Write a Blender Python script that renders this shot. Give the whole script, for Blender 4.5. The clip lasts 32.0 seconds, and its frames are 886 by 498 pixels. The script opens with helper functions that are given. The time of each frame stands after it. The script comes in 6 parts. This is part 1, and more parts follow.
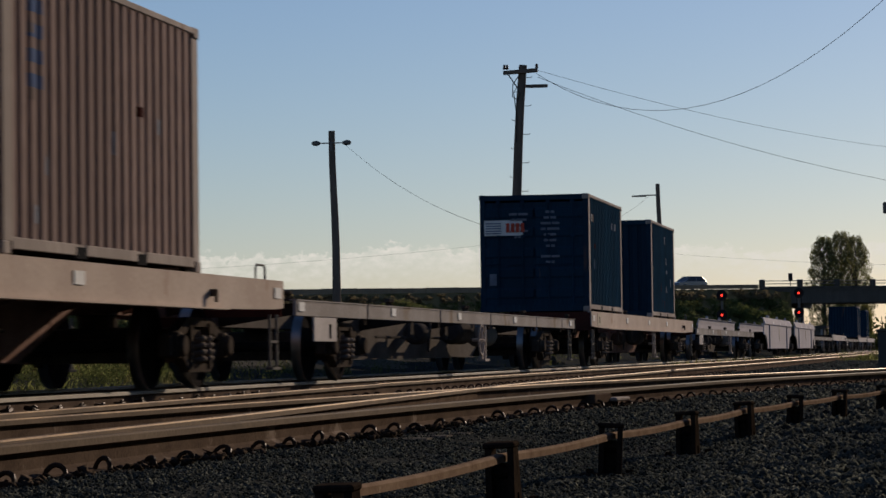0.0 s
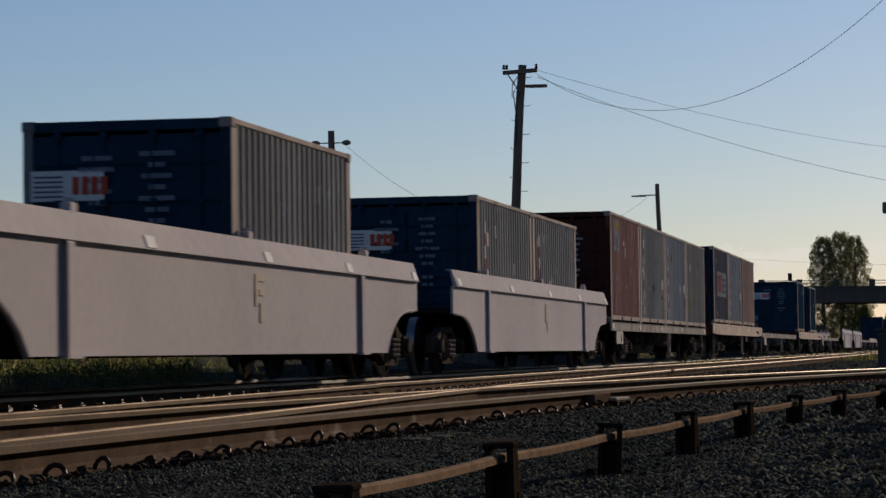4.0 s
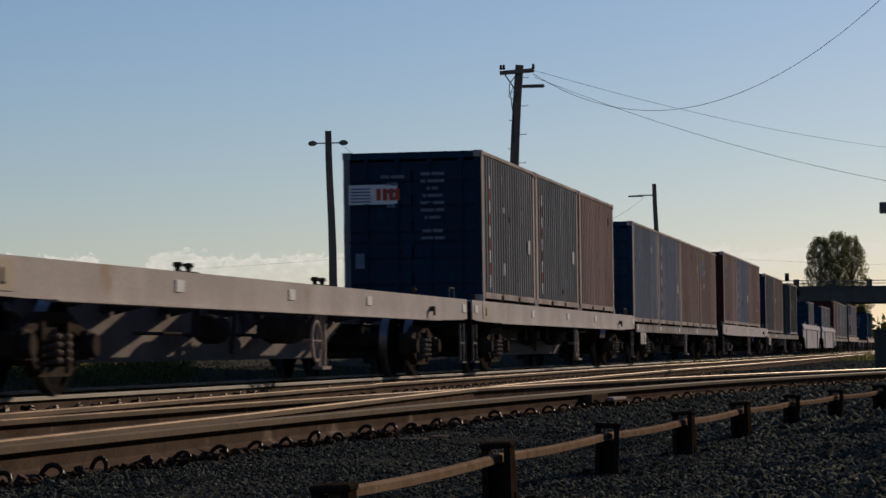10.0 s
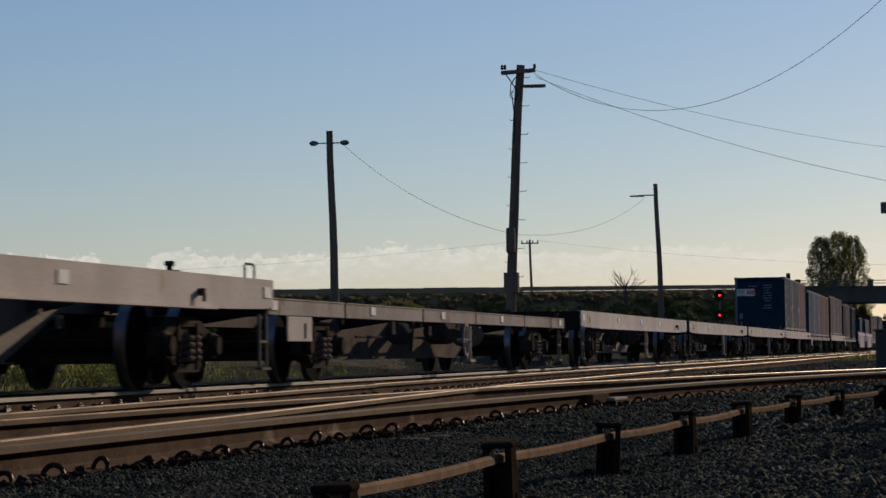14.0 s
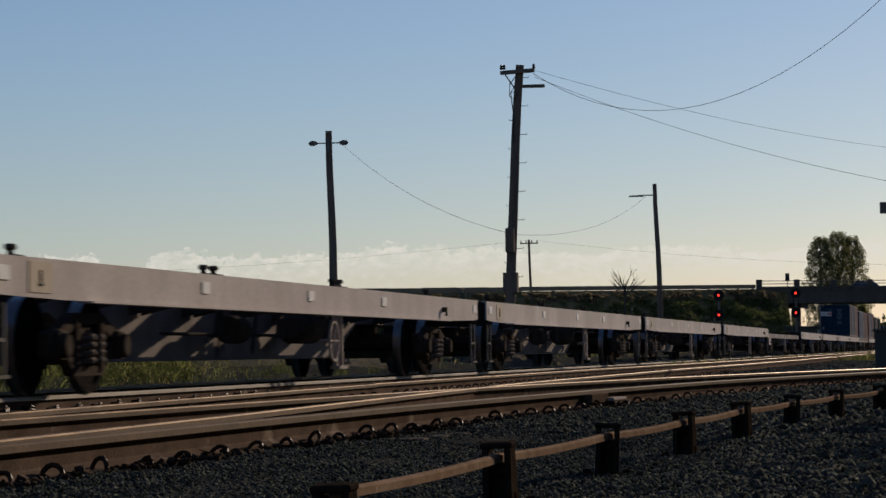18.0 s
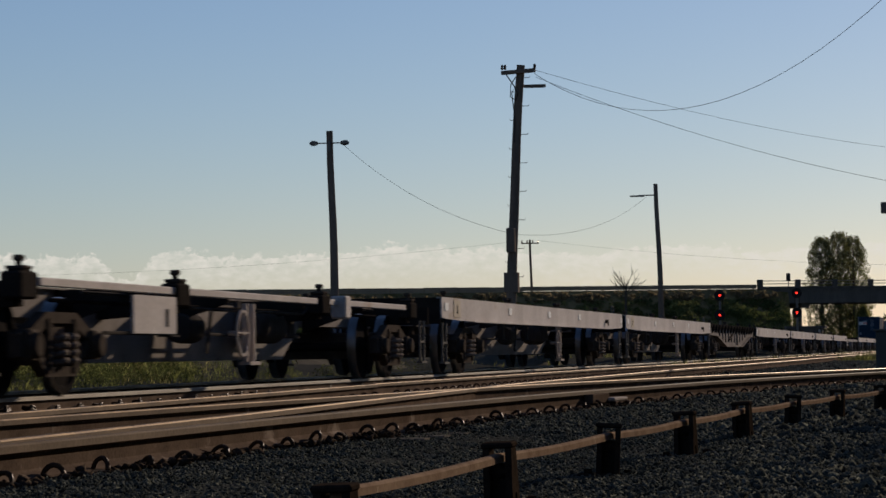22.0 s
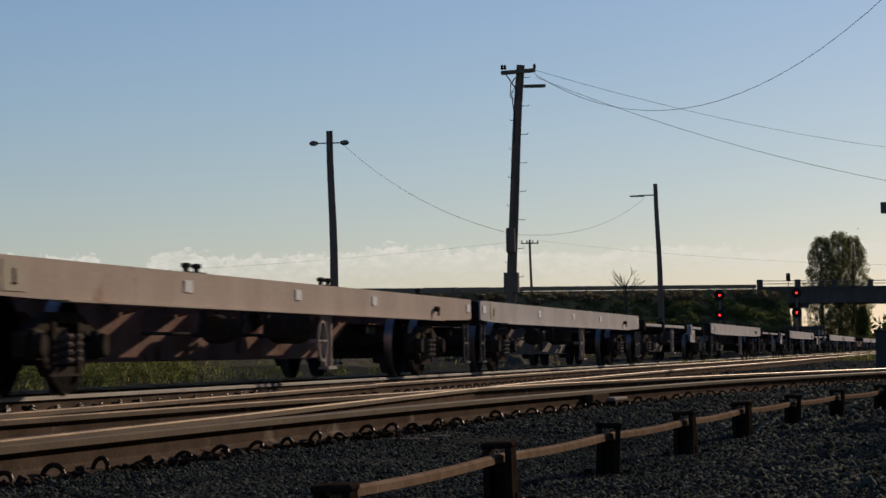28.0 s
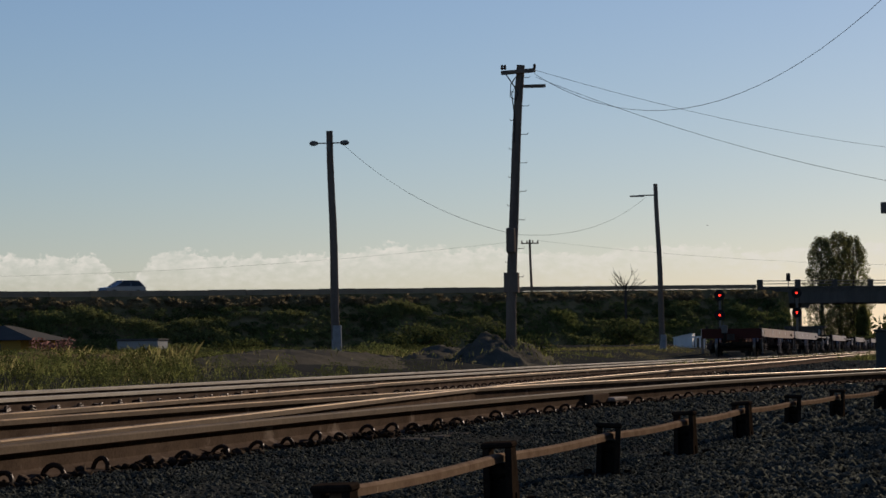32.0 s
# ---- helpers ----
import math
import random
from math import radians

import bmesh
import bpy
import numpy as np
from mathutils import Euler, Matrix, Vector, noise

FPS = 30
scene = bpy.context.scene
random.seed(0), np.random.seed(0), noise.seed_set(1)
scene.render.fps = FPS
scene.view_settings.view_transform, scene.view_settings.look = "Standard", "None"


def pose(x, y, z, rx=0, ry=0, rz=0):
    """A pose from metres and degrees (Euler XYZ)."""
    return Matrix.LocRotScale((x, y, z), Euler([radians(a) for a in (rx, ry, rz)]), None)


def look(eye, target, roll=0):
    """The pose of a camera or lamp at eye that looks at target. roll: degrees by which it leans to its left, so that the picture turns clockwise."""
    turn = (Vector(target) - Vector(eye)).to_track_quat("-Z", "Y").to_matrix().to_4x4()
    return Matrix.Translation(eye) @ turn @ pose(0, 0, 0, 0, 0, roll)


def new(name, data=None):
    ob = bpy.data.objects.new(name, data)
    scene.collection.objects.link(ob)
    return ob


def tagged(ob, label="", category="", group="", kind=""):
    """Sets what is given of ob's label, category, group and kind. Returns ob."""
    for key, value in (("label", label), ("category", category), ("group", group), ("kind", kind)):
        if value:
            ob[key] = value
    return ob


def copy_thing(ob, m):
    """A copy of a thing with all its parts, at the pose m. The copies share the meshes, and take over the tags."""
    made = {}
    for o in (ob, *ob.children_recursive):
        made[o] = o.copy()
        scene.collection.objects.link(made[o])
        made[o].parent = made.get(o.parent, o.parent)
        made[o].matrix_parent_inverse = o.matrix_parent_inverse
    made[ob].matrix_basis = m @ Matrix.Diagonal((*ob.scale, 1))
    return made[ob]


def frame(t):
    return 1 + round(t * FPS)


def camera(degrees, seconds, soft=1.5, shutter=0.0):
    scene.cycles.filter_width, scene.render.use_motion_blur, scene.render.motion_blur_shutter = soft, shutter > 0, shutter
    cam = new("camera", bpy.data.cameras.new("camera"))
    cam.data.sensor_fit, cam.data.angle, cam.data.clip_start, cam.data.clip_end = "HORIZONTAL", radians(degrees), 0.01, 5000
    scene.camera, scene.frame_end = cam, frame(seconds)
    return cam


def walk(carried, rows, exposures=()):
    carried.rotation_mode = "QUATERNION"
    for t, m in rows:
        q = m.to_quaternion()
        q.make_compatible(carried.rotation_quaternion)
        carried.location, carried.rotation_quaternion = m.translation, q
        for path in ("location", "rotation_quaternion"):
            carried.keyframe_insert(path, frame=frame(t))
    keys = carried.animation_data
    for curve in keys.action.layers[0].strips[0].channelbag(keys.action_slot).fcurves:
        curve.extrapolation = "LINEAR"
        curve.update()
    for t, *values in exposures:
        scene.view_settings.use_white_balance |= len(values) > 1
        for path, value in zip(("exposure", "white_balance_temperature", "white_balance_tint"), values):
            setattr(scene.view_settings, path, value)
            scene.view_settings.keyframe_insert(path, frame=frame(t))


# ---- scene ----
# ---- camera ----
TURN, TILT, LEAN, EYE_Z = 10.6005, 2.2043, -0.748, 0.3468
# small drift of the hand on the pan head, seconds and degrees
DRIFT = ((0, 0.048), (3.5, 0.042), (5.5, 0.018), (6, 0.008), (7, -0.024), (10.5, -0.024), (11.5, 0.0), (12.5, 0.012),
         (13.5, 0.004), (14.5, 0.0), (16.5, -0.020), (18, -0.016), (19, 0.0), (22, 0.004), (23, 0.010), (24, 0.0), (32, 0.002))


def aim(turn):
    a, b = radians(turn), radians(TILT)
    eye = Vector((0, 0, EYE_Z))
    way = Vector((math.cos(a) * math.cos(b), math.sin(a) * math.cos(b), math.sin(b)))
    return look(eye, eye + way * 100, LEAN)


cam = camera(18.6135, 32.0, soft=1.5, shutter=0.2)
walk(cam, [(t, aim(TURN + d)) for t, d in DRIFT])

# ---- light ----
SUN_AZ, SUN_EL = -16.0, 14.5          # degrees from +X, and above the horizon
world = bpy.data.worlds.new("evening_sky")
scene.world = world
world.use_nodes = True
wt = world.node_tree
wn, wl = wt.nodes, wt.links
sky = wn.new("ShaderNodeTexSky")
sky.sky_type = "NISHITA"
sky.sun_disc = False
sky.sun_elevation, sky.sun_rotation = radians(SUN_EL), radians(90 - SUN_AZ)
sky.air_density, sky.dust_density, sky.ozone_density = 1.0, 0.15, 4.0
sky.altitude = 0
coord = wn.new("ShaderNodeTexCoord")
sep = wn.new("ShaderNodeSeparateXYZ")
wl.new(coord.outputs["Generated"], sep.inputs[0])
# a low bank of sunlit cumulus along the horizon: a lumpy top edge, broken by one gap
def sky_noise(scale, detail, rough, squash=(1, 1, 1)):
    mp_, nz = wn.new("ShaderNodeMapping"), wn.new("ShaderNodeTexNoise")
    mp_.inputs["Scale"].default_value = squash
    wl.new(coord.outputs["Generated"], mp_.inputs[0])
    nz.inputs["Scale"].default_value, nz.inputs["Detail"].default_value, nz.inputs["Roughness"].default_value = scale, detail, rough
    wl.new(mp_.outputs[0], nz.inputs["Vector"])
    return nz.outputs[0]


def sky_math(op, a_, b_, c_=0.0):
    nd = wn.new("ShaderNodeMath")
    nd.operation = op
    for i_, v_ in enumerate((a_, b_, c_)):
        if isinstance(v_, (int, float)):
            nd.inputs[i_].default_value = v_
        else:
            wl.new(v_, nd.inputs[i_])
    return nd.outputs[0]


def sky_range(v_, f0, f1, t0, t1):
    nd = wn.new("ShaderNodeMapRange")
    for key, val in zip(("From Min", "From Max", "To Min", "To Max"), (f0, f1, t0, t1)):
        nd.inputs[key].default_value = val
    wl.new(v_, nd.inputs["Value"])
    return nd.outputs[0]


along = wn.new("ShaderNodeVectorMath")
along.operation = "DOT_PRODUCT"
along.inputs[1].default_value = (-math.sin(radians(17.3)), math.cos(radians(17.3)), 0)
wl.new(coord.outputs["Generated"], along.inputs[0])
gap = sky_range(sky_math("ABSOLUTE", along.outputs["Value"], 0.0), 0.0035, 0.012, 1.0, 0.0)
puffs = sky_noise(230.0, 5, 0.62, (1, 1, 1.5))
swell = sky_noise(26.0, 2, 0.5)
height = sky_math("MULTIPLY_ADD", puffs, -0.0125, sep.outputs["Z"])
height = sky_math("MULTIPLY_ADD", swell, -0.013, height)
height = sky_math("MULTIPLY_ADD", gap, 0.010, height)
cl_edge = sky_range(height, 0.0240, 0.0253, 1.0, 0.0)
cl_depth = sky_range(height, 0.0115, 0.0240, 0.10, 1.0)
cl_body = sky_range(sky_noise(190.0, 6, 0.6, (1, 1, 2.0)), 0.34, 0.66, 0.25, 1.0)
cl_fac_out = sky_math("MULTIPLY", sky_math("MULTIPLY", cl_edge, cl_depth), cl_body)
cl_mix = wn.new("ShaderNodeMix")
cl_mix.data_type = "RGBA"
cl_mix.inputs["B"].default_value = (10.2, 9.7, 8.8, 1)
wl.new(cl_fac_out, cl_mix.inputs["Factor"])
tint = wn.new("ShaderNodeMix")         # cool camera white
tint.data_type, tint.blend_type = "RGBA", "MULTIPLY"
tint.inputs["Factor"].default_value = 1.0
tint.inputs["B"].default_value = (1.035, 0.945, 1.025, 1)
wl.new(sky.outputs[0], tint.inputs["A"])
wl.new(tint.outputs["Result"], cl_mix.inputs["A"])
bg = wn["Background"]
bg.inputs["Strength"].default_value = 0.0725
wl.new(cl_mix.outputs["Result"], bg.inputs["Color"])

sun_data = bpy.data.lights.new("sun", "SUN")
sun_data.energy, sun_data.angle, sun_data.color = 5.0, radians(0.55), (1.0, 0.83, 0.66)
sun = new("sun", sun_data)
sa, se = radians(SUN_AZ), radians(SUN_EL)
sun.matrix_world = look((60 * math.cos(sa), 60 * math.sin(sa), 40), (60 * math.cos(sa) - math.cos(sa) * math.cos(se), 60 * math.sin(sa) - math.sin(sa) * math.cos(se), 40 - math.sin(se)))


# ---- materials ----
def mat(name, base, other=None, rough=0.7, metal=0.0, scale=6.0, amount=0.5, bump=0.15, fine=60.0, streak=False,
        spots=None, spot_at=0.62, glow=None, island=0.0, thin=0.0, spec=0.0):
    """base and other colours mixed by large and fine noise; spots: a third colour in patches (rust, dirt)."""
    m = bpy.data.materials.new(name)
    m.use_nodes = True
    n, l = m.node_tree.nodes, m.node_tree.links
    b = n["Principled BSDF"]
    tc = n.new("ShaderNodeTexCoord")
    mp = n.new("ShaderNodeMapping")
    l.new(tc.outputs["Object"], mp.inputs[0])
    inf = n.new("ShaderNodeObjectInfo")
    add = n.new("ShaderNodeVectorMath")
    add.operation = "MULTIPLY_ADD"
    l.new(inf.outputs["Random"], add.inputs[0])
    add.inputs[1].default_value = (31, 17, 23)
    l.new(mp.outputs[0], add.inputs[2])
    if streak:
        mp.inputs["Scale"].default_value = (1, 1, 0.12)
    big = n.new("ShaderNodeTexNoise")
    big.inputs["Scale"].default_value, big.inputs["Detail"].default_value = scale, 5
    l.new(add.outputs[0], big.inputs["Vector"])
    small = n.new("ShaderNodeTexNoise")
    small.inputs["Scale"].default_value, small.inputs["Detail"].default_value = fine, 3
    l.new(add.outputs[0], small.inputs["Vector"])
    mixf = n.new("ShaderNodeMath")
    mixf.operation = "MULTIPLY_ADD"
    l.new(small.outputs[0], mixf.inputs[0])
    mixf.inputs[1].default_value = 0.5
    half = n.new("ShaderNodeMath")
    half.operation = "MULTIPLY"
    half.inputs[1].default_value = 0.7
    l.new(big.outputs[0], half.inputs[0])
    l.new(half.outputs[0], mixf.inputs[2])
    rng = n.new("ShaderNodeMapRange")
    rng.inputs["From Min"].default_value, rng.inputs["From Max"].default_value = 0.38, 0.82
    rng.inputs["To Max"].default_value = amount * 2
    l.new(mixf.outputs[0], rng.inputs["Value"])
    mix = n.new("ShaderNodeMix")
    mix.data_type = "RGBA"
    mix.inputs["A"].default_value = (*base, 1)
    mix.inputs["B"].default_value = (*(other or [c * 0.55 for c in base]), 1)
    l.new(rng.outputs[0], mix.inputs["Factor"])
    out = mix.outputs["Result"]
    if spots:
        sp = n.new("ShaderNodeTexNoise")
        sp.inputs["Scale"].default_value, sp.inputs["Detail"].default_value = scale * 0.7, 8
        sp.inputs["Roughness"].default_value = 0.65
        off = n.new("ShaderNodeVectorMath")
        off.inputs[1].default_value = (7.3, 2.1, 5.5)
        l.new(add.outputs[0], off.inputs[0])
        l.new(off.outputs[0], sp.inputs["Vector"])
        sr = n.new("ShaderNodeMapRange")
        sr.inputs["From Min"].default_value, sr.inputs["From Max"].default_value = spot_at, spot_at + 0.07
        l.new(sp.outputs[0], sr.inputs["Value"])
        m2 = n.new("ShaderNodeMix")
        m2.data_type = "RGBA"
        m2.inputs["B"].default_value = (*spots, 1)
        l.new(sr.outputs[0], m2.inputs["Factor"])
        l.new(out, m2.inputs["A"])
        out = m2.outputs["Result"]
    if island:
        geo = n.new("ShaderNodeNewGeometry")
        hs = n.new("ShaderNodeHueSaturation")
        ir = n.new("ShaderNodeMapRange")
        ir.inputs["To Min"].default_value, ir.inputs["To Max"].default_value = 1 - island, 1 + island
        l.new(geo.outputs["Random Per Island"], ir.inputs["Value"])
        l.new(ir.outputs[0], hs.inputs["Value"])
        l.new(out, hs.inputs["Color"])
        out = hs.outputs[0]
    l.new(out, b.inputs["Base Color"])
    if thin:                       # leaves pass some light
        tl, ms = n.new("ShaderNodeBsdfTranslucent"), n.new("ShaderNodeMixShader")
        ms.inputs[0].default_value = thin
        l.new(out, tl.inputs[0])
        l.new(b.outputs[0], ms.inputs[1])
        l.new(tl.outputs[0], ms.inputs[2])
        l.new(ms.outputs[0], n["Material Output"].inputs[0])
    b.inputs["Roughness"].default_value, b.inputs["Metallic"].default_value = rough, metal
    b.inputs["Specular IOR Level"].default_value = spec
    if bump:
        bp = n.new("ShaderNodeBump")
        bp.inputs["Strength"].default_value = bump
        bp.inputs["Distance"].default_value = 0.02
        l.new(mixf.outputs[0], bp.inputs["Height"])
        l.new(bp.outputs[0], b.inputs["Normal"])
    if glow:
        b.inputs["Emission Color"].default_value = (*glow[:3], 1)
        b.inputs["Emission Strength"].default_value = glow[3]
    return m


M = {}
M["ballast"] = mat("ballast_stone", (0.041, 0.045, 0.038), (0.092, 0.094, 0.080), 0.9, scale=9, fine=120, bump=0.9, island=0.65)
M["ground"] = mat("gravel_ground", (0.028, 0.029, 0.027), (0.055, 0.054, 0.048), 0.9, scale=1.2, fine=30, bump=0.8, spots=(0.036, 0.037, 0.034), spot_at=0.58)
M["rail_side"] = mat("rusty_rail", (0.135, 0.098, 0.075), (0.072, 0.052, 0.040), 0.85, scale=3, fine=60, amount=0.6, bump=0.2, spots=(0.21, 0.165, 0.135), spot_at=0.60)
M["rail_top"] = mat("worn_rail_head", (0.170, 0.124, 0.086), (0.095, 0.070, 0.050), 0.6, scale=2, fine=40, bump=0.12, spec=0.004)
# polished steel of the far rails, their sunlit gleam mixed into the pale colour
M["rail_bright"] = mat("polished_sunlit_rail_head", (0.40, 0.36, 0.305), (0.24, 0.205, 0.17), 0.5, metal=0.15, scale=1.2, fine=30, bump=0.06)
# polished chamfer, the sun's glint put into a golden colour
M["rail_edge"] = mat("polished_edge_glint", (0.46, 0.30, 0.145), (0.18, 0.12, 0.068), 0.42, metal=0.38, scale=2, fine=25, amount=0.6, bump=0.12)
M["sleeper"] = mat("weathered_sleeper", (0.16, 0.14, 0.12), (0.08, 0.07, 0.06), 0.9, scale=8, fine=60, bump=0.4)
M["clip"] = mat("dark_iron_clip", (0.040, 0.026, 0.019), (0.075, 0.046, 0.030), 0.6, metal=0.2, scale=20, spec=0.02)
M["rail_dirt"] = mat("oily_stones_by_rail", (0.030, 0.023, 0.018), (0.060, 0.045, 0.034), 0.8, scale=20, fine=90, bump=0.6, island=0.5)
M["grey_paint"] = mat("weathered_grey_paint", (0.57, 0.52, 0.49), (0.43, 0.385, 0.36), 0.8, scale=1.1, fine=22, amount=0.7, bump=0.08, spots=(0.40, 0.32, 0.25), spot_at=0.62)
M["tan_paint"] = mat("weathered_tan_paint", (0.55, 0.46, 0.395), (0.44, 0.355, 0.30), 0.8, scale=1.1, fine=22, amount=0.7, bump=0.08, spots=(0.36, 0.26, 0.20), spot_at=0.62)
M["well_paint"] = mat("pale_grey_paint", (0.50, 0.455, 0.455), (0.40, 0.365, 0.375), 0.8, scale=0.45, fine=7, amount=0.55, bump=0.06, spots=(0.36, 0.325, 0.315), spot_at=0.66)
M["under"] = mat("grimy_underframe", (0.034, 0.029, 0.026), (0.018, 0.015, 0.013), 0.85, scale=3, fine=40, bump=0.25)
M["under_grey"] = mat("dusty_grey_underframe", (0.085, 0.075, 0.068), (0.038, 0.033, 0.03), 0.8, scale=3, fine=40, bump=0.2, streak=True)
M["sill_grey"] = mat("dusty_centre_sill", (0.27, 0.238, 0.215), (0.17, 0.147, 0.13), 0.85, scale=1.4, fine=30, amount=0.6, bump=0.15, spots=(0.07, 0.06, 0.052), spot_at=0.62)
M["sill_dark"] = mat("grimy_centre_sill", (0.15, 0.13, 0.115), (0.085, 0.073, 0.064), 0.85, scale=1.4, fine=30, amount=0.6, bump=0.15, spots=(0.05, 0.043, 0.037), spot_at=0.60)
M["thin_grey"] = mat("dull_grey_sill_paint", (0.40, 0.365, 0.34), (0.28, 0.25, 0.23), 0.8, scale=1.1, fine=22, amount=0.7, bump=0.08, spots=(0.24, 0.19, 0.15), spot_at=0.58)
M["under_red"] = mat("dusty_oxide_underframe", (0.27, 0.18, 0.15), (0.14, 0.085, 0.068), 0.85, scale=1.4, fine=30, bump=0.2, spots=(0.06, 0.032, 0.026), spot_at=0.58)
M["bogie"] = mat("bogie_iron", (0.045, 0.037, 0.031), (0.085, 0.068, 0.056), 0.8, scale=6, fine=50, bump=0.3)
M["wheel"] = mat("wheel_steel", (0.014, 0.013, 0.013), (0.030, 0.026, 0.024), 0.8, scale=4, fine=40)
M["tread"] = mat("polished_tread", (0.30, 0.30, 0.30), (0.18, 0.175, 0.17), 0.35, metal=1.0, scale=9)
M["spring"] = mat("spring_steel", (0.21, 0.175, 0.15), (0.10, 0.082, 0.07), 0.7, scale=12)
M["white"] = mat("white_paint", (0.80, 0.79, 0.77), (0.66, 0.64, 0.61), 0.75, scale=5)
M["chalk"] = mat("chalky_white_mark", (0.62, 0.61, 0.60), (0.44, 0.43, 0.42), 0.7, scale=7)
M["door_mark"] = mat("faded_door_lettering", (0.21, 0.235, 0.29), (0.12, 0.14, 0.18), 0.7, scale=9)
M["black"] = mat("black_paint", (0.02, 0.02, 0.022), (0.04, 0.038, 0.036), 0.6, scale=5)
M["rod"] = mat("rusty_rodding", (0.27, 0.195, 0.14), (0.15, 0.10, 0.07), 0.7, scale=9, fine=70, bump=0.3, spots=(0.38, 0.30, 0.22), spot_at=0.62)
M["iron"] = mat("black_cast_iron", (0.018, 0.014, 0.012), (0.042, 0.030, 0.022), 0.8, scale=14, bump=0.3)
M["pole"] = mat("weathered_pole_timber", (0.22, 0.175, 0.14), (0.105, 0.082, 0.066), 0.85, scale=3, fine=45, bump=0.5, streak=True)
M["galv"] = mat("galvanised_steel", (0.20, 0.185, 0.165), (0.12, 0.11, 0.10), 0.65, scale=6)
M["cable"] = mat("black_cable", (0.03, 0.03, 0.032), (0.05, 0.05, 0.05), 0.6)
M["insul"] = mat("brown_porcelain", (0.06, 0.03, 0.02), (0.09, 0.05, 0.03), 0.25, spec=0.5)
M["cabinet"] = mat("grey_green_cabinet_paint", (0.085, 0.088, 0.082), (0.06, 0.062, 0.057), 0.7, scale=2, spec=0.2)
M["whitewash"] = mat("flaking_whitewash", (0.36, 0.37, 0.38), (0.22, 0.22, 0.22), 0.8, scale=4, bump=0.3)
M["concrete"] = mat("grey_concrete", (0.135, 0.122, 0.105), (0.085, 0.077, 0.066), 0.9, scale=0.6, fine=12, bump=0.2, streak=True)
M["dark_concrete"] = mat("grimy_concrete", (0.32, 0.25, 0.17), (0.22, 0.17, 0.12), 0.9, scale=0.6, fine=9, bump=0.2)
M["asphalt"] = mat("asphalt", (0.05, 0.05, 0.052), (0.07, 0.07, 0.07), 0.9, scale=2)
M["bank"] = mat("grassy_bank_soil", (0.15, 0.115, 0.050), (0.23, 0.17, 0.085), 0.95, scale=0.35, fine=4, bump=0.6, spots=(0.10, 0.085, 0.034), spot_at=0.52)
M["dirt"] = mat("dark_spoil", (0.070, 0.064, 0.050), (0.130, 0.114, 0.088), 0.95, scale=2.5, fine=18, bump=1.0)
M["leaf"] = mat("shrub_leaf", (0.042, 0.054, 0.019), (0.078, 0.084, 0.030), 0.7, scale=0.35, bump=0, island=0.35, thin=0.35)
# green with the shade of hollows mixed in; dark bushes use it too
M["leaf_dark"] = mat("deep_shade_leaf", (0.062, 0.076, 0.028), (0.095, 0.102, 0.038), 0.8, scale=0.35, bump=0, island=0.3, thin=0.2)
M["leaf_yellow"] = mat("yellowing_leaf", (0.17, 0.165, 0.05), (0.24, 0.22, 0.08), 0.7, scale=0.5, bump=0, island=0.3, thin=0.55)
M["bank_leaf"] = mat("bank_scrub_leaf", (0.125, 0.142, 0.048), (0.185, 0.178, 0.070), 0.85, scale=0.12, fine=1.2, bump=0, island=0.3, thin=0.3)
M["crest_grass"] = mat("dry_crest_grass", (0.28, 0.21, 0.12), (0.20, 0.16, 0.085), 0.9, scale=0.3, bump=0, island=0.3, thin=0.55)
M["leaf_bright"] = mat("sunlit_weed_leaf", (0.10, 0.122, 0.036), (0.145, 0.152, 0.055), 0.75, scale=1.5, bump=0, island=0.3, thin=0.4)
M["grass"] = mat("dry_grass", (0.29, 0.26, 0.125), (0.20, 0.19, 0.085), 0.8, scale=0.5, bump=0, island=0.35, thin=0.5)
M["grass_green"] = mat("green_grass", (0.155, 0.18, 0.060), (0.205, 0.205, 0.082), 0.8, scale=0.5, bump=0, island=0.35, thin=0.5)
M["poplar"] = mat("poplar_leaf", (0.12, 0.128, 0.050), (0.175, 0.165, 0.070), 0.7, scale=0.5, bump=0, island=0.45, thin=0.5)
M["oxide_end"] = mat("dark_oxide_headstock", (0.085, 0.030, 0.024), (0.055, 0.022, 0.018), 0.85, scale=3, fine=40)
M["bark"] = mat("grey_bark", (0.10, 0.085, 0.07), (0.06, 0.05, 0.04), 0.9, scale=3, bump=0.5)
M["red_leaf"] = mat("red_flower", (0.15, 0.060, 0.055), (0.20, 0.13, 0.11), 0.7, bump=0, island=0.3, thin=0.5)
M["roof"] = mat("grey_metal_roof", (0.115, 0.106, 0.095), (0.085, 0.079, 0.071), 0.8, scale=1)
M["wall_w"] = mat("pale_wall", (0.34, 0.335, 0.325), (0.26, 0.255, 0.245), 0.8, scale=1)
M["wall_y"] = mat("yellow_wall", (0.42, 0.24, 0.05), (0.32, 0.19, 0.05), 0.7, scale=1)
M["car"] = mat("silver_blue_car_paint", (0.22, 0.25, 0.29), (0.18, 0.21, 0.25), 0.25, metal=0.5, scale=1, bump=0, spec=0.5)
M["car_dark"] = mat("grey_blue_car_paint", (0.15, 0.17, 0.20), (0.12, 0.135, 0.16), 0.25, metal=0.4, scale=1, bump=0, spec=0.5)
M["glass"] = mat("tinted_glass", (0.02, 0.025, 0.03), (0.03, 0.035, 0.04), 0.06, scale=1, bump=0, spec=0.5)
M["rubber"] = mat("black_rubber", (0.015, 0.015, 0.015), (0.03, 0.03, 0.03), 0.8)
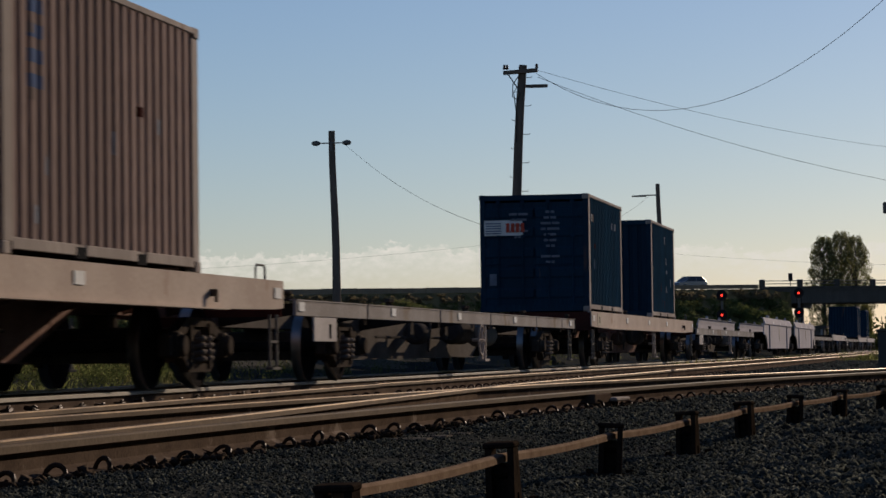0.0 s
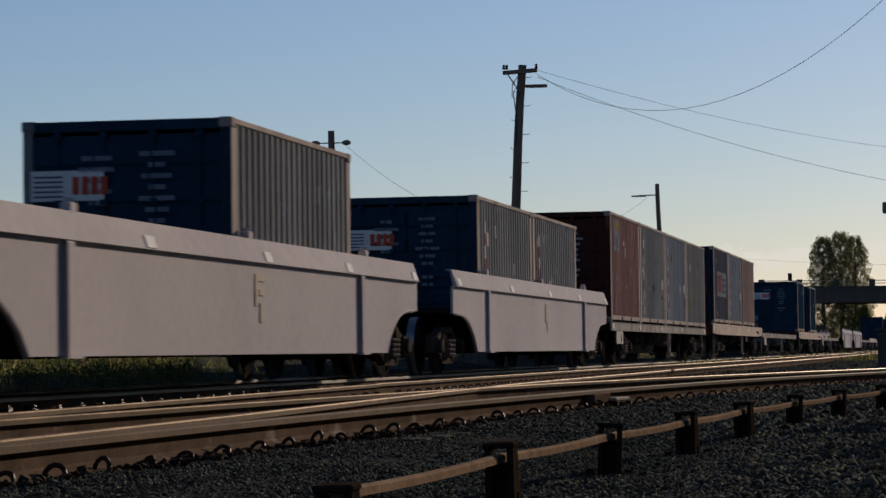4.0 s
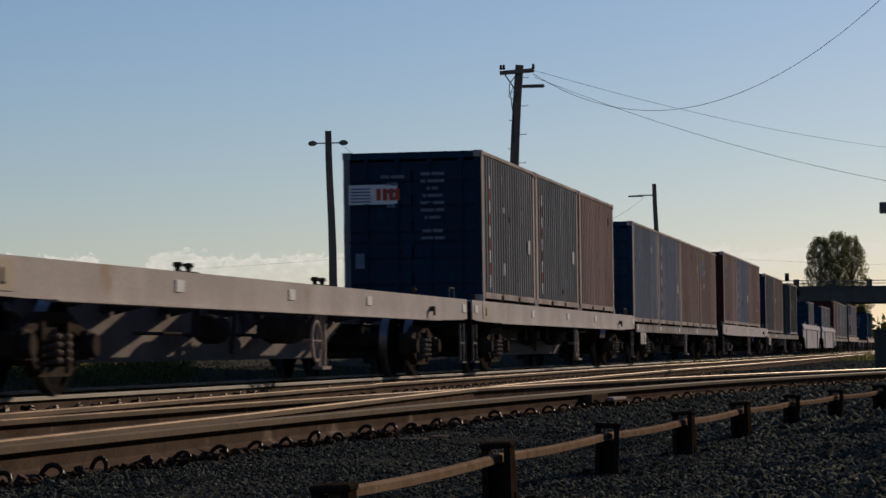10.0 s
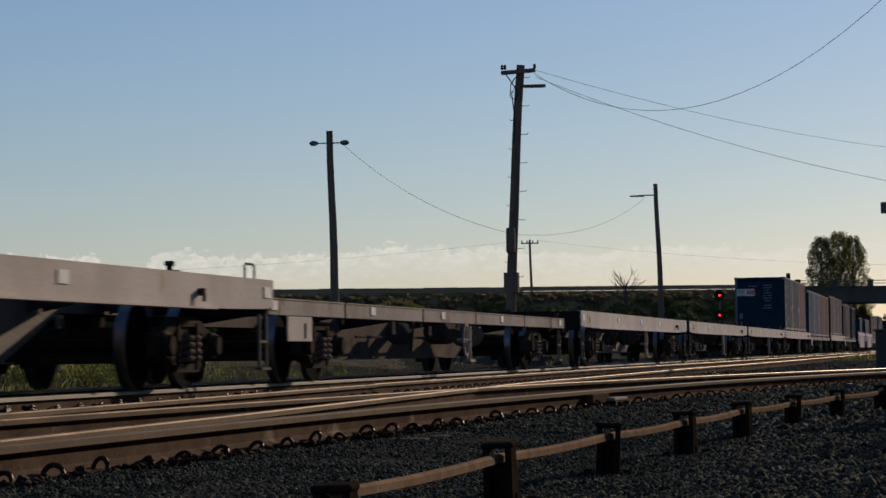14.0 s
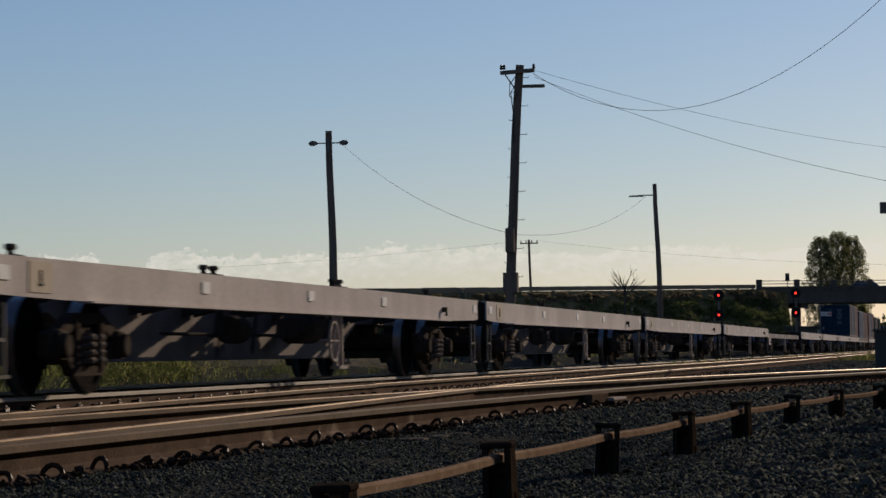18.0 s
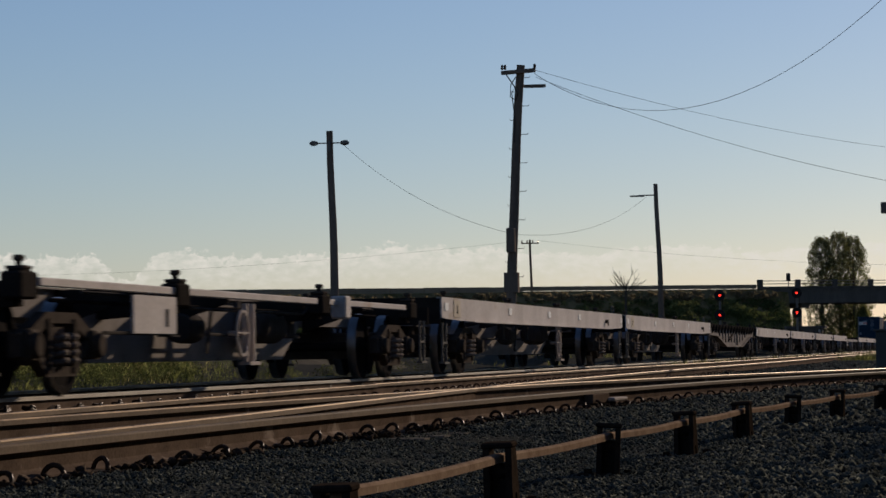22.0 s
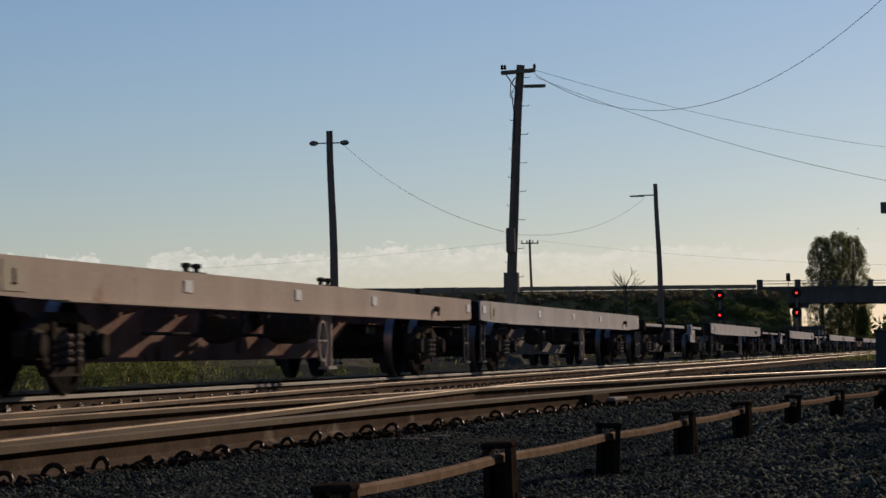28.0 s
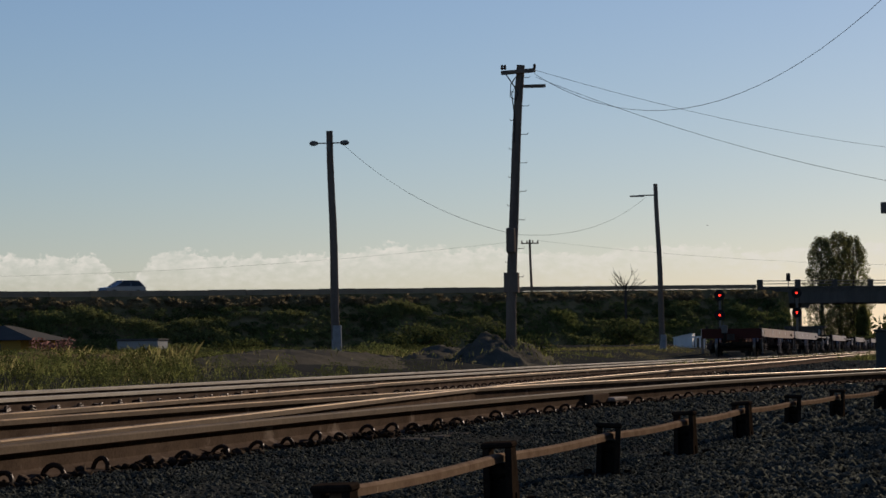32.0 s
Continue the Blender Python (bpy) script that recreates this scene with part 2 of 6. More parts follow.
M["red_lamp"] = mat("red_signal_lens", (0.5, 0.01, 0.01), (0.5, 0.01, 0.01), 0.3, bump=0, glow=(1.0, 0.035, 0.022, 3.0))
M["red_paint"] = mat("faded_red_paint", (0.32, 0.095, 0.070), (0.25, 0.10, 0.08), 0.8, scale=5)
M["blue_paint"] = mat("faded_blue_paint", (0.10, 0.14, 0.25), (0.13, 0.16, 0.24), 0.8, scale=5)
M["yellow_paint"] = mat("faded_yellow_paint", (0.38, 0.29, 0.07), (0.28, 0.22, 0.09), 0.8, scale=5)
M["orange_paint"] = mat("faded_orange_paint", (0.26, 0.105, 0.06), (0.16, 0.085, 0.06), 0.8, scale=5)
M["pale_mark"] = mat("faded_white_mark", (0.30, 0.31, 0.34), (0.20, 0.21, 0.24), 0.8, scale=8)


def box_paint(name, c, rust=(0.20, 0.11, 0.07)):
    return mat(name, c, tuple(0.60 * k + 0.006 for k in c), 0.8, scale=1.1, fine=30, amount=0.75, bump=0.08, streak=True, spots=rust, spot_at=0.62)


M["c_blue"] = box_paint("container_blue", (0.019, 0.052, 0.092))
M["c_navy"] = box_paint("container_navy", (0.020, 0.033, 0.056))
# side paints from here hold the low sun's pale sheen in their colour
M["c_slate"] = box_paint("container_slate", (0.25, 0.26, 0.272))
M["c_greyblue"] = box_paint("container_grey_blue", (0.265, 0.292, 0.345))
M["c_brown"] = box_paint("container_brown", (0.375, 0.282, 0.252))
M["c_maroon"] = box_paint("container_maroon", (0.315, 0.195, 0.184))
M["c_dusk"] = box_paint("container_dusty_sunlit_navy", (0.118, 0.122, 0.152))
M["c_grime"] = box_paint("container_grimy_grey", (0.175, 0.178, 0.185))
M["c_dull"] = box_paint("container_dull_brown", (0.285, 0.225, 0.200))
M["end_letter"] = mat("faded_end_lettering", (0.075, 0.088, 0.115), (0.045, 0.055, 0.075), 0.8, scale=9)
M["cream"] = mat("faded_cream_mark", (0.53, 0.46, 0.37), (0.44, 0.38, 0.31), 0.8, scale=7)
M["sign_red"] = mat("red_sign_paint", (0.60, 0.09, 0.055), (0.48, 0.09, 0.06), 0.7, scale=7)
# red of shaded door ends, the shade mixed in; also used for paint patches
M["c_dark_red"] = box_paint("container_dark_red", (0.075, 0.026, 0.022))
M["c_tan"] = box_paint("container_tan_brown", (0.365, 0.275, 0.240))
M["c_olive"] = box_paint("container_olive_grey", (0.245, 0.243, 0.243))
M["c_green"] = box_paint("container_dark_green", (0.105, 0.125, 0.112))
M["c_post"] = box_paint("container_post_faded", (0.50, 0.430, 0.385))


# ---- mesh building ----
class G:
    """Gathers vertices and faces of one mesh."""

    def __init__(self):
        self.v, self.f = [], []

    def add(self, vs, fs):
        o = len(self.v)
        self.v += [tuple(p) for p in vs]
        self.f += [tuple(i + o for i in q) for q in fs]
        return self

    def box(self, x0, x1, y0, y1, z0, z1, ch=0.0):
        if not ch:
            vs = [(x, y, z) for x in (x0, x1) for y in (y0, y1) for z in (z0, z1)]
            return self.add(vs, [(0, 1, 3, 2), (4, 6, 7, 5), (0, 4, 5, 1), (2, 3, 7, 6), (0, 2, 6, 4), (1, 5, 7, 3)])
        vs, at = [], {}
        for i in (0, 1):
            for j in (0, 1):
                for k in (0, 1):
                    p = [(x0, x1)[i], (y0, y1)[j], (z0, z1)[k]]
                    d = [ch * (1 - 2 * i), ch * (1 - 2 * j), ch * (1 - 2 * k)]
                    for a in range(3):
                        at[i, j, k, a] = len(vs)
                        vs.append([p[b] + (d[b] if b != a else 0) for b in range(3)])
        fs = []
        for a in range(3):
            b, c = (a + 1) % 3, (a + 2) % 3
            for s in (0, 1):
                q = []
                for u, w in ((0, 0), (1, 0), (1, 1), (0, 1)):
                    key = [0, 0, 0]
                    key[a], key[b], key[c] = s, u, w
                    q.append(at[(*key, a)])
                fs.append(q if s else q[::-1])
            for u in (0, 1):
                for w in (0, 1):
                    k0, k1 = [0, 0, 0], [0, 0, 0]
                    k0[a], k0[b], k0[c] = 0, u, w
                    k1[a], k1[b], k1[c] = 1, u, w
                    q = [at[(*k0, b)], at[(*k1, b)], at[(*k1, c)], at[(*k0, c)]]
                    fs.append(q if u == w else q[::-1])
        for i in (0, 1):
            for j in (0, 1):
                for k in (0, 1):
                    q = [at[i, j, k, a] for a in range(3)]
                    fs.append(q if (i + j + k) % 2 else q[::-1])
        return self.add(vs, fs)

    def prism(self, prof, y0, y1, axis="y"):
        """A closed profile, swept along one axis. Profile in (x, z) for y, (y, z) for x, (x, y) for z."""
        n = len(prof)
        put = {"y": lambda a, b, w: (a, w, b), "x": lambda a, b, w: (w, a, b), "z": lambda a, b, w: (a, b, w)}[axis]
        vs = [put(a, b, y0) for a, b in prof] + [put(a, b, y1) for a, b in prof]
        fs = [tuple(range(n)), tuple(range(2 * n - 1, n - 1, -1))]
        fs += [(i, i + n, (i + 1) % n + n, (i + 1) % n) for i in range(n)]
        return self.add(vs, fs)

    def tube(self, p, q, r0, r1=None, seg=10, cap=True):
        p, q = Vector(p), Vector(q)
        r1 = r0 if r1 is None else r1
        w = (q - p).normalized()
        u = w.orthogonal().normalized()
        v = w.cross(u)
        vs = []
        for c, r in ((p, r0), (q, r1)):
            vs += [c + u * (r * math.cos(2 * math.pi * i / seg)) + v * (r * math.sin(2 * math.pi * i / seg)) for i in range(seg)]
        fs = [(i, (i + 1) % seg, (i + 1) % seg + seg, i + seg) for i in range(seg)]
        if cap:
            fs += [tuple(range(seg - 1, -1, -1)), tuple(range(seg, 2 * seg))]
        return self.add(vs, fs)

    def path(self, pts, r, seg=6):
        pts = [Vector(p) for p in pts]
        vs, fs = [], []
        for i, p in enumerate(pts):
            w = (pts[min(i + 1, len(pts) - 1)] - pts[max(i - 1, 0)]).normalized()
            u = w.cross(Vector((0.31, 0.2, 1)).normalized()).normalized()
            v = w.cross(u)
            rr = r[i] if isinstance(r, (list, tuple)) else r
            vs += [p + u * (rr * math.cos(2 * math.pi * k / seg)) + v * (rr * math.sin(2 * math.pi * k / seg)) for k in range(seg)]
        for i in range(len(pts) - 1):
            fs += [(i * seg + k, i * seg + (k + 1) % seg, (i + 1) * seg + (k + 1) % seg, (i + 1) * seg + k) for k in range(seg)]
        fs += [tuple(range(seg - 1, -1, -1)), tuple(range((len(pts) - 1) * seg, len(pts) * seg))]
        return self.add(vs, fs)

    def lathe(self, prof, axis="y", seg=28, at=(0, 0, 0)):
        """prof: (radius, along) closed round the axis."""
        vs, n = [], len(prof)
        for i in range(seg):
            c, s = math.cos(2 * math.pi * i / seg), math.sin(2 * math.pi * i / seg)
            for r, w in prof:
                p = {"y": (r * c, w, r * s), "z": (r * c, r * s, w), "x": (w, r * c, r * s)}[axis]
                vs.append((p[0] + at[0], p[1] + at[1], p[2] + at[2]))
        fs = [(i * n + k, i * n + (k + 1) % n, (i + 1) % seg * n + (k + 1) % n, (i + 1) % seg * n + k) for i in range(seg) for k in range(n)]
        return self.add(vs, fs)

    def mesh(self, name, smooth=False):
        me = bpy.data.meshes.new(name)
        me.from_pydata(self.v, [], self.f)
        me.update()
        bm = bmesh.new()
        bm.from_mesh(me)
        bmesh.ops.recalc_face_normals(bm, faces=bm.faces)
        bm.to_mesh(me)
        bm.free()
        if smooth:
            me.shade_smooth()
            me.set_sharp_from_angle(angle=radians(40))
        return me


CACHE = {}


def shared(key, build, smooth=False):
    """The mesh of that key, built once."""
    if key not in CACHE:
        g = G()
        build(g)
        CACHE[key] = g.mesh(key, smooth)
    return CACHE[key]


def part(name, me, material, parent=None, label="", at=(0, 0, 0), turn=(0, 0, 0)):
    if isinstance(me, G):
        me = me.mesh(name)
    ob = new(name, me)
    if not me.materials:
        me.materials.append(None)
    ob.material_slots[0].link = "OBJECT"
    ob.material_slots[0].material = M[material]
    ob.parent = parent
    ob.matrix_basis = pose(*at, *turn)
    if label:
        ob["label"] = label
    return ob


def thing(name, label, category, group="", at=(0, 0, 0), turn=(0, 0, 0)):
    ob = new(name)
    ob.empty_display_size = 0.2
    ob.matrix_basis = pose(*at, *turn)
    return tagged(ob, label, category, group)


def setting(name, me, material, label="", kind="structure"):
    ob = part(name, me, material)
    return tagged(ob, label, "", "", kind)


# ---- tracks ----
RAIL = [(-0.070, -0.150), (0.070, -0.150), (0.070, -0.140), (0.020, -0.122), (0.008, -0.112), (0.008, -0.046), (0.037, -0.036), (0.037, -0.008), (0.027, 0.0),
        (-0.027, 0.0), (-0.037, -0.008), (-0.037, -0.036), (-0.008, -0.046), (-0.008, -0.112), (-0.020, -0.122), (-0.070, -0.140)]
TRACK_Y = 9.02


def rail_mesh(g, pts):
    """Sweeps the rail's section along points of the plan (x, y, z of the top)."""
    n, vs, fs = len(RAIL), [], []
    for i, p in enumerate(pts):
        a, b = pts[max(i - 1, 0)], pts[min(i + 1, len(pts) - 1)]
        d = Vector((b[0] - a[0], b[1] - a[1], 0)).normalized()
        side = Vector((-d.y, d.x, 0))
        vs += [(p[0] + side.x * w, p[1] + side.y * w, p[2] + h) for w, h in RAIL]
    for i in range(len(pts) - 1):
        fs += [(i * n + k, i * n + (k + 1) % n, (i + 1) * n + (k + 1) % n, (i + 1) * n + k) for k in range(n)]
    fs += [tuple(range(n)), tuple(range(len(pts) * n - 1, (len(pts) - 1) * n - 1, -1))]
    return g.add(vs, fs)


def rail(name, pts, parent, top="rail_top", edge="rail_edge"):
    me = rail_mesh(G(), pts).mesh(name)
    ob = part(name, me, "rail_side", parent)
    me.materials.append(None)
    ob.material_slots[1].link = "OBJECT"
    ob.material_slots[1].material = M[top]
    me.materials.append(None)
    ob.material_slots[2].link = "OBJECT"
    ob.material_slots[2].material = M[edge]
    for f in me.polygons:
        # chamfers take the edge colour that carries the glint
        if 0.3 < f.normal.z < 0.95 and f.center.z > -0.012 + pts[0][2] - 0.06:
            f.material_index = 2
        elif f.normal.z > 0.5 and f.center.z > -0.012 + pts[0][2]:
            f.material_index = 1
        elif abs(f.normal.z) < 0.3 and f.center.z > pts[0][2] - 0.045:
            f.material_index = 1              # worn head side shares the top colour, paled as if sunlit on track_1
    return ob


def bow(x):
    """Y of the near rail of the diverging road."""
    return 3.78 - max(0.0, x - 9.0) ** 2 / 370


def through_road(x):
    """Y of the near rail of the middle road."""
    return float(np.interp(x, (-40, 5, 11, 15, 20, 24, 30, 51, 75, 110, 420), (3.78, 3.85, 4.02, 4.15, 4.38, 4.55, 4.78, 4.90, 4.62, 4.5, 4.5)))


XS = [-40, -20, -5] + [0.5 * k for k in range(0, 110)] + list(range(55, 430, 6))
GA = 1.60
track_1 = tagged(new("track"), "straight railway track on dark ballast", "railway track", "", "structure")
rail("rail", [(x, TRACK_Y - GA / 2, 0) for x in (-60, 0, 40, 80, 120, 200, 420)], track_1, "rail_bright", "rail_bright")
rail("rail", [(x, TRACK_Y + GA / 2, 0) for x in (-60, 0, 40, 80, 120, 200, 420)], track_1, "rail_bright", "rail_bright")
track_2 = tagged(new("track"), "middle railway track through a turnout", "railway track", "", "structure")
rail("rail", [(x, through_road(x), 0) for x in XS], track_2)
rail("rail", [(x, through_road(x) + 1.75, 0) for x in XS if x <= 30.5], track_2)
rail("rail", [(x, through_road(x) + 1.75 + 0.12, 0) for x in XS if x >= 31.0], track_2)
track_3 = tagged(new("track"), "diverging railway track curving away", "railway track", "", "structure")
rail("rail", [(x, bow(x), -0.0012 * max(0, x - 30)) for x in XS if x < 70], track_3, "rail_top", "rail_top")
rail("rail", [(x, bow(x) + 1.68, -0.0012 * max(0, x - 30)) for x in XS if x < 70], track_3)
# fishplate joint on the diverging road
part("fishplate", G().box(-0.35, 0.35, -0.10, -0.01, -0.118, -0.035, 0.006), "rail_side", track_3, "bolted joint plate, pale on top", (24.0, bow(24.0), 0.0), (0, 0, -4.5))
part("insulation_block", G().box(-0.30, 0.30, -0.16, -0.045, -0.11, -0.075, 0.01), "c_post", track_3, "pale block beside the rail", (24.6, bow(24.6), 0.0), (0, 0, -4.5))


def clip_build(g):
    pts = [(0.046 * math.cos(a), -0.02 * math.sin(a), -0.005 + 0.054 * math.sin(a)) for a in [math.pi * k / 7 for k in range(8)]]
    g.path([(0.052, 0.02, -0.02)] + pts + [(-0.052, 0.02, -0.02)], 0.0115, 6)
    g.box(-0.075, 0.075, -0.01, 0.07, -0.03, 0.0)


clip_me = shared("clip", clip_build, True)
sleeper_me = shared("sleeper", lambda g: g.prism([(-0.12, -0.33), (0.12, -0.33), (0.115, -0.165), (0.10, -0.152), (-0.10, -0.152), (-0.115, -0.165)], -1.3, 1.3))
rnd = random.Random(4)


flat_clip_me = shared("flat_clip", lambda g: g.box(-0.075, 0.075, -0.05, 0.04, -0.03, 0.012, 0.01).path([(-0.06, -0.03, 0.0), (-0.03, -0.035, 0.024), (0.03, -0.035, 0.024), (0.06, -0.03, 0.0)], 0.012, 6), True)


def fix(track, y_of, x0, x1, step, far_rail, sleepers=True, sink=0.0, me=clip_me, spin=45):
    x = x0
    while x < x1:
        y = y_of(x)
        if sleepers:
            part("sleeper", sleeper_me, "sleeper", track, "", (x, y + 0.82, rnd.uniform(-0.026, -0.012)), (0, 0, rnd.uniform(-1.5, 1.5)))
        part("clip", me, "clip", track, "", (x + rnd.uniform(-0.03, 0.03), y - 0.105, -0.150 - sink + rnd.uniform(-0.022, 0.008)), (rnd.uniform(-14, 14), rnd.uniform(-12, 12), (90 if me is clip_me else 0) + rnd.uniform(-spin, spin)))
        if far_rail and not 30.2 < x < 31.2:
            part("clip", clip_me, "clip", track, "", (x + rnd.uniform(-0.03, 0.03), y + far_rail - 0.105, -0.138), (rnd.uniform(-8, 8), 0, 90 + rnd.uniform(-30, 30)))
        x += step * rnd.uniform(0.94, 1.06)


# ---- the train's running: metres along the track from its place at the start ----
def run(t):
    return 20.2096 * t + 0.05218 * t * t


MOVING = []          # things and their starting place along the track


# ---- wagons ----
def wheel_build(g):
    for s in (-1, 1):
        w = s * 0.80
        g.lathe([(0.06, w - s * 0.09), (0.09, w - s * 0.05), (0.30, w - s * 0.012), (0.40, w - s * 0.055), (0.455, w - s * 0.06), (0.46, w + s * 0.02), (0.452, w + s * 0.062),
                 (0.40, w + s * 0.062), (0.37, w + s * 0.03), (0.12, w + s * 0.045), (0.09, w + s * 0.09), (0.06, w + s * 0.09)], "y", 28)
    g.tube((0, -1.18, 0), (0, 1.18, 0), 0.065, seg=12)


def side_frame_build(g):
    w0, w1 = -0.055, 0.055
    g.prism([(-1.12, 0.36), (-1.12, 0.56), (-0.80, 0.62), (-0.42, 0.76), (0.42, 0.76), (0.80, 0.62), (1.12, 0.56), (1.12, 0.36), (1.0, 0.36), (0.95, 0.50), (0.78, 0.50),
             (0.44, 0.62), (0.38, 0.66), (-0.38, 0.66), (-0.44, 0.62), (-0.78, 0.50), (-0.95, 0.50), (-1.0, 0.36)], w0, w1)
    g.prism([(-0.82, 0.50), (-0.70, 0.50), (-0.36, 0.27), (0.36, 0.27), (0.70, 0.50), (0.82, 0.50), (0.42, 0.18), (-0.42, 0.18)], w0, w1)
    for s in (-1, 1):
        g.box(s * 0.36 - 0.04, s * 0.36 + 0.04, w0 - 0.02, w1 + 0.02, 0.22, 0.70)


def coil_build(g):
    pts = [(0.10 * math.cos(a), 0.10 * math.sin(a), 0.32 * a / (2 * math.pi * 4.5)) for a in np.linspace(0, 2 * math.pi * 4.5, 46)]
    g.path(pts, 0.026, 6)


def axlebox_build(g):
    g.box(-0.13, 0.13, -0.10, 0.12, -0.13, 0.14, 0.025)
    g.lathe([(0.0, -0.16), (0.10, -0.16), (0.115, -0.14), (0.115, -0.09), (0.0, -0.09)], "y", 16)


WHEELS = []


def bogie(parent, x, name="bogie"):
    b = part(name, shared("bolster", lambda g: g.box(-0.19, 0.19, -1.10, 1.10, 0.46, 0.66, 0.02).tube((0, 0, 0.66), (0, 0, 0.80), 0.22, seg=14)
                          .box(-0.62, -0.56, -0.72, 0.72, 0.28, 0.40).box(0.56, 0.62, -0.72, 0.72, 0.28, 0.40)), "bogie", parent, "dark cast three-piece bogie", (x, 0, 0))
    for s in (-1, 1):
        part("side_frame", shared("side_frame", side_frame_build), "bogie", b, "", (0, s * 1.08, 0))
        part("coil_spring", shared("coil_spring", coil_build, True), "spring", b, "dusty coil spring", (-0.14, s * 1.12, 0.27))
        part("coil_spring", shared("coil_spring", coil_build, True), "spring", b, "dusty coil spring", (0.14, s * 1.12, 0.27))
        for k in (-1, 1):
            part("axlebox", shared("axlebox", axlebox_build, True), "bogie", b, "", (k * 0.88, s * 1.08, 0.46), (0, 0, 0 if s < 0 else 180))
            part("brake_shoe", shared("brake_shoe", lambda g: g.prism([(-0.05, -0.18), (0.03, -0.16), (0.0, 0.0), (0.03, 0.16), (-0.05, 0.18), (-0.09, 0)], -0.05, 0.05)), "bogie", b, "", (k * 0.36, s * 0.80, 0.42), (0, 0, 0 if k < 0 else 180))
    for k in (-1, 1):
        ws = part("wheelset", shared("wheelset", wheel_build, True), "wheel", b, "steel wheels on an axle", (k * 0.88, 0, 0.46))
        if len(ws.data.materials) < 2:
            ws.data.materials.append(None)
            for f in ws.data.polygons:
                if abs(f.normal.y) < 0.35 and math.hypot(f.center.x, f.center.z) > 0.43:
                    f.material_index = 1
        ws.material_slots[1].link = "OBJECT"
        ws.material_slots[1].material = M["tread"]
        WHEELS.append(ws)
    return b


def coupler(parent, x, s):
    part("coupler", shared("coupler", lambda g: g.box(-0.1, 0.50, -0.07, 0.07, 0.80, 0.92, 0.015).prism([(0.42, -0.16), (0.62, -0.16), (0.66, -0.04), (0.60, 0.02), (0.66, 0.14), (0.50, 0.16), (0.42, 0.10)], 0.72, 0.99, "z")),
         "bogie", parent, "knuckle coupler", (x, 0, 0), (0, 0, 0 if s > 0 else 180))
    part("brake_hose", shared("brake_hose", lambda g: g.path([(0, -0.35, 0.80), (0.15, -0.35, 0.72), (0.28, -0.33, 0.55), (0.42, -0.25, 0.52), (0.5, -0.15, 0.58)], 0.022)), "rubber", parent, "", (x, 0, 0), (0, 0, 0 if s > 0 else 180))


def reflector(parent, x, z, y=-1.29, w=0.30, h=0.125, name="reflector", lean=0):
    part(name, shared("plate%.2f_%.2f" % (w, h), lambda g: g.box(-w / 2, w / 2, -0.004, 0.004, -h / 2, h / 2)), "white", parent, "small white reflective plate", (x, y, z), (lean, 0, 0))


def twistlock(parent, x, y, z):
    part("twistlock", shared("twistlock", lambda g: g.box(-0.11, 0.11, -0.09, 0.09, 0, 0.03, 0.008).tube((0, 0, 0.03), (0, 0, 0.075), 0.03, 0.03, 10).box(-0.055, 0.055, -0.045, 0.045, 0.07, 0.125, 0.015)),
         "bogie", parent, "", (x, y, z))


def step_build(g):
    for x in (-0.16, 0.16):
        g.box(x - 0.018, x + 0.018, -0.03, 0.0, -0.62, 0.0)
    g.box(-0.19, 0.19, -0.06, 0.03, -0.64, -0.61)
    g.box(-0.16, 0.16, -0.03, 0.0, -0.33, -0.30)


def brake_stand_build(g):
    g.box(-0.20, -0.15, -0.03, 0.03, -0.60, 0.06)
    g.box(0.12, 0.17, -0.03, 0.03, -0.60, 0.06)
    g.box(-0.24, 0.22, -0.08, 0.05, -0.64, -0.60)
    g.lathe([(0.235, -0.014), (0.265, -0.014), (0.265, 0.014), (0.235, 0.014)], "y", 24, (-0.50, -0.06, -0.28))
    for a in (0, 60, 120):
        c, s = math.cos(radians(a)) * 0.245, math.sin(radians(a)) * 0.245
        g.tube((-0.50 - c, -0.06, -0.28 - s), (-0.50 + c, -0.06, -0.28 + s), 0.012, seg=6)
    g.tube((-0.50, -0.08, -0.28), (-0.50, 0.10, -0.28), 0.03, seg=8)


def bearer_build(g, dep=0.50):
    for s in (-1, 1):
        for o in (-0.22, 0.22):
            g.prism([(s * 0.24, 1.15), (s * 1.22, 1.15), (s * 1.22, 1.03), (s * 0.24, 1.15 - dep * 0.7)], o - 0.02, o + 0.02, "x")


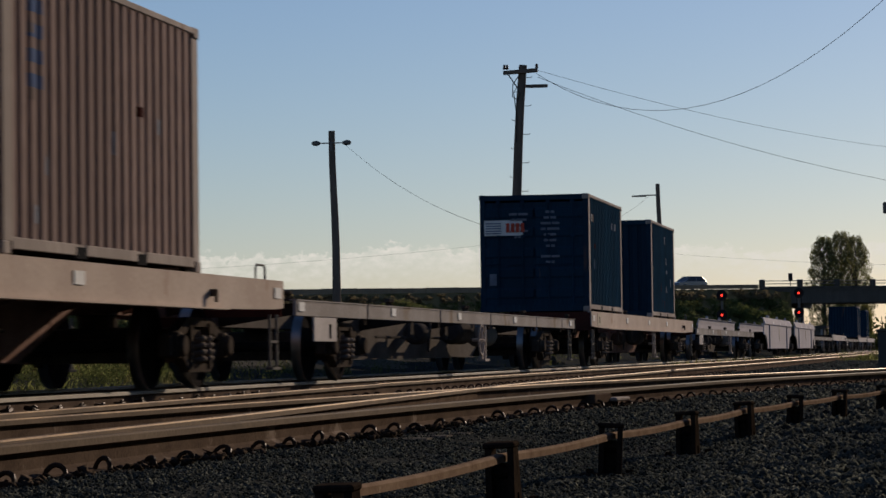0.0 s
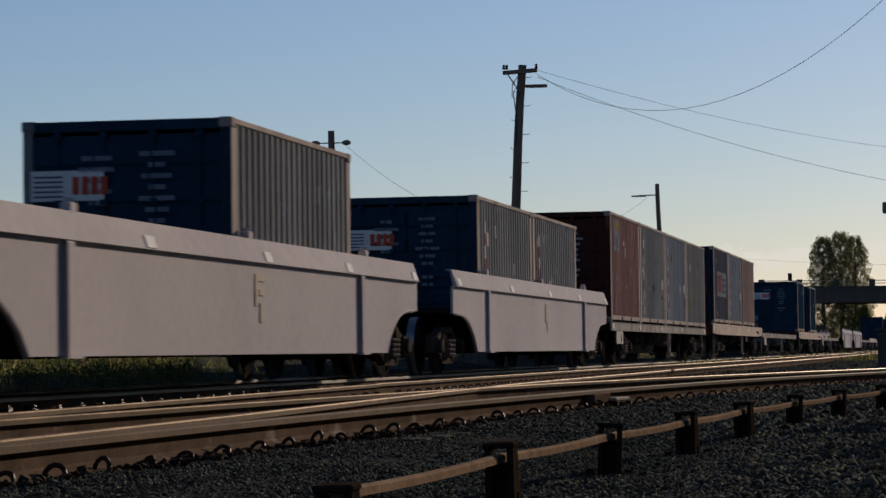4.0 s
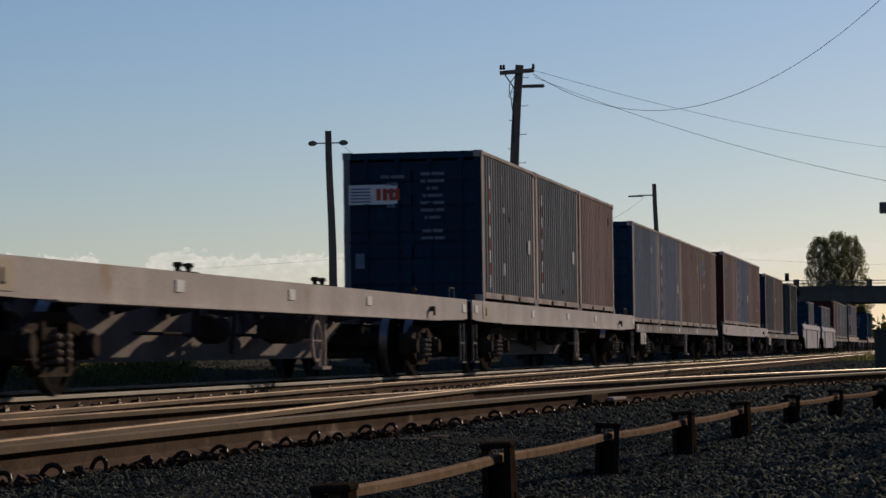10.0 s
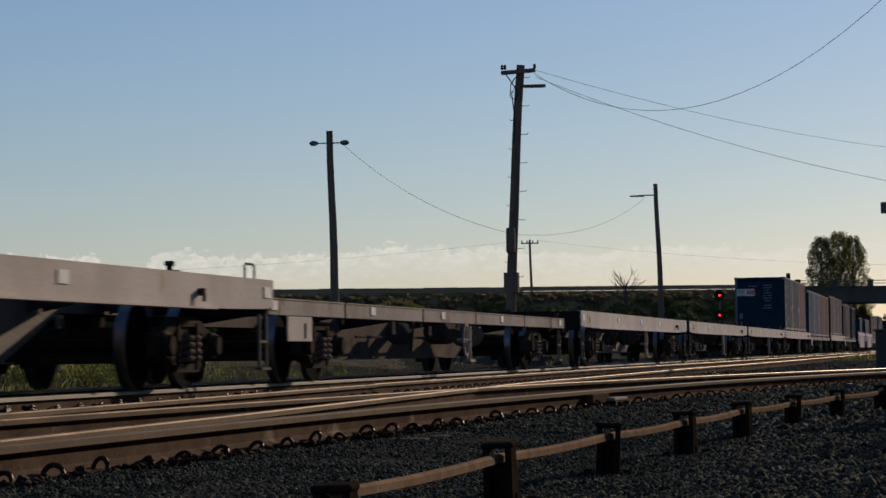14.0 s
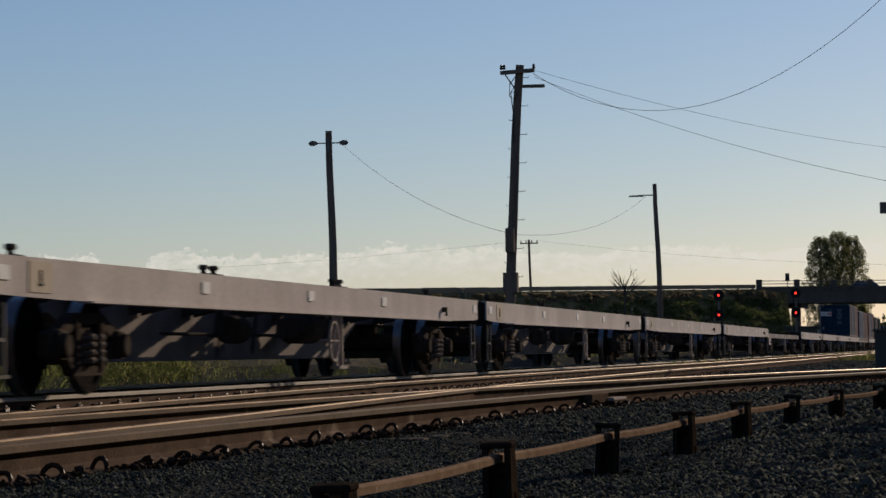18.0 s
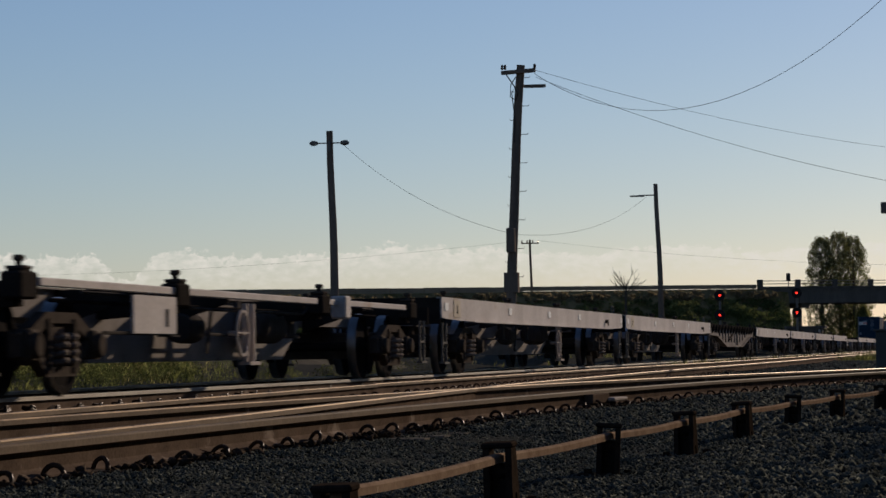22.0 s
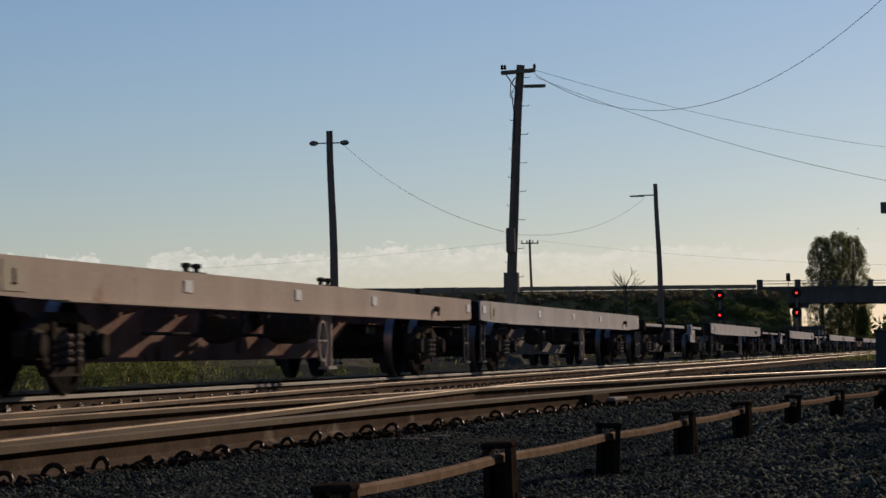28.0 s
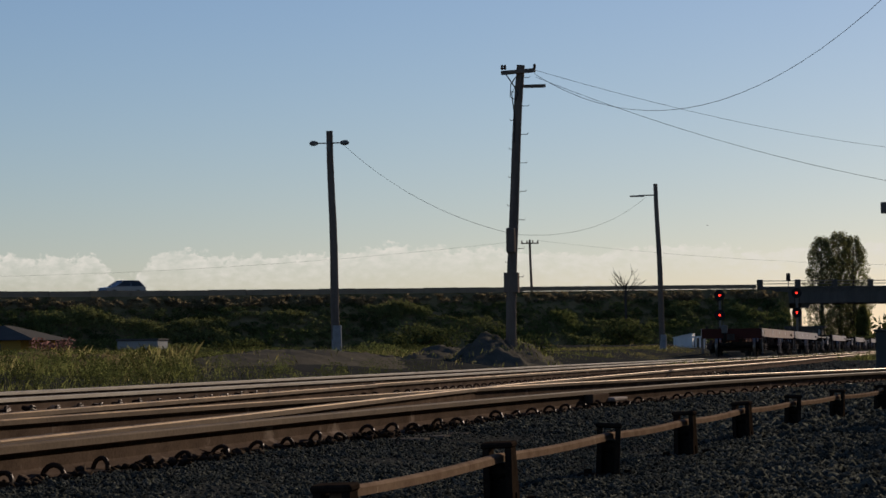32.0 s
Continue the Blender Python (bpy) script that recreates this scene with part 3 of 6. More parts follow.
def rigging(w, x0, x1, mat_name, y=-0.62):
    """Brake gear under the middle of a wagon: cylinder, reservoir, levers and rods."""
    m = (x0 + x1) / 2
    part("air_reservoir", shared("air_reservoir", lambda g: g.lathe([(0, -0.55), (0.14, -0.55), (0.21, -0.47), (0.21, 0.47), (0.14, 0.55), (0, 0.55)], "x", 18), True), mat_name, w, "dusty air tank", (m + 1.7, y - 0.05, 0.70))
    part("brake_cylinder", shared("brake_cylinder", lambda g: g.lathe([(0, -0.3), (0.15, -0.3), (0.17, -0.26), (0.17, 0.22), (0.10, 0.30), (0.05, 0.30), (0.05, 0.55), (0, 0.55)], "x", 16), True), mat_name, w, "", (m - 1.5, y, 0.66))
    part("brake_rod", shared("brake_rod", lambda g: g.tube((-4.2, 0, 0), (4.2, 0, 0), 0.02, seg=6)), mat_name, w, "", (m, y + 0.1, 0.60))
    part("brake_lever", shared("brake_lever", lambda g: g.prism([(-0.04, -0.35), (0.04, -0.35), (0.05, 0.35), (-0.05, 0.35)], -0.012, 0.012)), mat_name, w, "", (m - 0.7, y - 0.05, 0.70), (0, 25, 0))
    part("pipe", shared("trainpipe", lambda g: g.path([(-6.5, 0, 0.1), (-3.0, 0, 0.1), (-2.7, 0.02, 0.0), (2.4, 0.02, 0.0), (2.7, 0, 0.1), (6.5, 0, 0.1)], 0.018)), mat_name, w, "", (m, y - 0.42, 0.86))
    for dx in (-2.6, 0.3, 2.9):
        part("bracket", shared("bracket", lambda g: g.prism([(-0.05, 0.0), (0.05, 0.0), (0.16, -0.42), (-0.16, -0.42)], -0.02, 0.02).box(-0.16, 0.16, -0.08, 0.08, -0.44, -0.42)), mat_name, w, "", (m + dx, y - 0.12, 1.0))


def deep_wagon(tan=False):
    """Container flat with deep side sills, 23.4 m."""
    L = 23.4
    paint, under = ("tan_paint", "under_red") if tan else ("grey_paint", "under_grey")
    w = thing("flat_wagon", "%s container flat wagon with deep side sills" % ("faded tan" if tan else "weathered grey"), "railway wagon", "wagons of the freight train")
    sill = shared("deep_sill", lambda g: g.prism([(0, 0.90), (0.4, 0.88), (1.9, 0.862), (L - 1.9, 0.862), (L - 0.4, 0.88), (L, 0.90), (L, 1.218), (0, 1.218)], -0.012, 0.012)
                  .box(0, L, -0.012, 0.07, 1.20, 1.218).box(2.6, L - 2.6, -0.07, 0.09, 0.846, 0.864))
    part("side_sill", sill, paint, w, "", (0, -1.27, 0))
    part("side_sill", sill, paint, w, "", (L, 1.27, 0), (0, 0, 180))
    for x, r in ((0.02, 0), (L - 0.02, 180)):
        part("headstock", shared("headstock", lambda g: g.box(-0.015, 0.015, -1.255, 1.255, 0.80, 1.21).box(-0.01, 0.12, -0.30, 0.30, 0.66, 1.0)), "under" if not tan else "oxide_end", w, "", (x, 0, 0), (0, 0, r))
    part("centre_sill", shared("deep_centre", lambda g: g.prism([(0.3, 0.80), (4.6, 0.80), (6.2, 0.31), (L - 6.2, 0.31), (L - 4.6, 0.80), (L - 0.3, 0.80), (L - 0.3, 1.17), (0.3, 1.17)], -0.22, 0.22)
                               .box(6.2, L - 6.2, -0.32, 0.32, 0.295, 0.31).box(0.4, L - 0.4, -0.30, 0.30, 1.172, 1.192)), "sill_grey" if not tan else under, w)
    for k in range(11):
        x = 1.1 + k * (L - 2.2) / 10
        part("cross_bearer", shared("cross_bearer", bearer_build), "under" if k in (0, 10) else under, w, "", (x, 0, 0))
    for x in (1.0, 7.1, 7.5, 13.3, 13.7, 19.7):
        for y in (-1.12, 1.12):
            twistlock(w, x, y, 1.208)
    rigging(w, 0, L, "under_grey")
    for x in (0.35, 6.6, 11.4, 15.8, L - 0.3):
        reflector(w, x, 1.07)
    part("data_panel", shared("data_panel", lambda g: g.box(-0.30, 0.30, -0.004, 0.004, -0.13, 0.14)), "cream", w, "yellowed data panel with a small mark", (1.3, -1.286, 1.045))
    part("panel_mark", shared("panel_mark", lambda g: g.box(-0.02, 0.02, -0.003, 0.003, -0.06, 0.06).box(-0.06, 0.06, -0.003, 0.003, -0.075, -0.06)), "black", w, "", (1.3, -1.294, 1.05))
    part("lifting_hook", shared("lifting_hook", lambda g: g.tube((0, 0, 0), (0, -0.07, 0), 0.04, seg=10).box(-0.03, 0.03, -0.075, -0.05, -0.10, 0.03)), "bogie", w, "", (L - 3.2, -1.285, 1.02))
    part("brake_stand", shared("brake_stand", brake_stand_build), "c_post", w, "handbrake wheel on a frame", (13.3, -1.19, 0.80))
    for x in (0.25, L - 0.45):
        part("step", shared("step", step_build), "galv", w, "steel step", (x, -1.25, 0.82))
        part("step", shared("step", step_build), "galv", w, "steel step", (x, 1.25, 0.82))
    part("handrail", shared("handrail", lambda g: g.path([(0, 0, 0), (0, 0, 0.16), (0.05, 0, 0.2), (0.38, 0, 0.2), (0.43, 0, 0.16), (0.43, 0, 0)], 0.014)), "galv", w, "", (L - 0.6, -1.10, 1.2))
    bogie(w, 3.1)
    bogie(w, L - 3.1)
    coupler(w, 0.05, -1)
    coupler(w, L - 0.05, 1)
    return w


def thin_wagon():
    """Longer container flat with shallow jointed sills, 24.5 m plus an end platform."""
    L = 24.5
    w = thing("flat_wagon", "long grey container flat wagon with shallow jointed sills", "railway wagon", "wagons of the freight train")
    edges = [0.0, 4.1, 9.4, 14.0, 19.2, 22.6, L]
    for a, b in zip(edges, edges[1:]):
        for s in (-1, 1):
            part("side_sill", shared("thin_sill%.2f" % (b - a), lambda g: g.box(0.05, b - a - 0.05, -0.02, 0.02, -0.20, 0.0, 0.008).box(0.05, b - a - 0.05, -0.03, 0.06, -0.012, 0.004)), "thin_grey", w, "", (a, s * 1.24, 1.015))
            part("sill_joint", shared("sill_joint", lambda g: g.box(-0.09, 0.09, -0.02, 0.03, -0.26, 0.01)), "under", w, "", (b, s * 1.21, 1.0))
    part("centre_sill", shared("thin_centre", lambda g: g.prism([(0.1, 0.70), (5.4, 0.70), (6.6, 0.28), (L - 6.6, 0.28), (L - 5.4, 0.70), (L + 1.2, 0.70), (L + 1.2, 0.98), (0.1, 0.98)], -0.24, 0.24)
                               .box(6.6, L - 6.6, -0.34, 0.34, 0.265, 0.28).box(0.3, L - 0.3, -0.34, 0.34, 0.982, 1.0)), "sill_dark", w)
    for k in range(7):
        part("cross_bearer", shared("cross_bearer_low", lambda g: [g.prism([(s * 0.24, 0.97), (s * 1.2, 0.97), (s * 1.2, 0.84), (s * 0.24, 0.70)], -0.05, 0.05, "x") for s in (-1, 1)]), "under", w, "", (0.3 + k * (L - 0.6) / 6, 0, 0))
    part("end_platform", shared("end_platform", lambda g: g.box(0, 1.25, -0.95, 0.95, 0.80, 0.86).box(1.20, 1.28, -1.1, 1.1, 0.70, 1.0)), "under", w, "", (L, 0, 0))
    for x in (0.2, 6.1, 6.3, 12.2, 12.4, 18.3, 18.5, 24.3):
        for y in (-1.12, 1.12):
            twistlock(w, x, y, 1.0)
    rigging(w, 0, L, "under_grey")
    part("data_board", shared("data_board", lambda g: g.box(-0.62, 0.62, -0.012, 0.012, -0.15, 0.15, 0.004)), "grey_paint", w, "pale number board", (1.6, -1.25, 0.66))
    part("board_mark", shared("board_mark", lambda g: g.box(-0.04, 0.04, -0.003, 0.003, -0.09, 0.09)), "black", w, "", (1.85, -1.266, 0.64))
    for x in (0.3, 5.8, 11.0, 16.6, 23.8):
        reflector(w, x, 0.93, -1.27, 0.28, 0.11)
    part("brake_stand", shared("brake_stand", brake_stand_build), "c_post", w, "handbrake wheel on a frame", (13.6, -1.19, 0.84))
    part("air_reservoir", shared("air_reservoir", lambda g: None, True), "galv", w, "pale air tank", (16.0, -0.75, 0.66))
    part("step", shared("step", step_build), "galv", w, "steel step", (L + 0.5, -1.05, 0.80))
    part("step", shared("step", step_build), "galv", w, "steel step", (L + 0.5, 1.05, 0.80))
    bogie(w, 3.2)
    bogie(w, L - 3.2)
    coupler(w, 0.1, -1)
    coupler(w, L + 1.2, 1)
    return w


def fish_wagon():
    """Skeleton wagon with a fishbelly girder pierced between its stiffeners, 20.2 m."""
    L = 20.2
    w = thing("skeleton_wagon", "rusty grey fishbelly skeleton wagon with open girder panels", "railway wagon", "wagons of the freight train")
    for s in (-1, 1):
        g = G()
        part("top_flange", shared("fish_flange", lambda g: g.box(0, L, -0.055, 0.055, 1.102, 1.20, 0.008).box(0, L, -0.03, 0.03, 1.04, 1.10)), "under", w, "dark top flange", (0, s * 1.165, 0))
        cell = [0.0, 1.2, 2.3, 3.5, 4.8, 6.1, 7.4, 8.7, 10.0, 11.3, 12.6, 13.9, 15.2, 16.5, 17.8, 19.0, L]

        def low(x):
            return float(np.interp(x, (0, 2.2, 6.4, L - 6.4, L - 2.2, L), (0.84, 0.84, 0.46, 0.46, 0.84, 0.84)))
        for a, b in zip(cell, cell[1:]):
            if b - a > 1.0 and 2.2 < a < L - 3.2:
                q = (b - a) * 0.27
                g.prism([(a, low(a)), (a + q, low(a + q)), (a + q, 1.10), (a, 1.10)], -0.012, 0.012)
                g.prism([(b - q, low(b - q)), (b, low(b)), (b, 1.10), (b - q, 1.10)], -0.012, 0.012)
                g.prism([(a + q, low(a + q)), (b - q, low(b - q)), (b - q, low(b - q) + 0.14), (a + q, low(a + q) + 0.14)], -0.012, 0.012)
            else:
                g.prism([(a, low(a)), (b, low(b)), (b, 1.10), (a, 1.10)], -0.012, 0.012)
        prof = [(x, low(x)) for x in (0, 2.2, 6.4, L - 6.4, L - 2.2, L)]
        g.prism(prof + [(x, z - 0.025) for x, z in prof[::-1]], -0.10, 0.10)
        part("side_girder", g, "sill_grey", w, "pierced fishbelly girder", (0, s * 1.16, 0))
        for x in cell[1:-1]:
            part("outrigger", shared("outrigger", lambda g: g.prism([(-0.0, 1.18), (-0.13, 1.18), (-0.10, 0.98), (0.0, 0.86)], -0.05, 0.05, "x").box(-0.13, 0.13, -0.07, -0.014, 0.93, 1.09)), "under", w, "", (x, s * 1.14, 0), (0, 0, 0 if s < 0 else 180))
    part("centre_sill", shared("fish_centre", lambda g: g.box(0.2, L - 0.2, -0.2, 0.2, 0.80, 1.15)), "under", w)
    for k in range(8):
        part("cross_bearer", shared("fish_bearer", lambda g: g.box(-0.05, 0.05, -1.14, 1.14, 0.88, 1.10)), "under", w, "", (1.0 + k * (L - 2) / 7, 0, 0))
    for x in (0.9, 6.9, 7.3, 13.0, 13.4, 19.3):
        for y in (-1.12, 1.12):
            twistlock(w, x, y, 1.20)
    part("ladder", shared("fish_ladder", lambda g: [g.box(x - 0.02, x + 0.02, -0.03, 0.0, 0.5, 1.05) for x in (-0.22, 0.22)] + [g.box(-0.22, 0.22, -0.035, -0.005, z, z + 0.04) for z in (0.55, 0.72, 0.89)]), "galv", w, "", (11.6, -1.19, 0))
    part("brake_lever", shared("long_lever", lambda g: g.prism([(-0.9, -0.06), (0.7, 0.14), (0.7, 0.20), (-0.9, 0.0)], -0.02, 0.02)), "bogie", w, "", (8.7, -1.22, 0.72))
    part("step", shared("step", step_build), "galv", w, "steel step", (L - 0.4, -1.16, 0.86))
    bogie(w, 2.3)
    bogie(w, L - 2.3)
    coupler(w, 0.05, -1)
    coupler(w, L - 0.05, 1)
    return w


def spine_wagon():
    """Skeletal container wagon with raised end supports, 19.4 m."""
    L = 19.4
    w = thing("skeleton_wagon", "dark low skeletal container wagon with pale number board", "railway wagon", "wagons of the freight train")
    part("centre_sill", shared("spine", lambda g: g.prism([(0.0, 0.74), (4.6, 0.74), (5.6, 0.29), (L - 5.6, 0.29), (L - 4.6, 0.74), (L, 0.74), (L, 1.02), (0, 1.02)], -0.30, 0.30).box(0.2, L - 0.2, -0.36, 0.36, 1.022, 1.04)), "sill_grey", w)
    for s in (-1, 1):
        for a, b in ((1.6, 5.8), (6.2, 12.2), (12.8, 17.8)):
            part("side_rail", shared("side_rail%.1f" % (b - a), lambda g: g.box(0, b - a, -0.03, 0.03, 0.98, 1.06, 0.01)), "grey_paint", w, "", (a, s * 1.15, 0))
        for x in (1.2, 6.0, 12.5, 18.2):
            part("load_support", shared("load_support", lambda g: g.box(-0.22, 0.22, -0.10, 0.10, 0.86, 1.10, 0.02).box(-0.10, 0.10, -0.08, 0.08, 1.10, 1.13).prism([(0, 1.02), (0.0, 0.80), (0.85, 0.74), (0.85, 1.02)], -0.12, 0.12, "x")), "under", w, "", (x, s * 1.12, 0), (0, 0, 0 if s < 0 else 180))
            twistlock(w, x, s * 1.12, 1.12)
    for s in (-1, 1):
        for x in (4.6, 8.0, 11.6, 15.0):
            part("cross_bearer", shared("spine_bearer", lambda g: g.prism([(0.3, 1.02), (1.14, 1.02), (1.14, 0.93), (0.3, 0.66)], -0.04, 0.04, "x")), "under", w, "", (x, 0, 0), (0, 0, 0 if s > 0 else 180))
        part("pipe_tray", shared("pipe_tray", lambda g: g.box(2.6, L - 2.6, -0.03, 0.03, 0.86, 0.90, 0.01)), "under", w, "", (0, s * 0.92, 0))
    for x in (0.0, L):
        part("headstock", shared("spine_head", lambda g: g.box(-0.03, 0.03, -1.2, 1.2, 0.78, 1.04)), "under", w, "", (x, 0, 0))
    part("data_board", shared("spine_board", lambda g: g.box(-0.74, 0.74, -0.012, 0.012, -0.19, 0.19, 0.004)), "grey_paint", w, "pale number board", (14.45, -1.20, 0.765))
    part("board_mark", shared("board_mark", lambda g: None), "black", w, "", (14.85, -1.216, 0.74))
    part("valve_box", shared("valve_box", lambda g: g.box(-0.16, 0.16, -0.1, 0.1, -0.15, 0.15, 0.02)), "grey_paint", w, "", (13.5, -1.18, 0.96))
    rigging(w, 0, L, "under_grey", -0.60)
    part("brake_stand", shared("brake_stand", brake_stand_build), "c_post", w, "handbrake wheel on a frame", (8.9, -1.14, 0.88))
    for x in (0.3, L - 0.3):
        part("step", shared("step", step_build), "galv", w, "steel step", (x, -1.14, 0.84))
    bogie(w, 2.3)
    bogie(w, L - 2.3)
    coupler(w, 0.05, -1)
    coupler(w, L - 0.05, 1)
    return w


def well_wagon():
    """Well wagon with tall plated sides, 19 m."""
    L = 19.0
    w = thing("well_wagon", "pale grey well wagon with tall plated sides", "railway wagon", "wagons of the freight train")

    def arch(x0, x1):
        return [(x0 + (x1 - x0) * k / 8, 0.36 + 0.60 * max(0.0, math.cos(math.pi / 2 * (k / 8) ** 1.5)) ** 0.8) for k in range(9)]
    for s in (-1, 1):
        prof = [(0.0, 0.96), (0.25, 0.96)] + arch(0.25, 2.15)[1:] + [(L - x, z) for x, z in arch(0.25, 2.15)[1:][::-1]] + [(L - 0.25, 0.96), (L, 0.96), (L, 1.385), (0, 1.385)]
        part("side_plate", shared("well_side", lambda g: g.prism(prof, -0.02, 0.02)), "well_paint", w, "smooth pale grey side plate", (0, s * 1.36, 0))
        part("upper_plate", shared("well_upper%d" % s, lambda g: g.prism([(s * 1.36, 1.385), (s * 1.43, 1.385), (s * 1.335, 1.655), (s * 1.25, 1.655), (s * 1.25, 1.64), (s * 1.305, 1.64)], 0.12, L - 0.05, "x")), "well_paint", w, "inward-sloping upper plate", (0, 0, 0))
        part("side_rib", shared("well_rib", lambda g: g.box(0.0, L, -0.03, 0.0, 1.375, 1.395, 0.005)), "well_paint", w, "", (0, s * 1.37 if s < 0 else s * 1.42, 0))
        for x in (3.1, 15.1):
            part("side_post", shared("well_post", lambda g: g.box(-0.04, 0.16, -0.040, 0.05, 0.36, 1.375, 0.012).box(-0.12, 0.30, -0.07, 0.05, 0.34, 0.37)), "well_paint", w, "", (x, s * 1.39, 0))
        part("arch_lip", shared("arch_lip", lambda g: g.path([(x, 0, z) for x, z in arch(0.25, 2.15)], 0.03)), "well_paint", w, "", (0, s * 1.36, 0))
        part("arch_lip", shared("arch_lip", lambda g: None), "well_paint", w, "", (L, s * 1.36, 0), (0, 0, 180))
    part("well_floor", shared("well_floor", lambda g: g.box(2.9, L - 2.9, -1.34, 1.34, 0.34, 0.40)), "under", w)
    for x, r in ((0, 0), (L, 180)):
        part("end_deck", shared("well_end_deck", lambda g: g.box(0.1, 2.85, -1.28, 1.28, 0.98, 1.06)), "under", w, "", (x, 0, 0), (0, 0, r))
        part("bulkhead", shared("well_bulkhead", lambda g: g.box(2.85, 2.9, -1.3, 1.3, 0.36, 1.06)), "under", w, "", (x, 0, 0), (0, 0, r))
    for x in (0.4, 5.6, 10.2, 14.4, 18.7):
        reflector(w, x, 1.46, -1.411, lean=-19)
    part("side_mark", shared("well_mark", lambda g: g.box(-0.22, 0.22, -0.004, 0.004, 0.18, 0.26).box(-0.22, -0.10, -0.004, 0.004, -0.1, 0.18).box(-0.05, 0.2, -0.004, 0.004, 0.02, 0.09).box(0.0, 0.12, -0.004, 0.004, -0.28, -0.06)), "cream", w, "faded yellowish painted mark", (9.9, -1.388, 1.0))
    for x in (3.5, 9.7, 15.8):
        for y in (-1.29, 1.29):
            part("lock_post", shared("lock_post", lambda g: g.box(-0.10, 0.10, -0.05, 0.05, 0, 0.10, 0.01).tube((0, 0, 0.1), (0, 0, 0.14), 0.045, seg=8)), "well_paint", w, "", (x, y, 1.635))
    part("end_valve", shared("end_valve", lambda g: g.tube((0, 0, 0), (0.25, 0, 0), 0.15, seg=14)), "galv", w, "", (L - 0.05, -1.0, 1.25))
    bogie(w, 0.75)
    bogie(w, L - 0.75)
    coupler(w, 0.05, -1)
    coupler(w, L - 0.05, 1)
    return w


def place(w, u):
    MOVING.append((w, u, 0.0))


makers = {"deep": lambda: deep_wagon(False), "tan": lambda: deep_wagon(True), "thin": thin_wagon, "fish": fish_wagon, "spine": spine_wagon, "well": well_wagon}
TRAIN = [("deep", 252.5), ("deep", 228.0), ("thin", 203.0), ("deep", 178.9), ("thin", 154.2), ("well", 134.2), ("well", 112.1), ("thin", 83.4), ("tan", 58.6), ("thin", 31.6), ("tan", 7.55), ("thin", -19.35), ("well", -40.2), ("well", -62.1),
         ("thin", -89.1), ("deep", -112.85), ("thin", -139.3), ("deep", -163.3), ("deep", -187.2), ("deep", -211.5), ("deep", -235.9), ("thin", -262.8),
         ("deep", -286.0), ("deep", -310.8), ("deep", -335.3), ("deep", -359.6), ("fish", -380.4), ("deep", -404.5), ("deep", -428.7), ("spine", -448.8),
         ("deep", -473.1), ("spine", -493.4), ("deep", -517.6), ("spine", -537.9), ("deep", -562.1), ("tan", -586.4)]
first = {}
for kind, u in TRAIN:
    if kind in first:
        w = copy_thing(first[kind], pose(u, TRACK_Y, 0))
        WHEELS += [o for o in w.children_recursive if o.name.startswith("wheelset")]
    else:
        w = first[kind] = makers[kind]()
        w.matrix_basis = pose(u, TRACK_Y, 0)
    place(w, u)
last_wagon = w
for ob in first["spine"].children:          # this one runs with its board at the other end
    if ob.name.startswith(("data_board", "board_mark")):
        ob.location.x -= 9.47
# end-of-train box on the last coupler
part("tail_unit", G().box(-0.10, 0.10, -0.13, 0.13, 0.0, 0.34, 0.03).tube((0, 0.05, 0.34), (0, 0.05, 0.5), 0.01, seg=6), "galv", last_wagon, "grey end-of-train unit with aerial", (-0.14, 0.28, 1.02))
part("tail_bracket", G().box(-0.03, 0.03, -0.05, 0.05, 0.62, 1.04), "under", last_wagon, "", (-0.14, 0.28, 0))


# ---- containers ----
CL, CW, CH = 6.058, 1.219, 2.591


def corrugated(g, n, x0, x1, z0, z1, y, dep, run_axis="x"):
    """A pressed steel panel: trapezoid waves along one axis."""
    prof, p = [], (x1 - x0) / n
    for k in range(n):
        a = x0 + k * p
        prof += [(a, y), (a + p * 0.52, y), (a + p * 0.61, y + dep), (a + p * 0.91, y + dep)]
    prof.append((x1, y))
    vs, fs = [], []
    for a, b in prof:
        for z in (z0, z1):
            vs.append((a, b, z) if run_axis == "x" else (b, a, z))
    for k in range(len(prof) - 1):
        fs.append((2 * k, 2 * k + 2, 2 * k + 3, 2 * k + 1))
    o = len(vs)
    for a, b in prof:
        for z in (z0, z1):
            b2 = b + (0.012 if dep > 0 else -0.012)
            vs.append((a, b2, z) if run_axis == "x" else (b2, a, z))
    for k in range(len(prof) - 1):
        fs.append((o + 2 * k, o + 2 * k + 1, o + 2 * k + 3, o + 2 * k + 2))
    return g.add(vs, fs)


def skin(g, x0, x1, h, proud=0.003):
    """A painted mark that lies 3 mm proud on the waves of the near side panel."""
    p, y, dep = (CL - 0.48) / 21, -(CW - 0.014), 0.050
    knots = [(0.24 + (k + f) * p, y + d) for k in range(21) for f, d in ((0, 0), (0.52, 0), (0.61, dep), (0.91, dep))] + [(CL - 0.24, y)]
    xs = [q[0] for q in knots]
    ys = [q[1] for q in knots]
    use = [x0] + [x for x in xs if x0 + 0.004 < x < x1 - 0.004] + [x1]
    line = [(x, float(np.interp(x, xs, ys)) - proud) for x in use]
    return g.prism(line + [(x, v + 0.002) for x, v in line[::-1]], -h / 2, h / 2, "z")


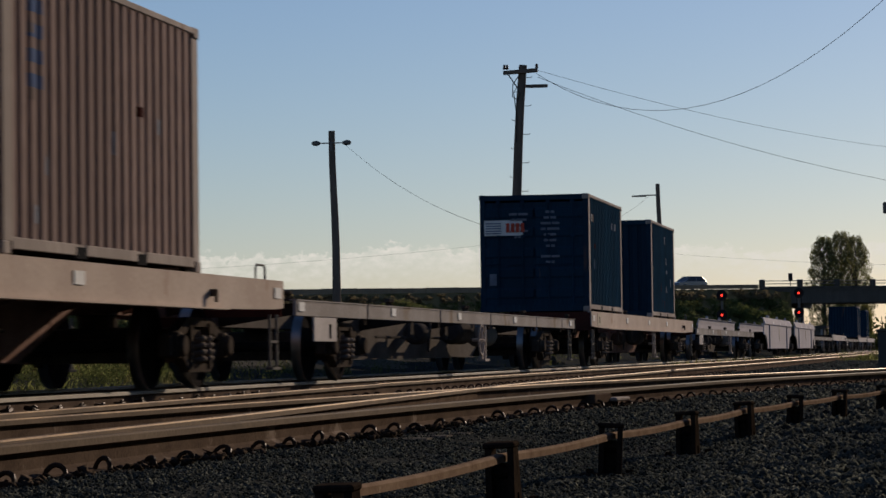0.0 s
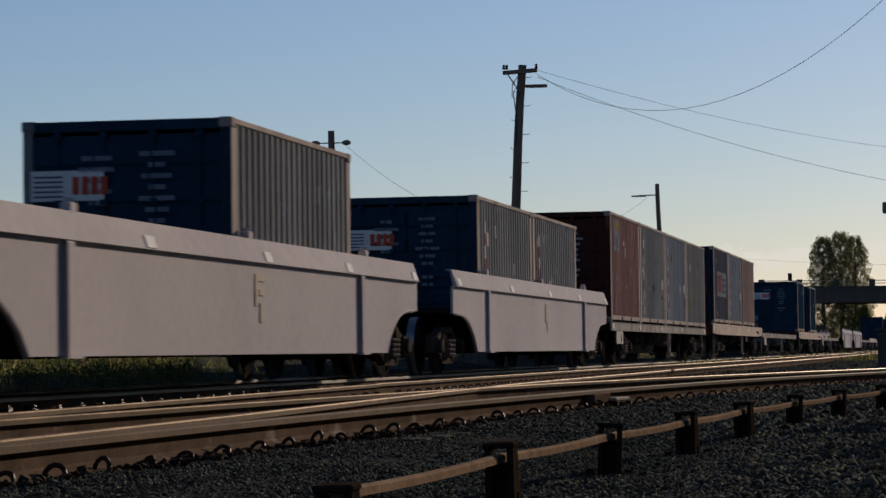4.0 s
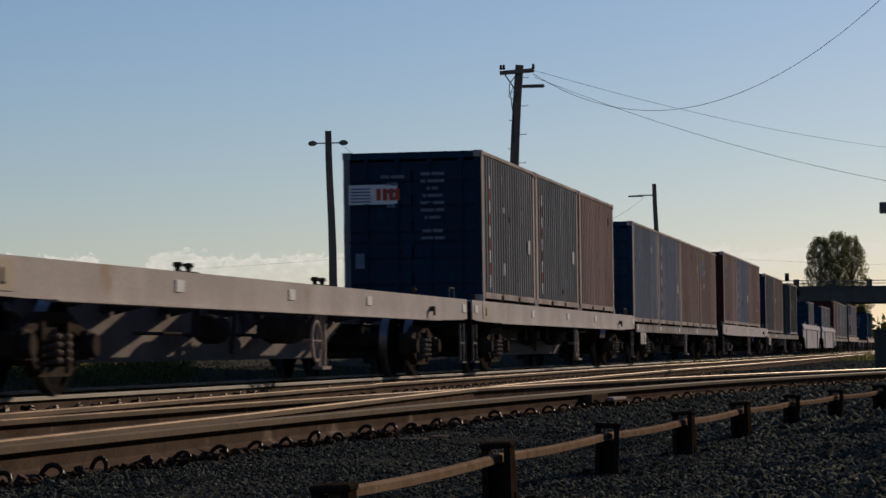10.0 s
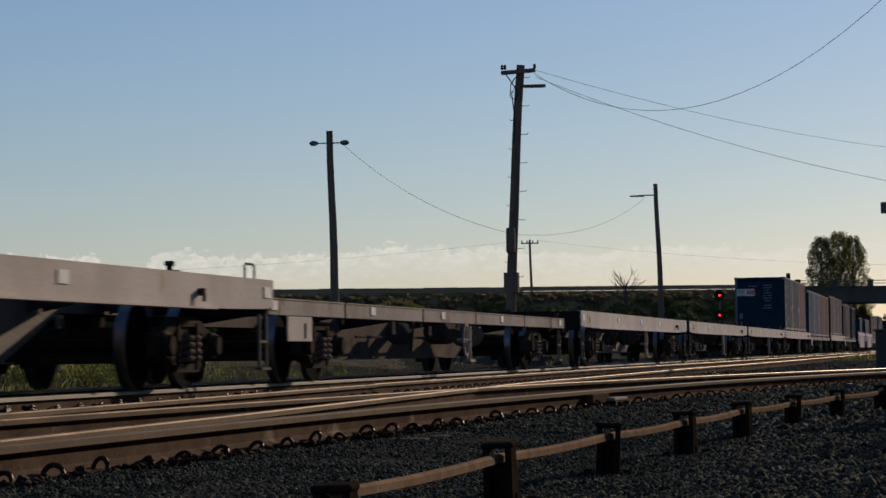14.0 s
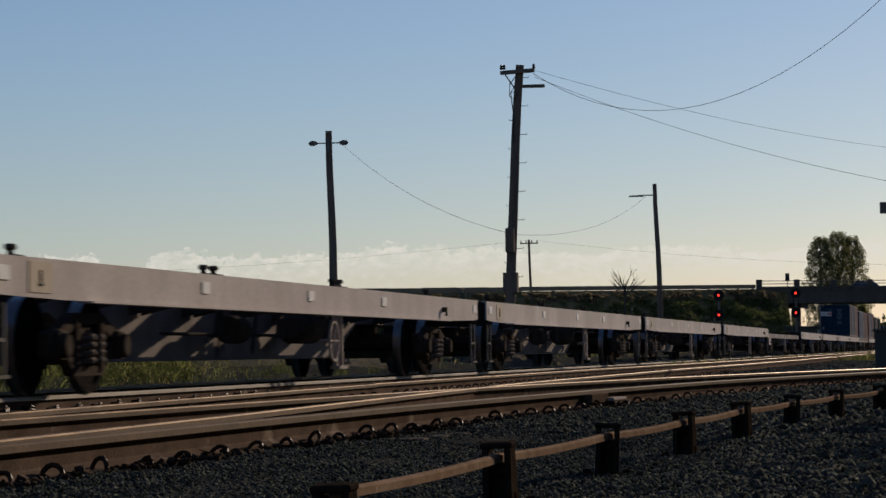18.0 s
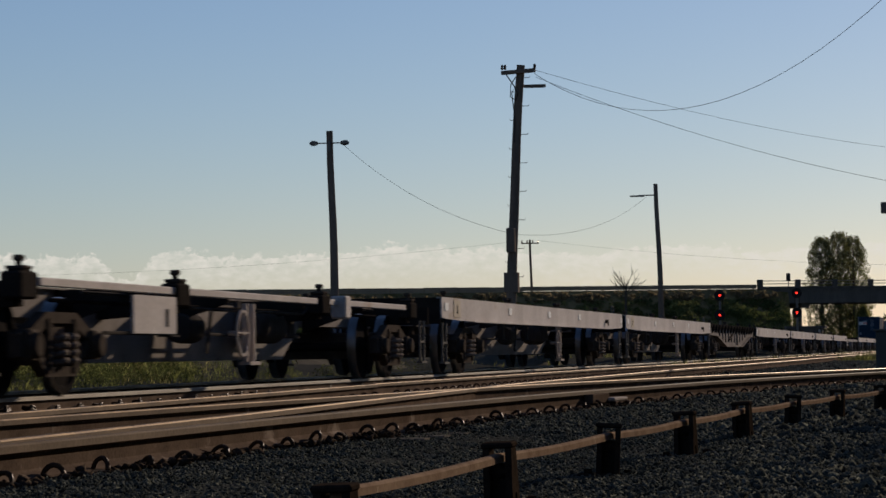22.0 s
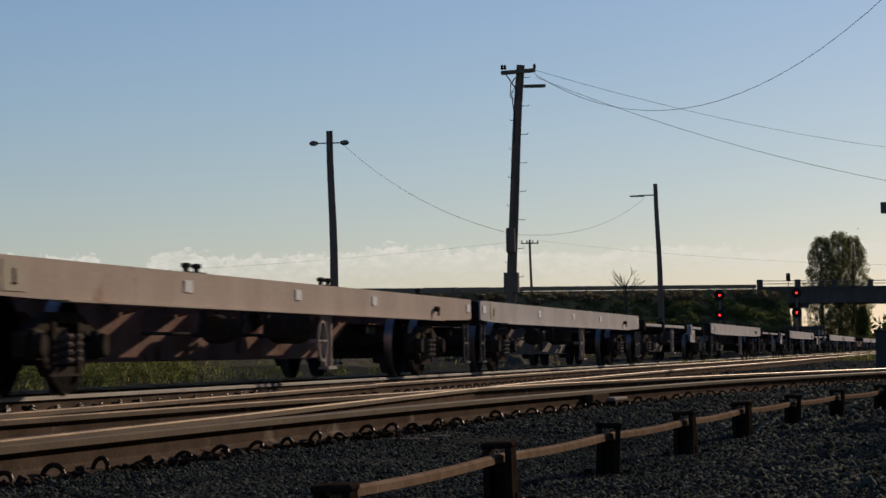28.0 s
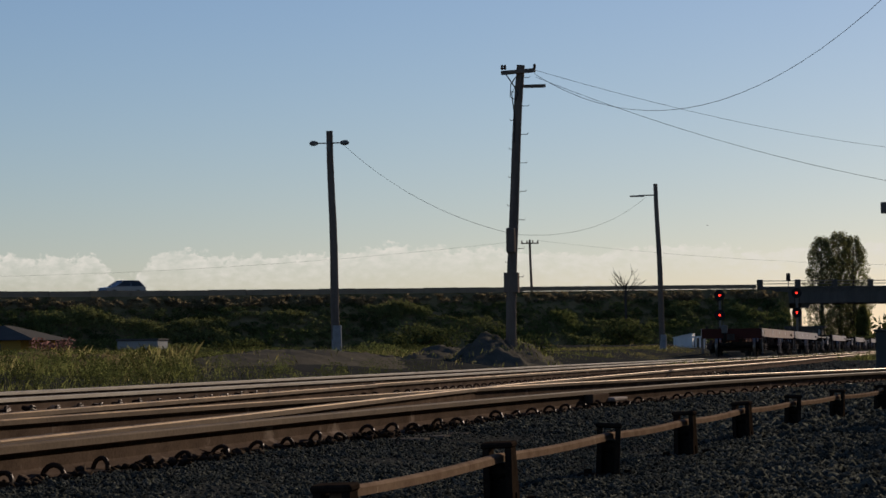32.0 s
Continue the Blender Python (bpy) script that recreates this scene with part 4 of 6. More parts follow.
def door_build(g):
    prof = [(0.02, 0.0), (-0.02, 0.0)]
    for z in (0.25, 0.70, 1.15, 1.60, 2.02):
        prof += [(-0.02, z - 0.12), (-0.045, z - 0.08), (-0.045, z + 0.08), (-0.02, z + 0.12)]
    g.prism(prof + [(-0.02, 2.26), (0.02, 2.26)], -0.575, 0.575)


def lock_bar_build(g):
    g.tube((0, 0, 0), (0, 0, 2.36), 0.017, seg=8)
    for z in (0.04, 0.75, 1.55, 2.30):
        g.box(-0.025, 0.035, -0.045, 0.045, z - 0.03, z + 0.03)
    g.tube((-0.02, 0, 0.95), (-0.02, 0.32, 0.92), 0.012, seg=6)


def container(u, z, body, end=None, post=None, label="", marks=(), door=True):
    end, post = end or body, post or "c_post"
    c = thing("shipping_container", label, "shipping container", "containers on the freight train", (u, TRACK_Y, z))
    for s in (-1, 1):
        part("side_panel", shared("side_panel%d" % s, lambda g: corrugated(g, 21, 0.24, CL - 0.24, 0.15, CH - 0.06, s * (CW - 0.014), -s * 0.050)), body, c, "", (0, 0, 0))
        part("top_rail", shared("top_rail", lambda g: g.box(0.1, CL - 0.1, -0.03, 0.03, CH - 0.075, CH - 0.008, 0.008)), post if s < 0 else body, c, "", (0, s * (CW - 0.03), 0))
        part("bottom_rail", shared("bottom_rail", lambda g: [g.box(a, b, -0.02, 0.02, 0.052, 0.155, 0.006) for a, b in ((0.24, 1.94), (2.24, 3.82), (4.12, CL - 0.24))] + [g.box(1.94, 4.12, -0.005, 0.02, 0.13, 0.155)]), post, c, "", (0, s * (CW - 0.022), 0))
        for x in (2.09, 3.97):
            part("fork_pocket", shared("fork_pocket", lambda g: g.box(-0.16, 0.16, -0.05, 0.0, 0.025, 0.13)), "black", c, "", (x, s * (CW - 0.03) + 0.025, 0))
        for x in (0.125, CL - 0.125):
            near = s < 0
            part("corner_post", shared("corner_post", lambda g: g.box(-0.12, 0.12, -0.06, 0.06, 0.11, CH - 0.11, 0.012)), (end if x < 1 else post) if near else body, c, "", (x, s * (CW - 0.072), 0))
            # sunlit face of the post coloured paler than its shaded end
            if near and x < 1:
                part("post_face", shared("post_face", lambda g: g.box(-0.105, 0.12, -0.004, 0.006, 0.118, CH - 0.118)), post, c, "worn face of the corner post, paler for the sun", (x, -CW + 0.008, 0))
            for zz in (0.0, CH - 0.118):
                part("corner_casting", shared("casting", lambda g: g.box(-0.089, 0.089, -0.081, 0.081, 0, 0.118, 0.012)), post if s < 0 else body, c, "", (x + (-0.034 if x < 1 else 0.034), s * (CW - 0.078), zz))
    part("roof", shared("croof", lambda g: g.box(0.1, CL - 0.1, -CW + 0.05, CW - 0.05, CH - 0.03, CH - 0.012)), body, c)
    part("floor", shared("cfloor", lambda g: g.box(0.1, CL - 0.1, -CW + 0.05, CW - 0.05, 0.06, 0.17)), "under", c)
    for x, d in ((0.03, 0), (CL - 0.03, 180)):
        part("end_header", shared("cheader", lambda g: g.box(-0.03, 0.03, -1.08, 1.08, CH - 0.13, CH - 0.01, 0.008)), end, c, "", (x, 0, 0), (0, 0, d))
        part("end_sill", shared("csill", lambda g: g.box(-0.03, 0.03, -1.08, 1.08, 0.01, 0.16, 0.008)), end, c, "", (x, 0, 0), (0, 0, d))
    part("front_panel", shared("front_panel", lambda g: corrugated(g, 9, -1.08, 1.08, 0.15, CH - 0.1, CL - 0.05, -0.04, "y")), body, c)
    if door:
        for s in (-1, 1):
            d = part("door", shared("cdoor", door_build), end, c, "", (0.06, s * 0.555, 0.16), (0, 0, 0))
            for y in (-0.30, 0.24):
                part("lock_bar", shared("lock_bar", lock_bar_build, True), end, d, "", (-0.055, y, -0.04))
    else:
        part("rear_panel", shared("rear_panel", lambda g: corrugated(g, 9, -1.08, 1.08, 0.15, CH - 0.1, 0.05, 0.04, "y")), end, c)
    pr = random.Random(int(u * 10))
    patches = [("paint_patch", "side", round(pr.uniform(0.5, 5.6), 1), pr.uniform(0.3, 2.2), pr.choice((0.10, 0.14)), pr.choice((0.10, 0.16, 0.22)), pr.choice(("pale_mark", "pale_mark", "c_dull", "c_dark_red", "chalk"))) for _ in range(8)]
    for (nm, face, a, b, w, h, col) in list(marks) + patches:
        if face == "side" and nm != "side_placard":
            up = 0.007 if nm in ("sign_bar", "sign_stripe") else 0.003
            part(nm, shared("skin%.2f_%.2fx%.2f_%s" % (a, w, h, up), lambda g: skin(g, a - w / 2, a + w / 2, h, up)), col, c, "", (0, 0, b))
            continue
        me = shared("mark%.2fx%.2f" % (w, h), lambda g: g.box(-w / 2, w / 2, -0.003, 0.003, -h / 2, h / 2))
        if face == "side":
            part(nm, me, col, c, "", (a, -CW - 0.004, b))
        else:
            part(nm, me, col, c, "", (-0.020 if nm in ("sign_bar", "sign_stripe") else -0.012, a, b), (0, 0, 90))
    MOVING.append((c, u, z))
    return c


def door_marks(r, panel=False, col="door_mark"):
    out = []
    for y0, z0, rows in ((0.34, 2.16, 5), (-0.36, 2.20, 7), (-0.36, 1.22, 2)):
        for row in range(rows):
            w = r.choice((0.22, 0.30, 0.38, 0.44))
            cut = r.uniform(0.25, 0.6) * w
            z = z0 - row * 0.125
            out.append(("marking", "end", round(y0 + (w - cut) / 2, 2), z, round(cut - 0.025, 2), 0.055, col))
            out.append(("marking", "end", round(y0 - cut / 2, 2), z, round(w - cut - 0.025, 2), 0.055, col))
    out += [("placard", "end", 0.92, 0.72, 0.16, 0.26, "door_mark")]
    if panel:
        out += [("sign_panel", "end", 0.68, 1.86, 0.86, 0.34, "white")]
        out += [("sign_stripe", "end", 0.90, 1.74 + 0.055 * k, 0.34, 0.022, "blue_paint") for k in range(5)]
        out += [("sign_bar", "end", 0.58 - 0.11 * k, 1.86, 0.075, 0.20, "sign_red") for k in range(4)]
    return out


def stripe_marks():
    """Red and white warning tape down the side near the doors."""
    return [("warning_tape", "side", 0.86, 0.36 + 0.215 * k, 0.115, 0.215, "red_paint" if k % 2 else "chalk") for k in range(9)] + [("side_placard", "side", 5.2, 1.10, 0.26, 0.26, "chalk")]


def logo_marks():
    """A small faded square sign: yellow above, dark shapes on white below."""
    out = [("sign_panel", "side", 1.25, 2.06, 0.95, 0.74, "pale_mark"), ("sign_stripe", "side", 1.38, 2.29, 0.62, 0.20, "yellow_paint")]
    out += [("sign_bar", "side", 0.95 + 0.26 * k, 1.92, 0.13, 0.26 - 0.04 * (k % 2), "c_navy") for k in range(3)]
    return out + [("side_placard", "side", 4.9, 0.55, 0.12, 0.16, "pale_mark")]


def big_sign():
    out = [("sign_panel", "side", 3.25, 1.36, 3.7, 0.84, "pale_mark")]
    for k, (x, w) in enumerate(((1.62, 0.30), (2.05, 0.22), (2.48, 0.40), (2.92, 0.18))):
        out.append(("sign_bar", "side", x, 1.36 + 0.04 * (k % 2), w, 0.60, "red_paint"))
    out += [("sign_bar", "side", 3.55 + 0.55 * k, 1.34, 0.16 + 0.05 * (k % 2), 0.54, "c_dusk") for k in range(3)]
    out += [("sign_stripe", "side", 4.1, 1.12 + 0.21 * k, 1.1, 0.05, "c_dusk") for k in range(3)]
    return out + [("marking", "end", -0.10, 2.25 - 0.19 * k, 0.07, 0.13, "end_letter") for k in range(9)]


P = 6.13
ZD, ZT, ZW = 1.225, 1.03, 0.41
rr = random.Random(9)
blue_door = "blue shipping container with white marks on its doors"
container(71.36, ZD, "c_blue", label="deep blue shipping container with plain corrugated sides", door=False)
container(58.84, ZD, "c_blue", "c_blue", label=blue_door, marks=door_marks(rr, True))
container(8.87, ZD, "c_dusk", "c_navy", label="navy shipping container with a red and white side sign", marks=big_sign(), door=False)
container(8.87 + P, ZD, "c_greyblue", label="grey-blue shipping container with warning tape", marks=stripe_marks())
container(9.3 + 2 * P, ZD, "c_brown", label="brown shipping container with small blue marks", marks=[("side_sign", "side", 0.9, 2.2 - 0.22 * k, 0.34, 0.12, "blue_paint") for k in range(4)])
container(-18.95, ZT, "c_maroon", "c_dark_red", label="maroon shipping container with a yellow and white sign", marks=logo_marks() + door_marks(rr, False, "pale_mark"))
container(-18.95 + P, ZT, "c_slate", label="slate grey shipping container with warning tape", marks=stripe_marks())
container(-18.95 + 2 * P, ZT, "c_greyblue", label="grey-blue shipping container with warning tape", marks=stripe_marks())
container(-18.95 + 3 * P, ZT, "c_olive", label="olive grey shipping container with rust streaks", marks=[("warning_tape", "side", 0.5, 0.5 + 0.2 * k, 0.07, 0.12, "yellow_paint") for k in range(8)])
container(-37.0, ZW, "c_slate", "c_blue", label=blue_door + " and sides paled to slate for sun", marks=door_marks(rr, True) + stripe_marks())
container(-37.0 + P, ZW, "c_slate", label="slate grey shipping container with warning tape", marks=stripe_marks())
container(-52.75, ZW, "c_slate", "c_blue", label=blue_door + " and sides paled to slate for sun", marks=door_marks(rr, True))
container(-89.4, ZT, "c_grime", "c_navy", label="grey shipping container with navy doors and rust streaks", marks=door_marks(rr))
container(-89.2 + P, ZT, "c_dull", label="brown shipping container with dented side")
container(-70.95, ZT, "c_green", "c_green", label="dark green shipping container with a faded orange sign", door=False,
          marks=[("end_mark", "end", 0.2, 2.25, 1.5, 0.14, "pale_mark"), ("side_sign", "side", 2.9, 1.4, 0.9, 0.8, "orange_paint"), ("side_sign", "side", 1.5, 1.4, 0.6, 0.3, "pale_mark")])
container(-111.5, ZD, "c_brown", "c_dark_red", label="brown shipping container with red doors darkened for shade", marks=logo_marks() + door_marks(rr, False, "pale_mark"))
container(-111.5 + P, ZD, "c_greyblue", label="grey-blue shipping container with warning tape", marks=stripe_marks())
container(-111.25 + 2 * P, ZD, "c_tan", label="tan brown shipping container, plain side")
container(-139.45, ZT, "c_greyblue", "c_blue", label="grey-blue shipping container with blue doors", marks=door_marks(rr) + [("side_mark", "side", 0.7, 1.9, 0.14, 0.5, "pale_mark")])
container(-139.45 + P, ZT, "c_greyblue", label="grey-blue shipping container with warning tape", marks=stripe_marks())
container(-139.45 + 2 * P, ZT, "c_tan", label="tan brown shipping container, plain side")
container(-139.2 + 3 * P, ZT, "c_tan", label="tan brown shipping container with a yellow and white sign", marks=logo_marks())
container(-161.85, ZD, "c_slate", "c_blue", label=blue_door + " and sides paled to slate for sun", marks=door_marks(rr, True) + stripe_marks())
container(-161.85 + P, ZD, "c_slate", label="slate grey shipping container with warning tape", marks=stripe_marks())
container(-161.7 + 2 * P, ZD, "c_brown", label="brown shipping container with rust stains")
container(229.5, ZD, "c_blue", label="deep blue shipping container with plain corrugated sides", door=False)
container(254.0, ZD, "c_blue", label="deep blue shipping container with plain corrugated sides", door=False)


# ---- ground ----
def ground_z(x, y):
    """Height of the yard: flat formation, low bank and mound beyond the train, rising gently to the road bank."""
    z = -0.20
    k = min(1.0, max(0.0, (y - bow(min(x, 60)) + 1.1) / 0.8))
    z += 0.032 * k * k * (3 - 2 * k)
    if y < 2.6:
        z -= 0.02 * min(1.0, (2.6 - y))
    if y > 10.6:
        k = min(1.0, (y - 10.6) / 4.0)
        z += 0.30 * k * k * (3 - 2 * k)
        z += 0.004 * max(0, min(x, 260) - 60)
    return z


gx = list(np.arange(-30, 0, 5)) + list(np.arange(0, 40, 0.5)) + list(np.arange(40, 110, 1.2)) + list(np.arange(110, 300, 6)) + [320, 380, 460, 600, 900, 1500, 2800, 4200]
gy = [-3000, -1200, -500, -200, -80, -40, -20, -10] + list(np.arange(-6, 2.5, 0.5)) + list(np.arange(2.5, 8, 0.7)) + list(np.arange(8, 22, 0.6)) + list(np.arange(22, 60, 4)) + [70, 90, 130, 200, 400, 1000, 3000]
gv, gf = [], []
for x in gx:
    for y in gy:
        n = noise.noise(Vector((x * 0.9, y * 0.9, 0))) * 0.02 + noise.noise(Vector((x * 0.2, y * 0.2, 3))) * (0.03 if y < 10.6 else 0.10)
        gv.append((x, y, ground_z(x, y) + n))
for i in range(len(gx) - 1):
    for j in range(len(gy) - 1):
        a = i * len(gy) + j
        gf.append((a, a + len(gy), a + len(gy) + 1, a + 1))
gm = bpy.data.meshes.new("ground")
gm.from_pydata(gv, [], gf)
gm.shade_smooth()
ground = setting("ground", gm, "ground", "dark gravel yard with sparse weeds")

# road bank and overbridge: the road runs from (345, 10) towards (250, 92)
ROAD_A, ROAD_B = Vector((342.0, 12.4, 0)), Vector((262.0, 81.7, 0))
ROAD_D = (ROAD_B - ROAD_A).normalized()
ROAD_N = Vector((-ROAD_D.y, ROAD_D.x, 0))
if ROAD_N.x > 0:
    ROAD_N = -ROAD_N             # towards the camera


def road_z(k):
    return float(np.interp(k, (-120, -20, 0, 30, 110, 200, 600), (6.6, 7.75, 7.7, 7.35, 6.35, 5.6, 3.5)))


def road_at(k, off=0.0, up=0.0):
    p = ROAD_A + ROAD_D * k + ROAD_N * off
    return Vector((p.x, p.y, road_z(k) + up))


bv, bf, rows_k = [], [], [16.5, 17.0, 17.5, 18.0, 18.5, 19.0, 19.5, 20.0, 22, 24.5, 27, 30] + [32 + 3 * i for i in range(46)] + [170, 200, 260, 400, 600]
cross = [(-30, -7.5), (-6.2, -0.4), (-5.5, -0.05), (5.5, -0.05), (6.4, -0.45), (8.6, -1.75), (11.0, -3.0), (13.4, -4.3), (16.0, -5.6), (19, -6.9), (26, -8.2)]
for k in rows_k:
    end = max(0.0, 1 - (k - 16.5) / 3.5) * 7.5
    for o, d in cross:
        p = road_at(k + 0.66 * max(0.0, o - 6.4), o)
        n = noise.noise(Vector((p.x * 0.25, p.y * 0.25, d))) * (0.7 if o > 6 else 0.02)
        bv.append((p.x, p.y, max(p.z + d + n - (end if o > 6 else 0), -0.6)))
m = len(cross)
for i in range(len(rows_k) - 1):
    for j in range(m - 1):
        bf.append((i * m + j, i * m + j + 1, (i + 1) * m + j + 1, (i + 1) * m + j))
bf.append(tuple(range(m)))
bm_ = bpy.data.meshes.new("embankment")
bm_.from_pydata(bv, [], bf)
setting("embankment", bm_, "bank", "overgrown earth road embankment")


def strip(g, k0, k1, o0, o1, z0, z1, step=6.0):
    ks = list(np.arange(k0, k1, step)) + [k1]
    vs, fs = [], []
    for k in ks:
        vs += [road_at(k, o0, z0), road_at(k, o1, z0), road_at(k, o1, z1), road_at(k, o0, z1)]
    for i in range(len(ks) - 1):
        fs += [(4 * i + a, 4 * i + (a + 1) % 4, 4 * i + 4 + (a + 1) % 4, 4 * i + 4 + a) for a in range(4)]
    fs += [(0, 1, 2, 3), (len(vs) - 1, len(vs) - 2, len(vs) - 3, len(vs) - 4)]
    return g.add(vs, fs)


setting("road", strip(G(), 21.5, 500, -5.0, 5.0, -0.05, 0.02), "asphalt", "asphalt road along the top of the bank")
barrier = thing("guard_rail", "grey steel road guard rail on short posts near the bridge", "guard rail")
part("rail_beam", strip(G(), 21.6, 58, 5.25, 5.33, 0.06, 0.54), "dark_concrete", barrier)
for i in range(15):
    p = road_at(22 + 2.4 * i, 5.20)
    part("post", shared("guard_post", lambda g: g.box(-0.10, 0.10, -0.10, 0.10, -0.3, 0.50)), "dark_concrete", barrier, "", p)
parapet = thing("road_barrier", "low dark concrete barrier along the raised road", "road barrier")
for i in range(43):
    part("barrier_block", strip(G(), 58 + 4.6 * i, 58 + 4.6 * i + 4.55, 5.15, 5.45, -0.25, 0.50 + 0.02 * (i % 3), 4.55), "dark_concrete", parapet)

bridge = thing("road_bridge", "grey concrete road overbridge with post and rail parapet", "bridge")
part("deck", strip(G(), -70, 21.5, -5.6, 5.6, -0.35, 0.0), "concrete", bridge)
for o in (-5.2, -1.7, 1.7, 5.2):
    part("girder", strip(G(), -70, 21.5, o - 0.35, o + 0.35, -1.75, -0.35), "concrete", bridge)
part("kerb", strip(G(), -70, 21.5, 5.3, 5.7, 0.0, 0.28), "concrete", bridge)
for i in range(15):
    p = road_at(21.2 - 6.4 * i, 5.5, 0.25)
    part("parapet_post", shared("parapet_post", lambda g: g.box(-0.32, 0.32, -0.22, 0.22, 0, 0.85, 0.03)), "concrete", bridge, "", p, (0, 0, math.degrees(math.atan2(ROAD_D.y, ROAD_D.x))))
for zz in (0.55, 0.90):
    part("parapet_rail", strip(G(), -66, 21.2, 5.46, 5.54, zz, zz + 0.09), "galv", bridge)
for k in (13.0, -20.0, -46.0):
    for o in (-3.6, 0, 3.6):
        b0 = road_at(k, o)
        part("pier_column", shared("pier_col", lambda g: g.tube((0, 0, -0.6), (0, 0, 5.6), 0.55, seg=16)), "concrete", bridge, "", (b0.x, b0.y, 0))
    part("pier_cap", strip(G(), k - 0.7, k + 0.7, -5.0, 5.0, -2.35, -1.75, 2), "concrete", bridge)
part("abutment", strip(G(), 19.6, 21.4, -5.4, 5.4, -4.0, -0.36, 3), "concrete", bridge)
sign = thing("road_sign", "small dark road sign on a post by the bridge", "road sign", at=road_at(16.5, 5.6))
part("post", G().tube((0, 0, -0.3), (0, 0, 1.0), 0.05, seg=8), "galv", sign)
part("sign_plate", G().box(-0.05, 0.05, -0.25, 0.25, 0.95, 1.85, 0.02), "black", sign)


# ---- poles and wires ----
def shaft(name, base, top, r0, r1, parent, material="pole", bend=0.0):
    b = Vector(base)
    pts = [b + (Vector(top) - b) * (k / 8) + Vector((0, math.sin(k * 1.1) * 0.02 + bend * math.sin(math.pi * k / 8), 0)) for k in range(9)]
    me = G().path(pts, [r0 + (r1 - r0) * k / 8 for k in range(9)], 12).mesh(name, True)
    return part(name, me, material, parent)


P1, P1T = Vector((75.0, 12.12, -0.1)), Vector((75.0, 11.73, 8.42))
pole = thing("utility_pole", "tall leaning timber utility pole with steps", "utility pole")
shaft("pole_shaft", P1, P1T, 0.150, 0.115, pole, bend=0.09)
part("crossarm", G().box(-0.06, 0.06, -0.47, 0.50, -0.05, 0.06, 0.01), "pole", pole, "", P1T + Vector((-0.15, 0.05, -0.20)), (-3, 0, 0))
part("side_arm", G().box(-0.05, 0.05, -0.62, 0.0, -0.04, 0.05, 0.01), "pole", pole, "", P1T + Vector((-0.12, -0.08, -0.62)))
part("brace", G().tube((0, 0.42, 0.0), (0, 0.05, -0.55), 0.018, seg=6), "galv", pole, "", P1T + Vector((-0.2, 0, -0.25)))
for y in (-0.40, 0.44, 0.52):
    part("insulator", shared("insulator", lambda g: g.lathe([(0.0, 0), (0.03, 0), (0.05, 0.04), (0.03, 0.07), (0.045, 0.10), (0.02, 0.14), (0, 0.14)], "z", 10), True), "insul", pole, "", P1T + Vector((-0.15, y, -0.13)))
part("looped_lead", G().path([(0, 0.10, -0.3), (0, 0.28, -0.55), (0, 0.30, -0.9), (0, 0.14, -1.0), (0, 0.08, -0.8), (0, 0.18, -0.65), (0, 0.26, -0.8), (0, 0.18, -1.5), (0, 0.2, -2.2)], 0.014), "cable", pole, "", P1T + Vector((-0.16, 0, 0)))
for i in range(15):
    k = 0.30 + i * 0.047
    p = P1 + (P1T - P1) * k
    s = 1 if i % 2 else -1
    part("step_bolt", shared("step_bolt", lambda g: g.path([(0, 0, 0), (0, 0.22, 0), (0, 0.23, 0.04)], 0.009)), "galv", pole, "", p + Vector((-0.05, 0.03 * s, 0)), (0, 0, 0 if s > 0 else 180))
part("pole_box", G().box(-0.16, 0.16, -0.12, 0.12, -0.35, 0.35, 0.03), "pole", pole, "small dark box", P1 + (P1T - P1) * 0.42 + Vector((-0.2, 0.10, 0)))
part("cable_guard", G().prism([(-0.14, -0.20), (0.14, -0.20), (0.18, 0.0), (0.14, 0.20), (-0.14, 0.20)], 0, 0.56, "z"), "pole", pole, "dark box strapped to the pole", P1 + Vector((0.0, -0.03, 2.12)), (0, 0, 180))

P2, P2T = Vector((96.0, 21.95, -0.1)), Vector((96.0, 22.12, 8.50))
pole2 = thing("lamp_pole", "timber lamp pole with two lamps and whitewashed foot", "lamp pole")
shaft("pole_shaft", P2, P2T, 0.17, 0.12, pole2)
part("white_foot", G().tube((0, 0, -0.3), (0, 0, 1.05), 0.195, 0.185, 14), "whitewash", pole2, "flaking whitewashed foot", P2 + Vector((0, 0, 0.45)))
part("lamp_bracket", G().box(-0.05, 0.05, -0.05, 0.05, -0.3, 0.06).tube((0, -0.45, 0), (0, 0.45, 0.0), 0.022, seg=8), "galv", pole2, "", P2T + Vector((-0.1, 0, -0.45)))
for s in (-1, 1):
    part("lamp_head", shared("lamp_head", lambda g: g.lathe([(0, 0.0), (0.05, 0.0), (0.10, 0.12), (0.09, 0.25), (0.03, 0.32), (0, 0.32)], "y", 12), True), "galv", pole2, "", P2T + Vector((-0.1, s * 0.42, -0.45)), (0, 0, 0 if s > 0 else 180))

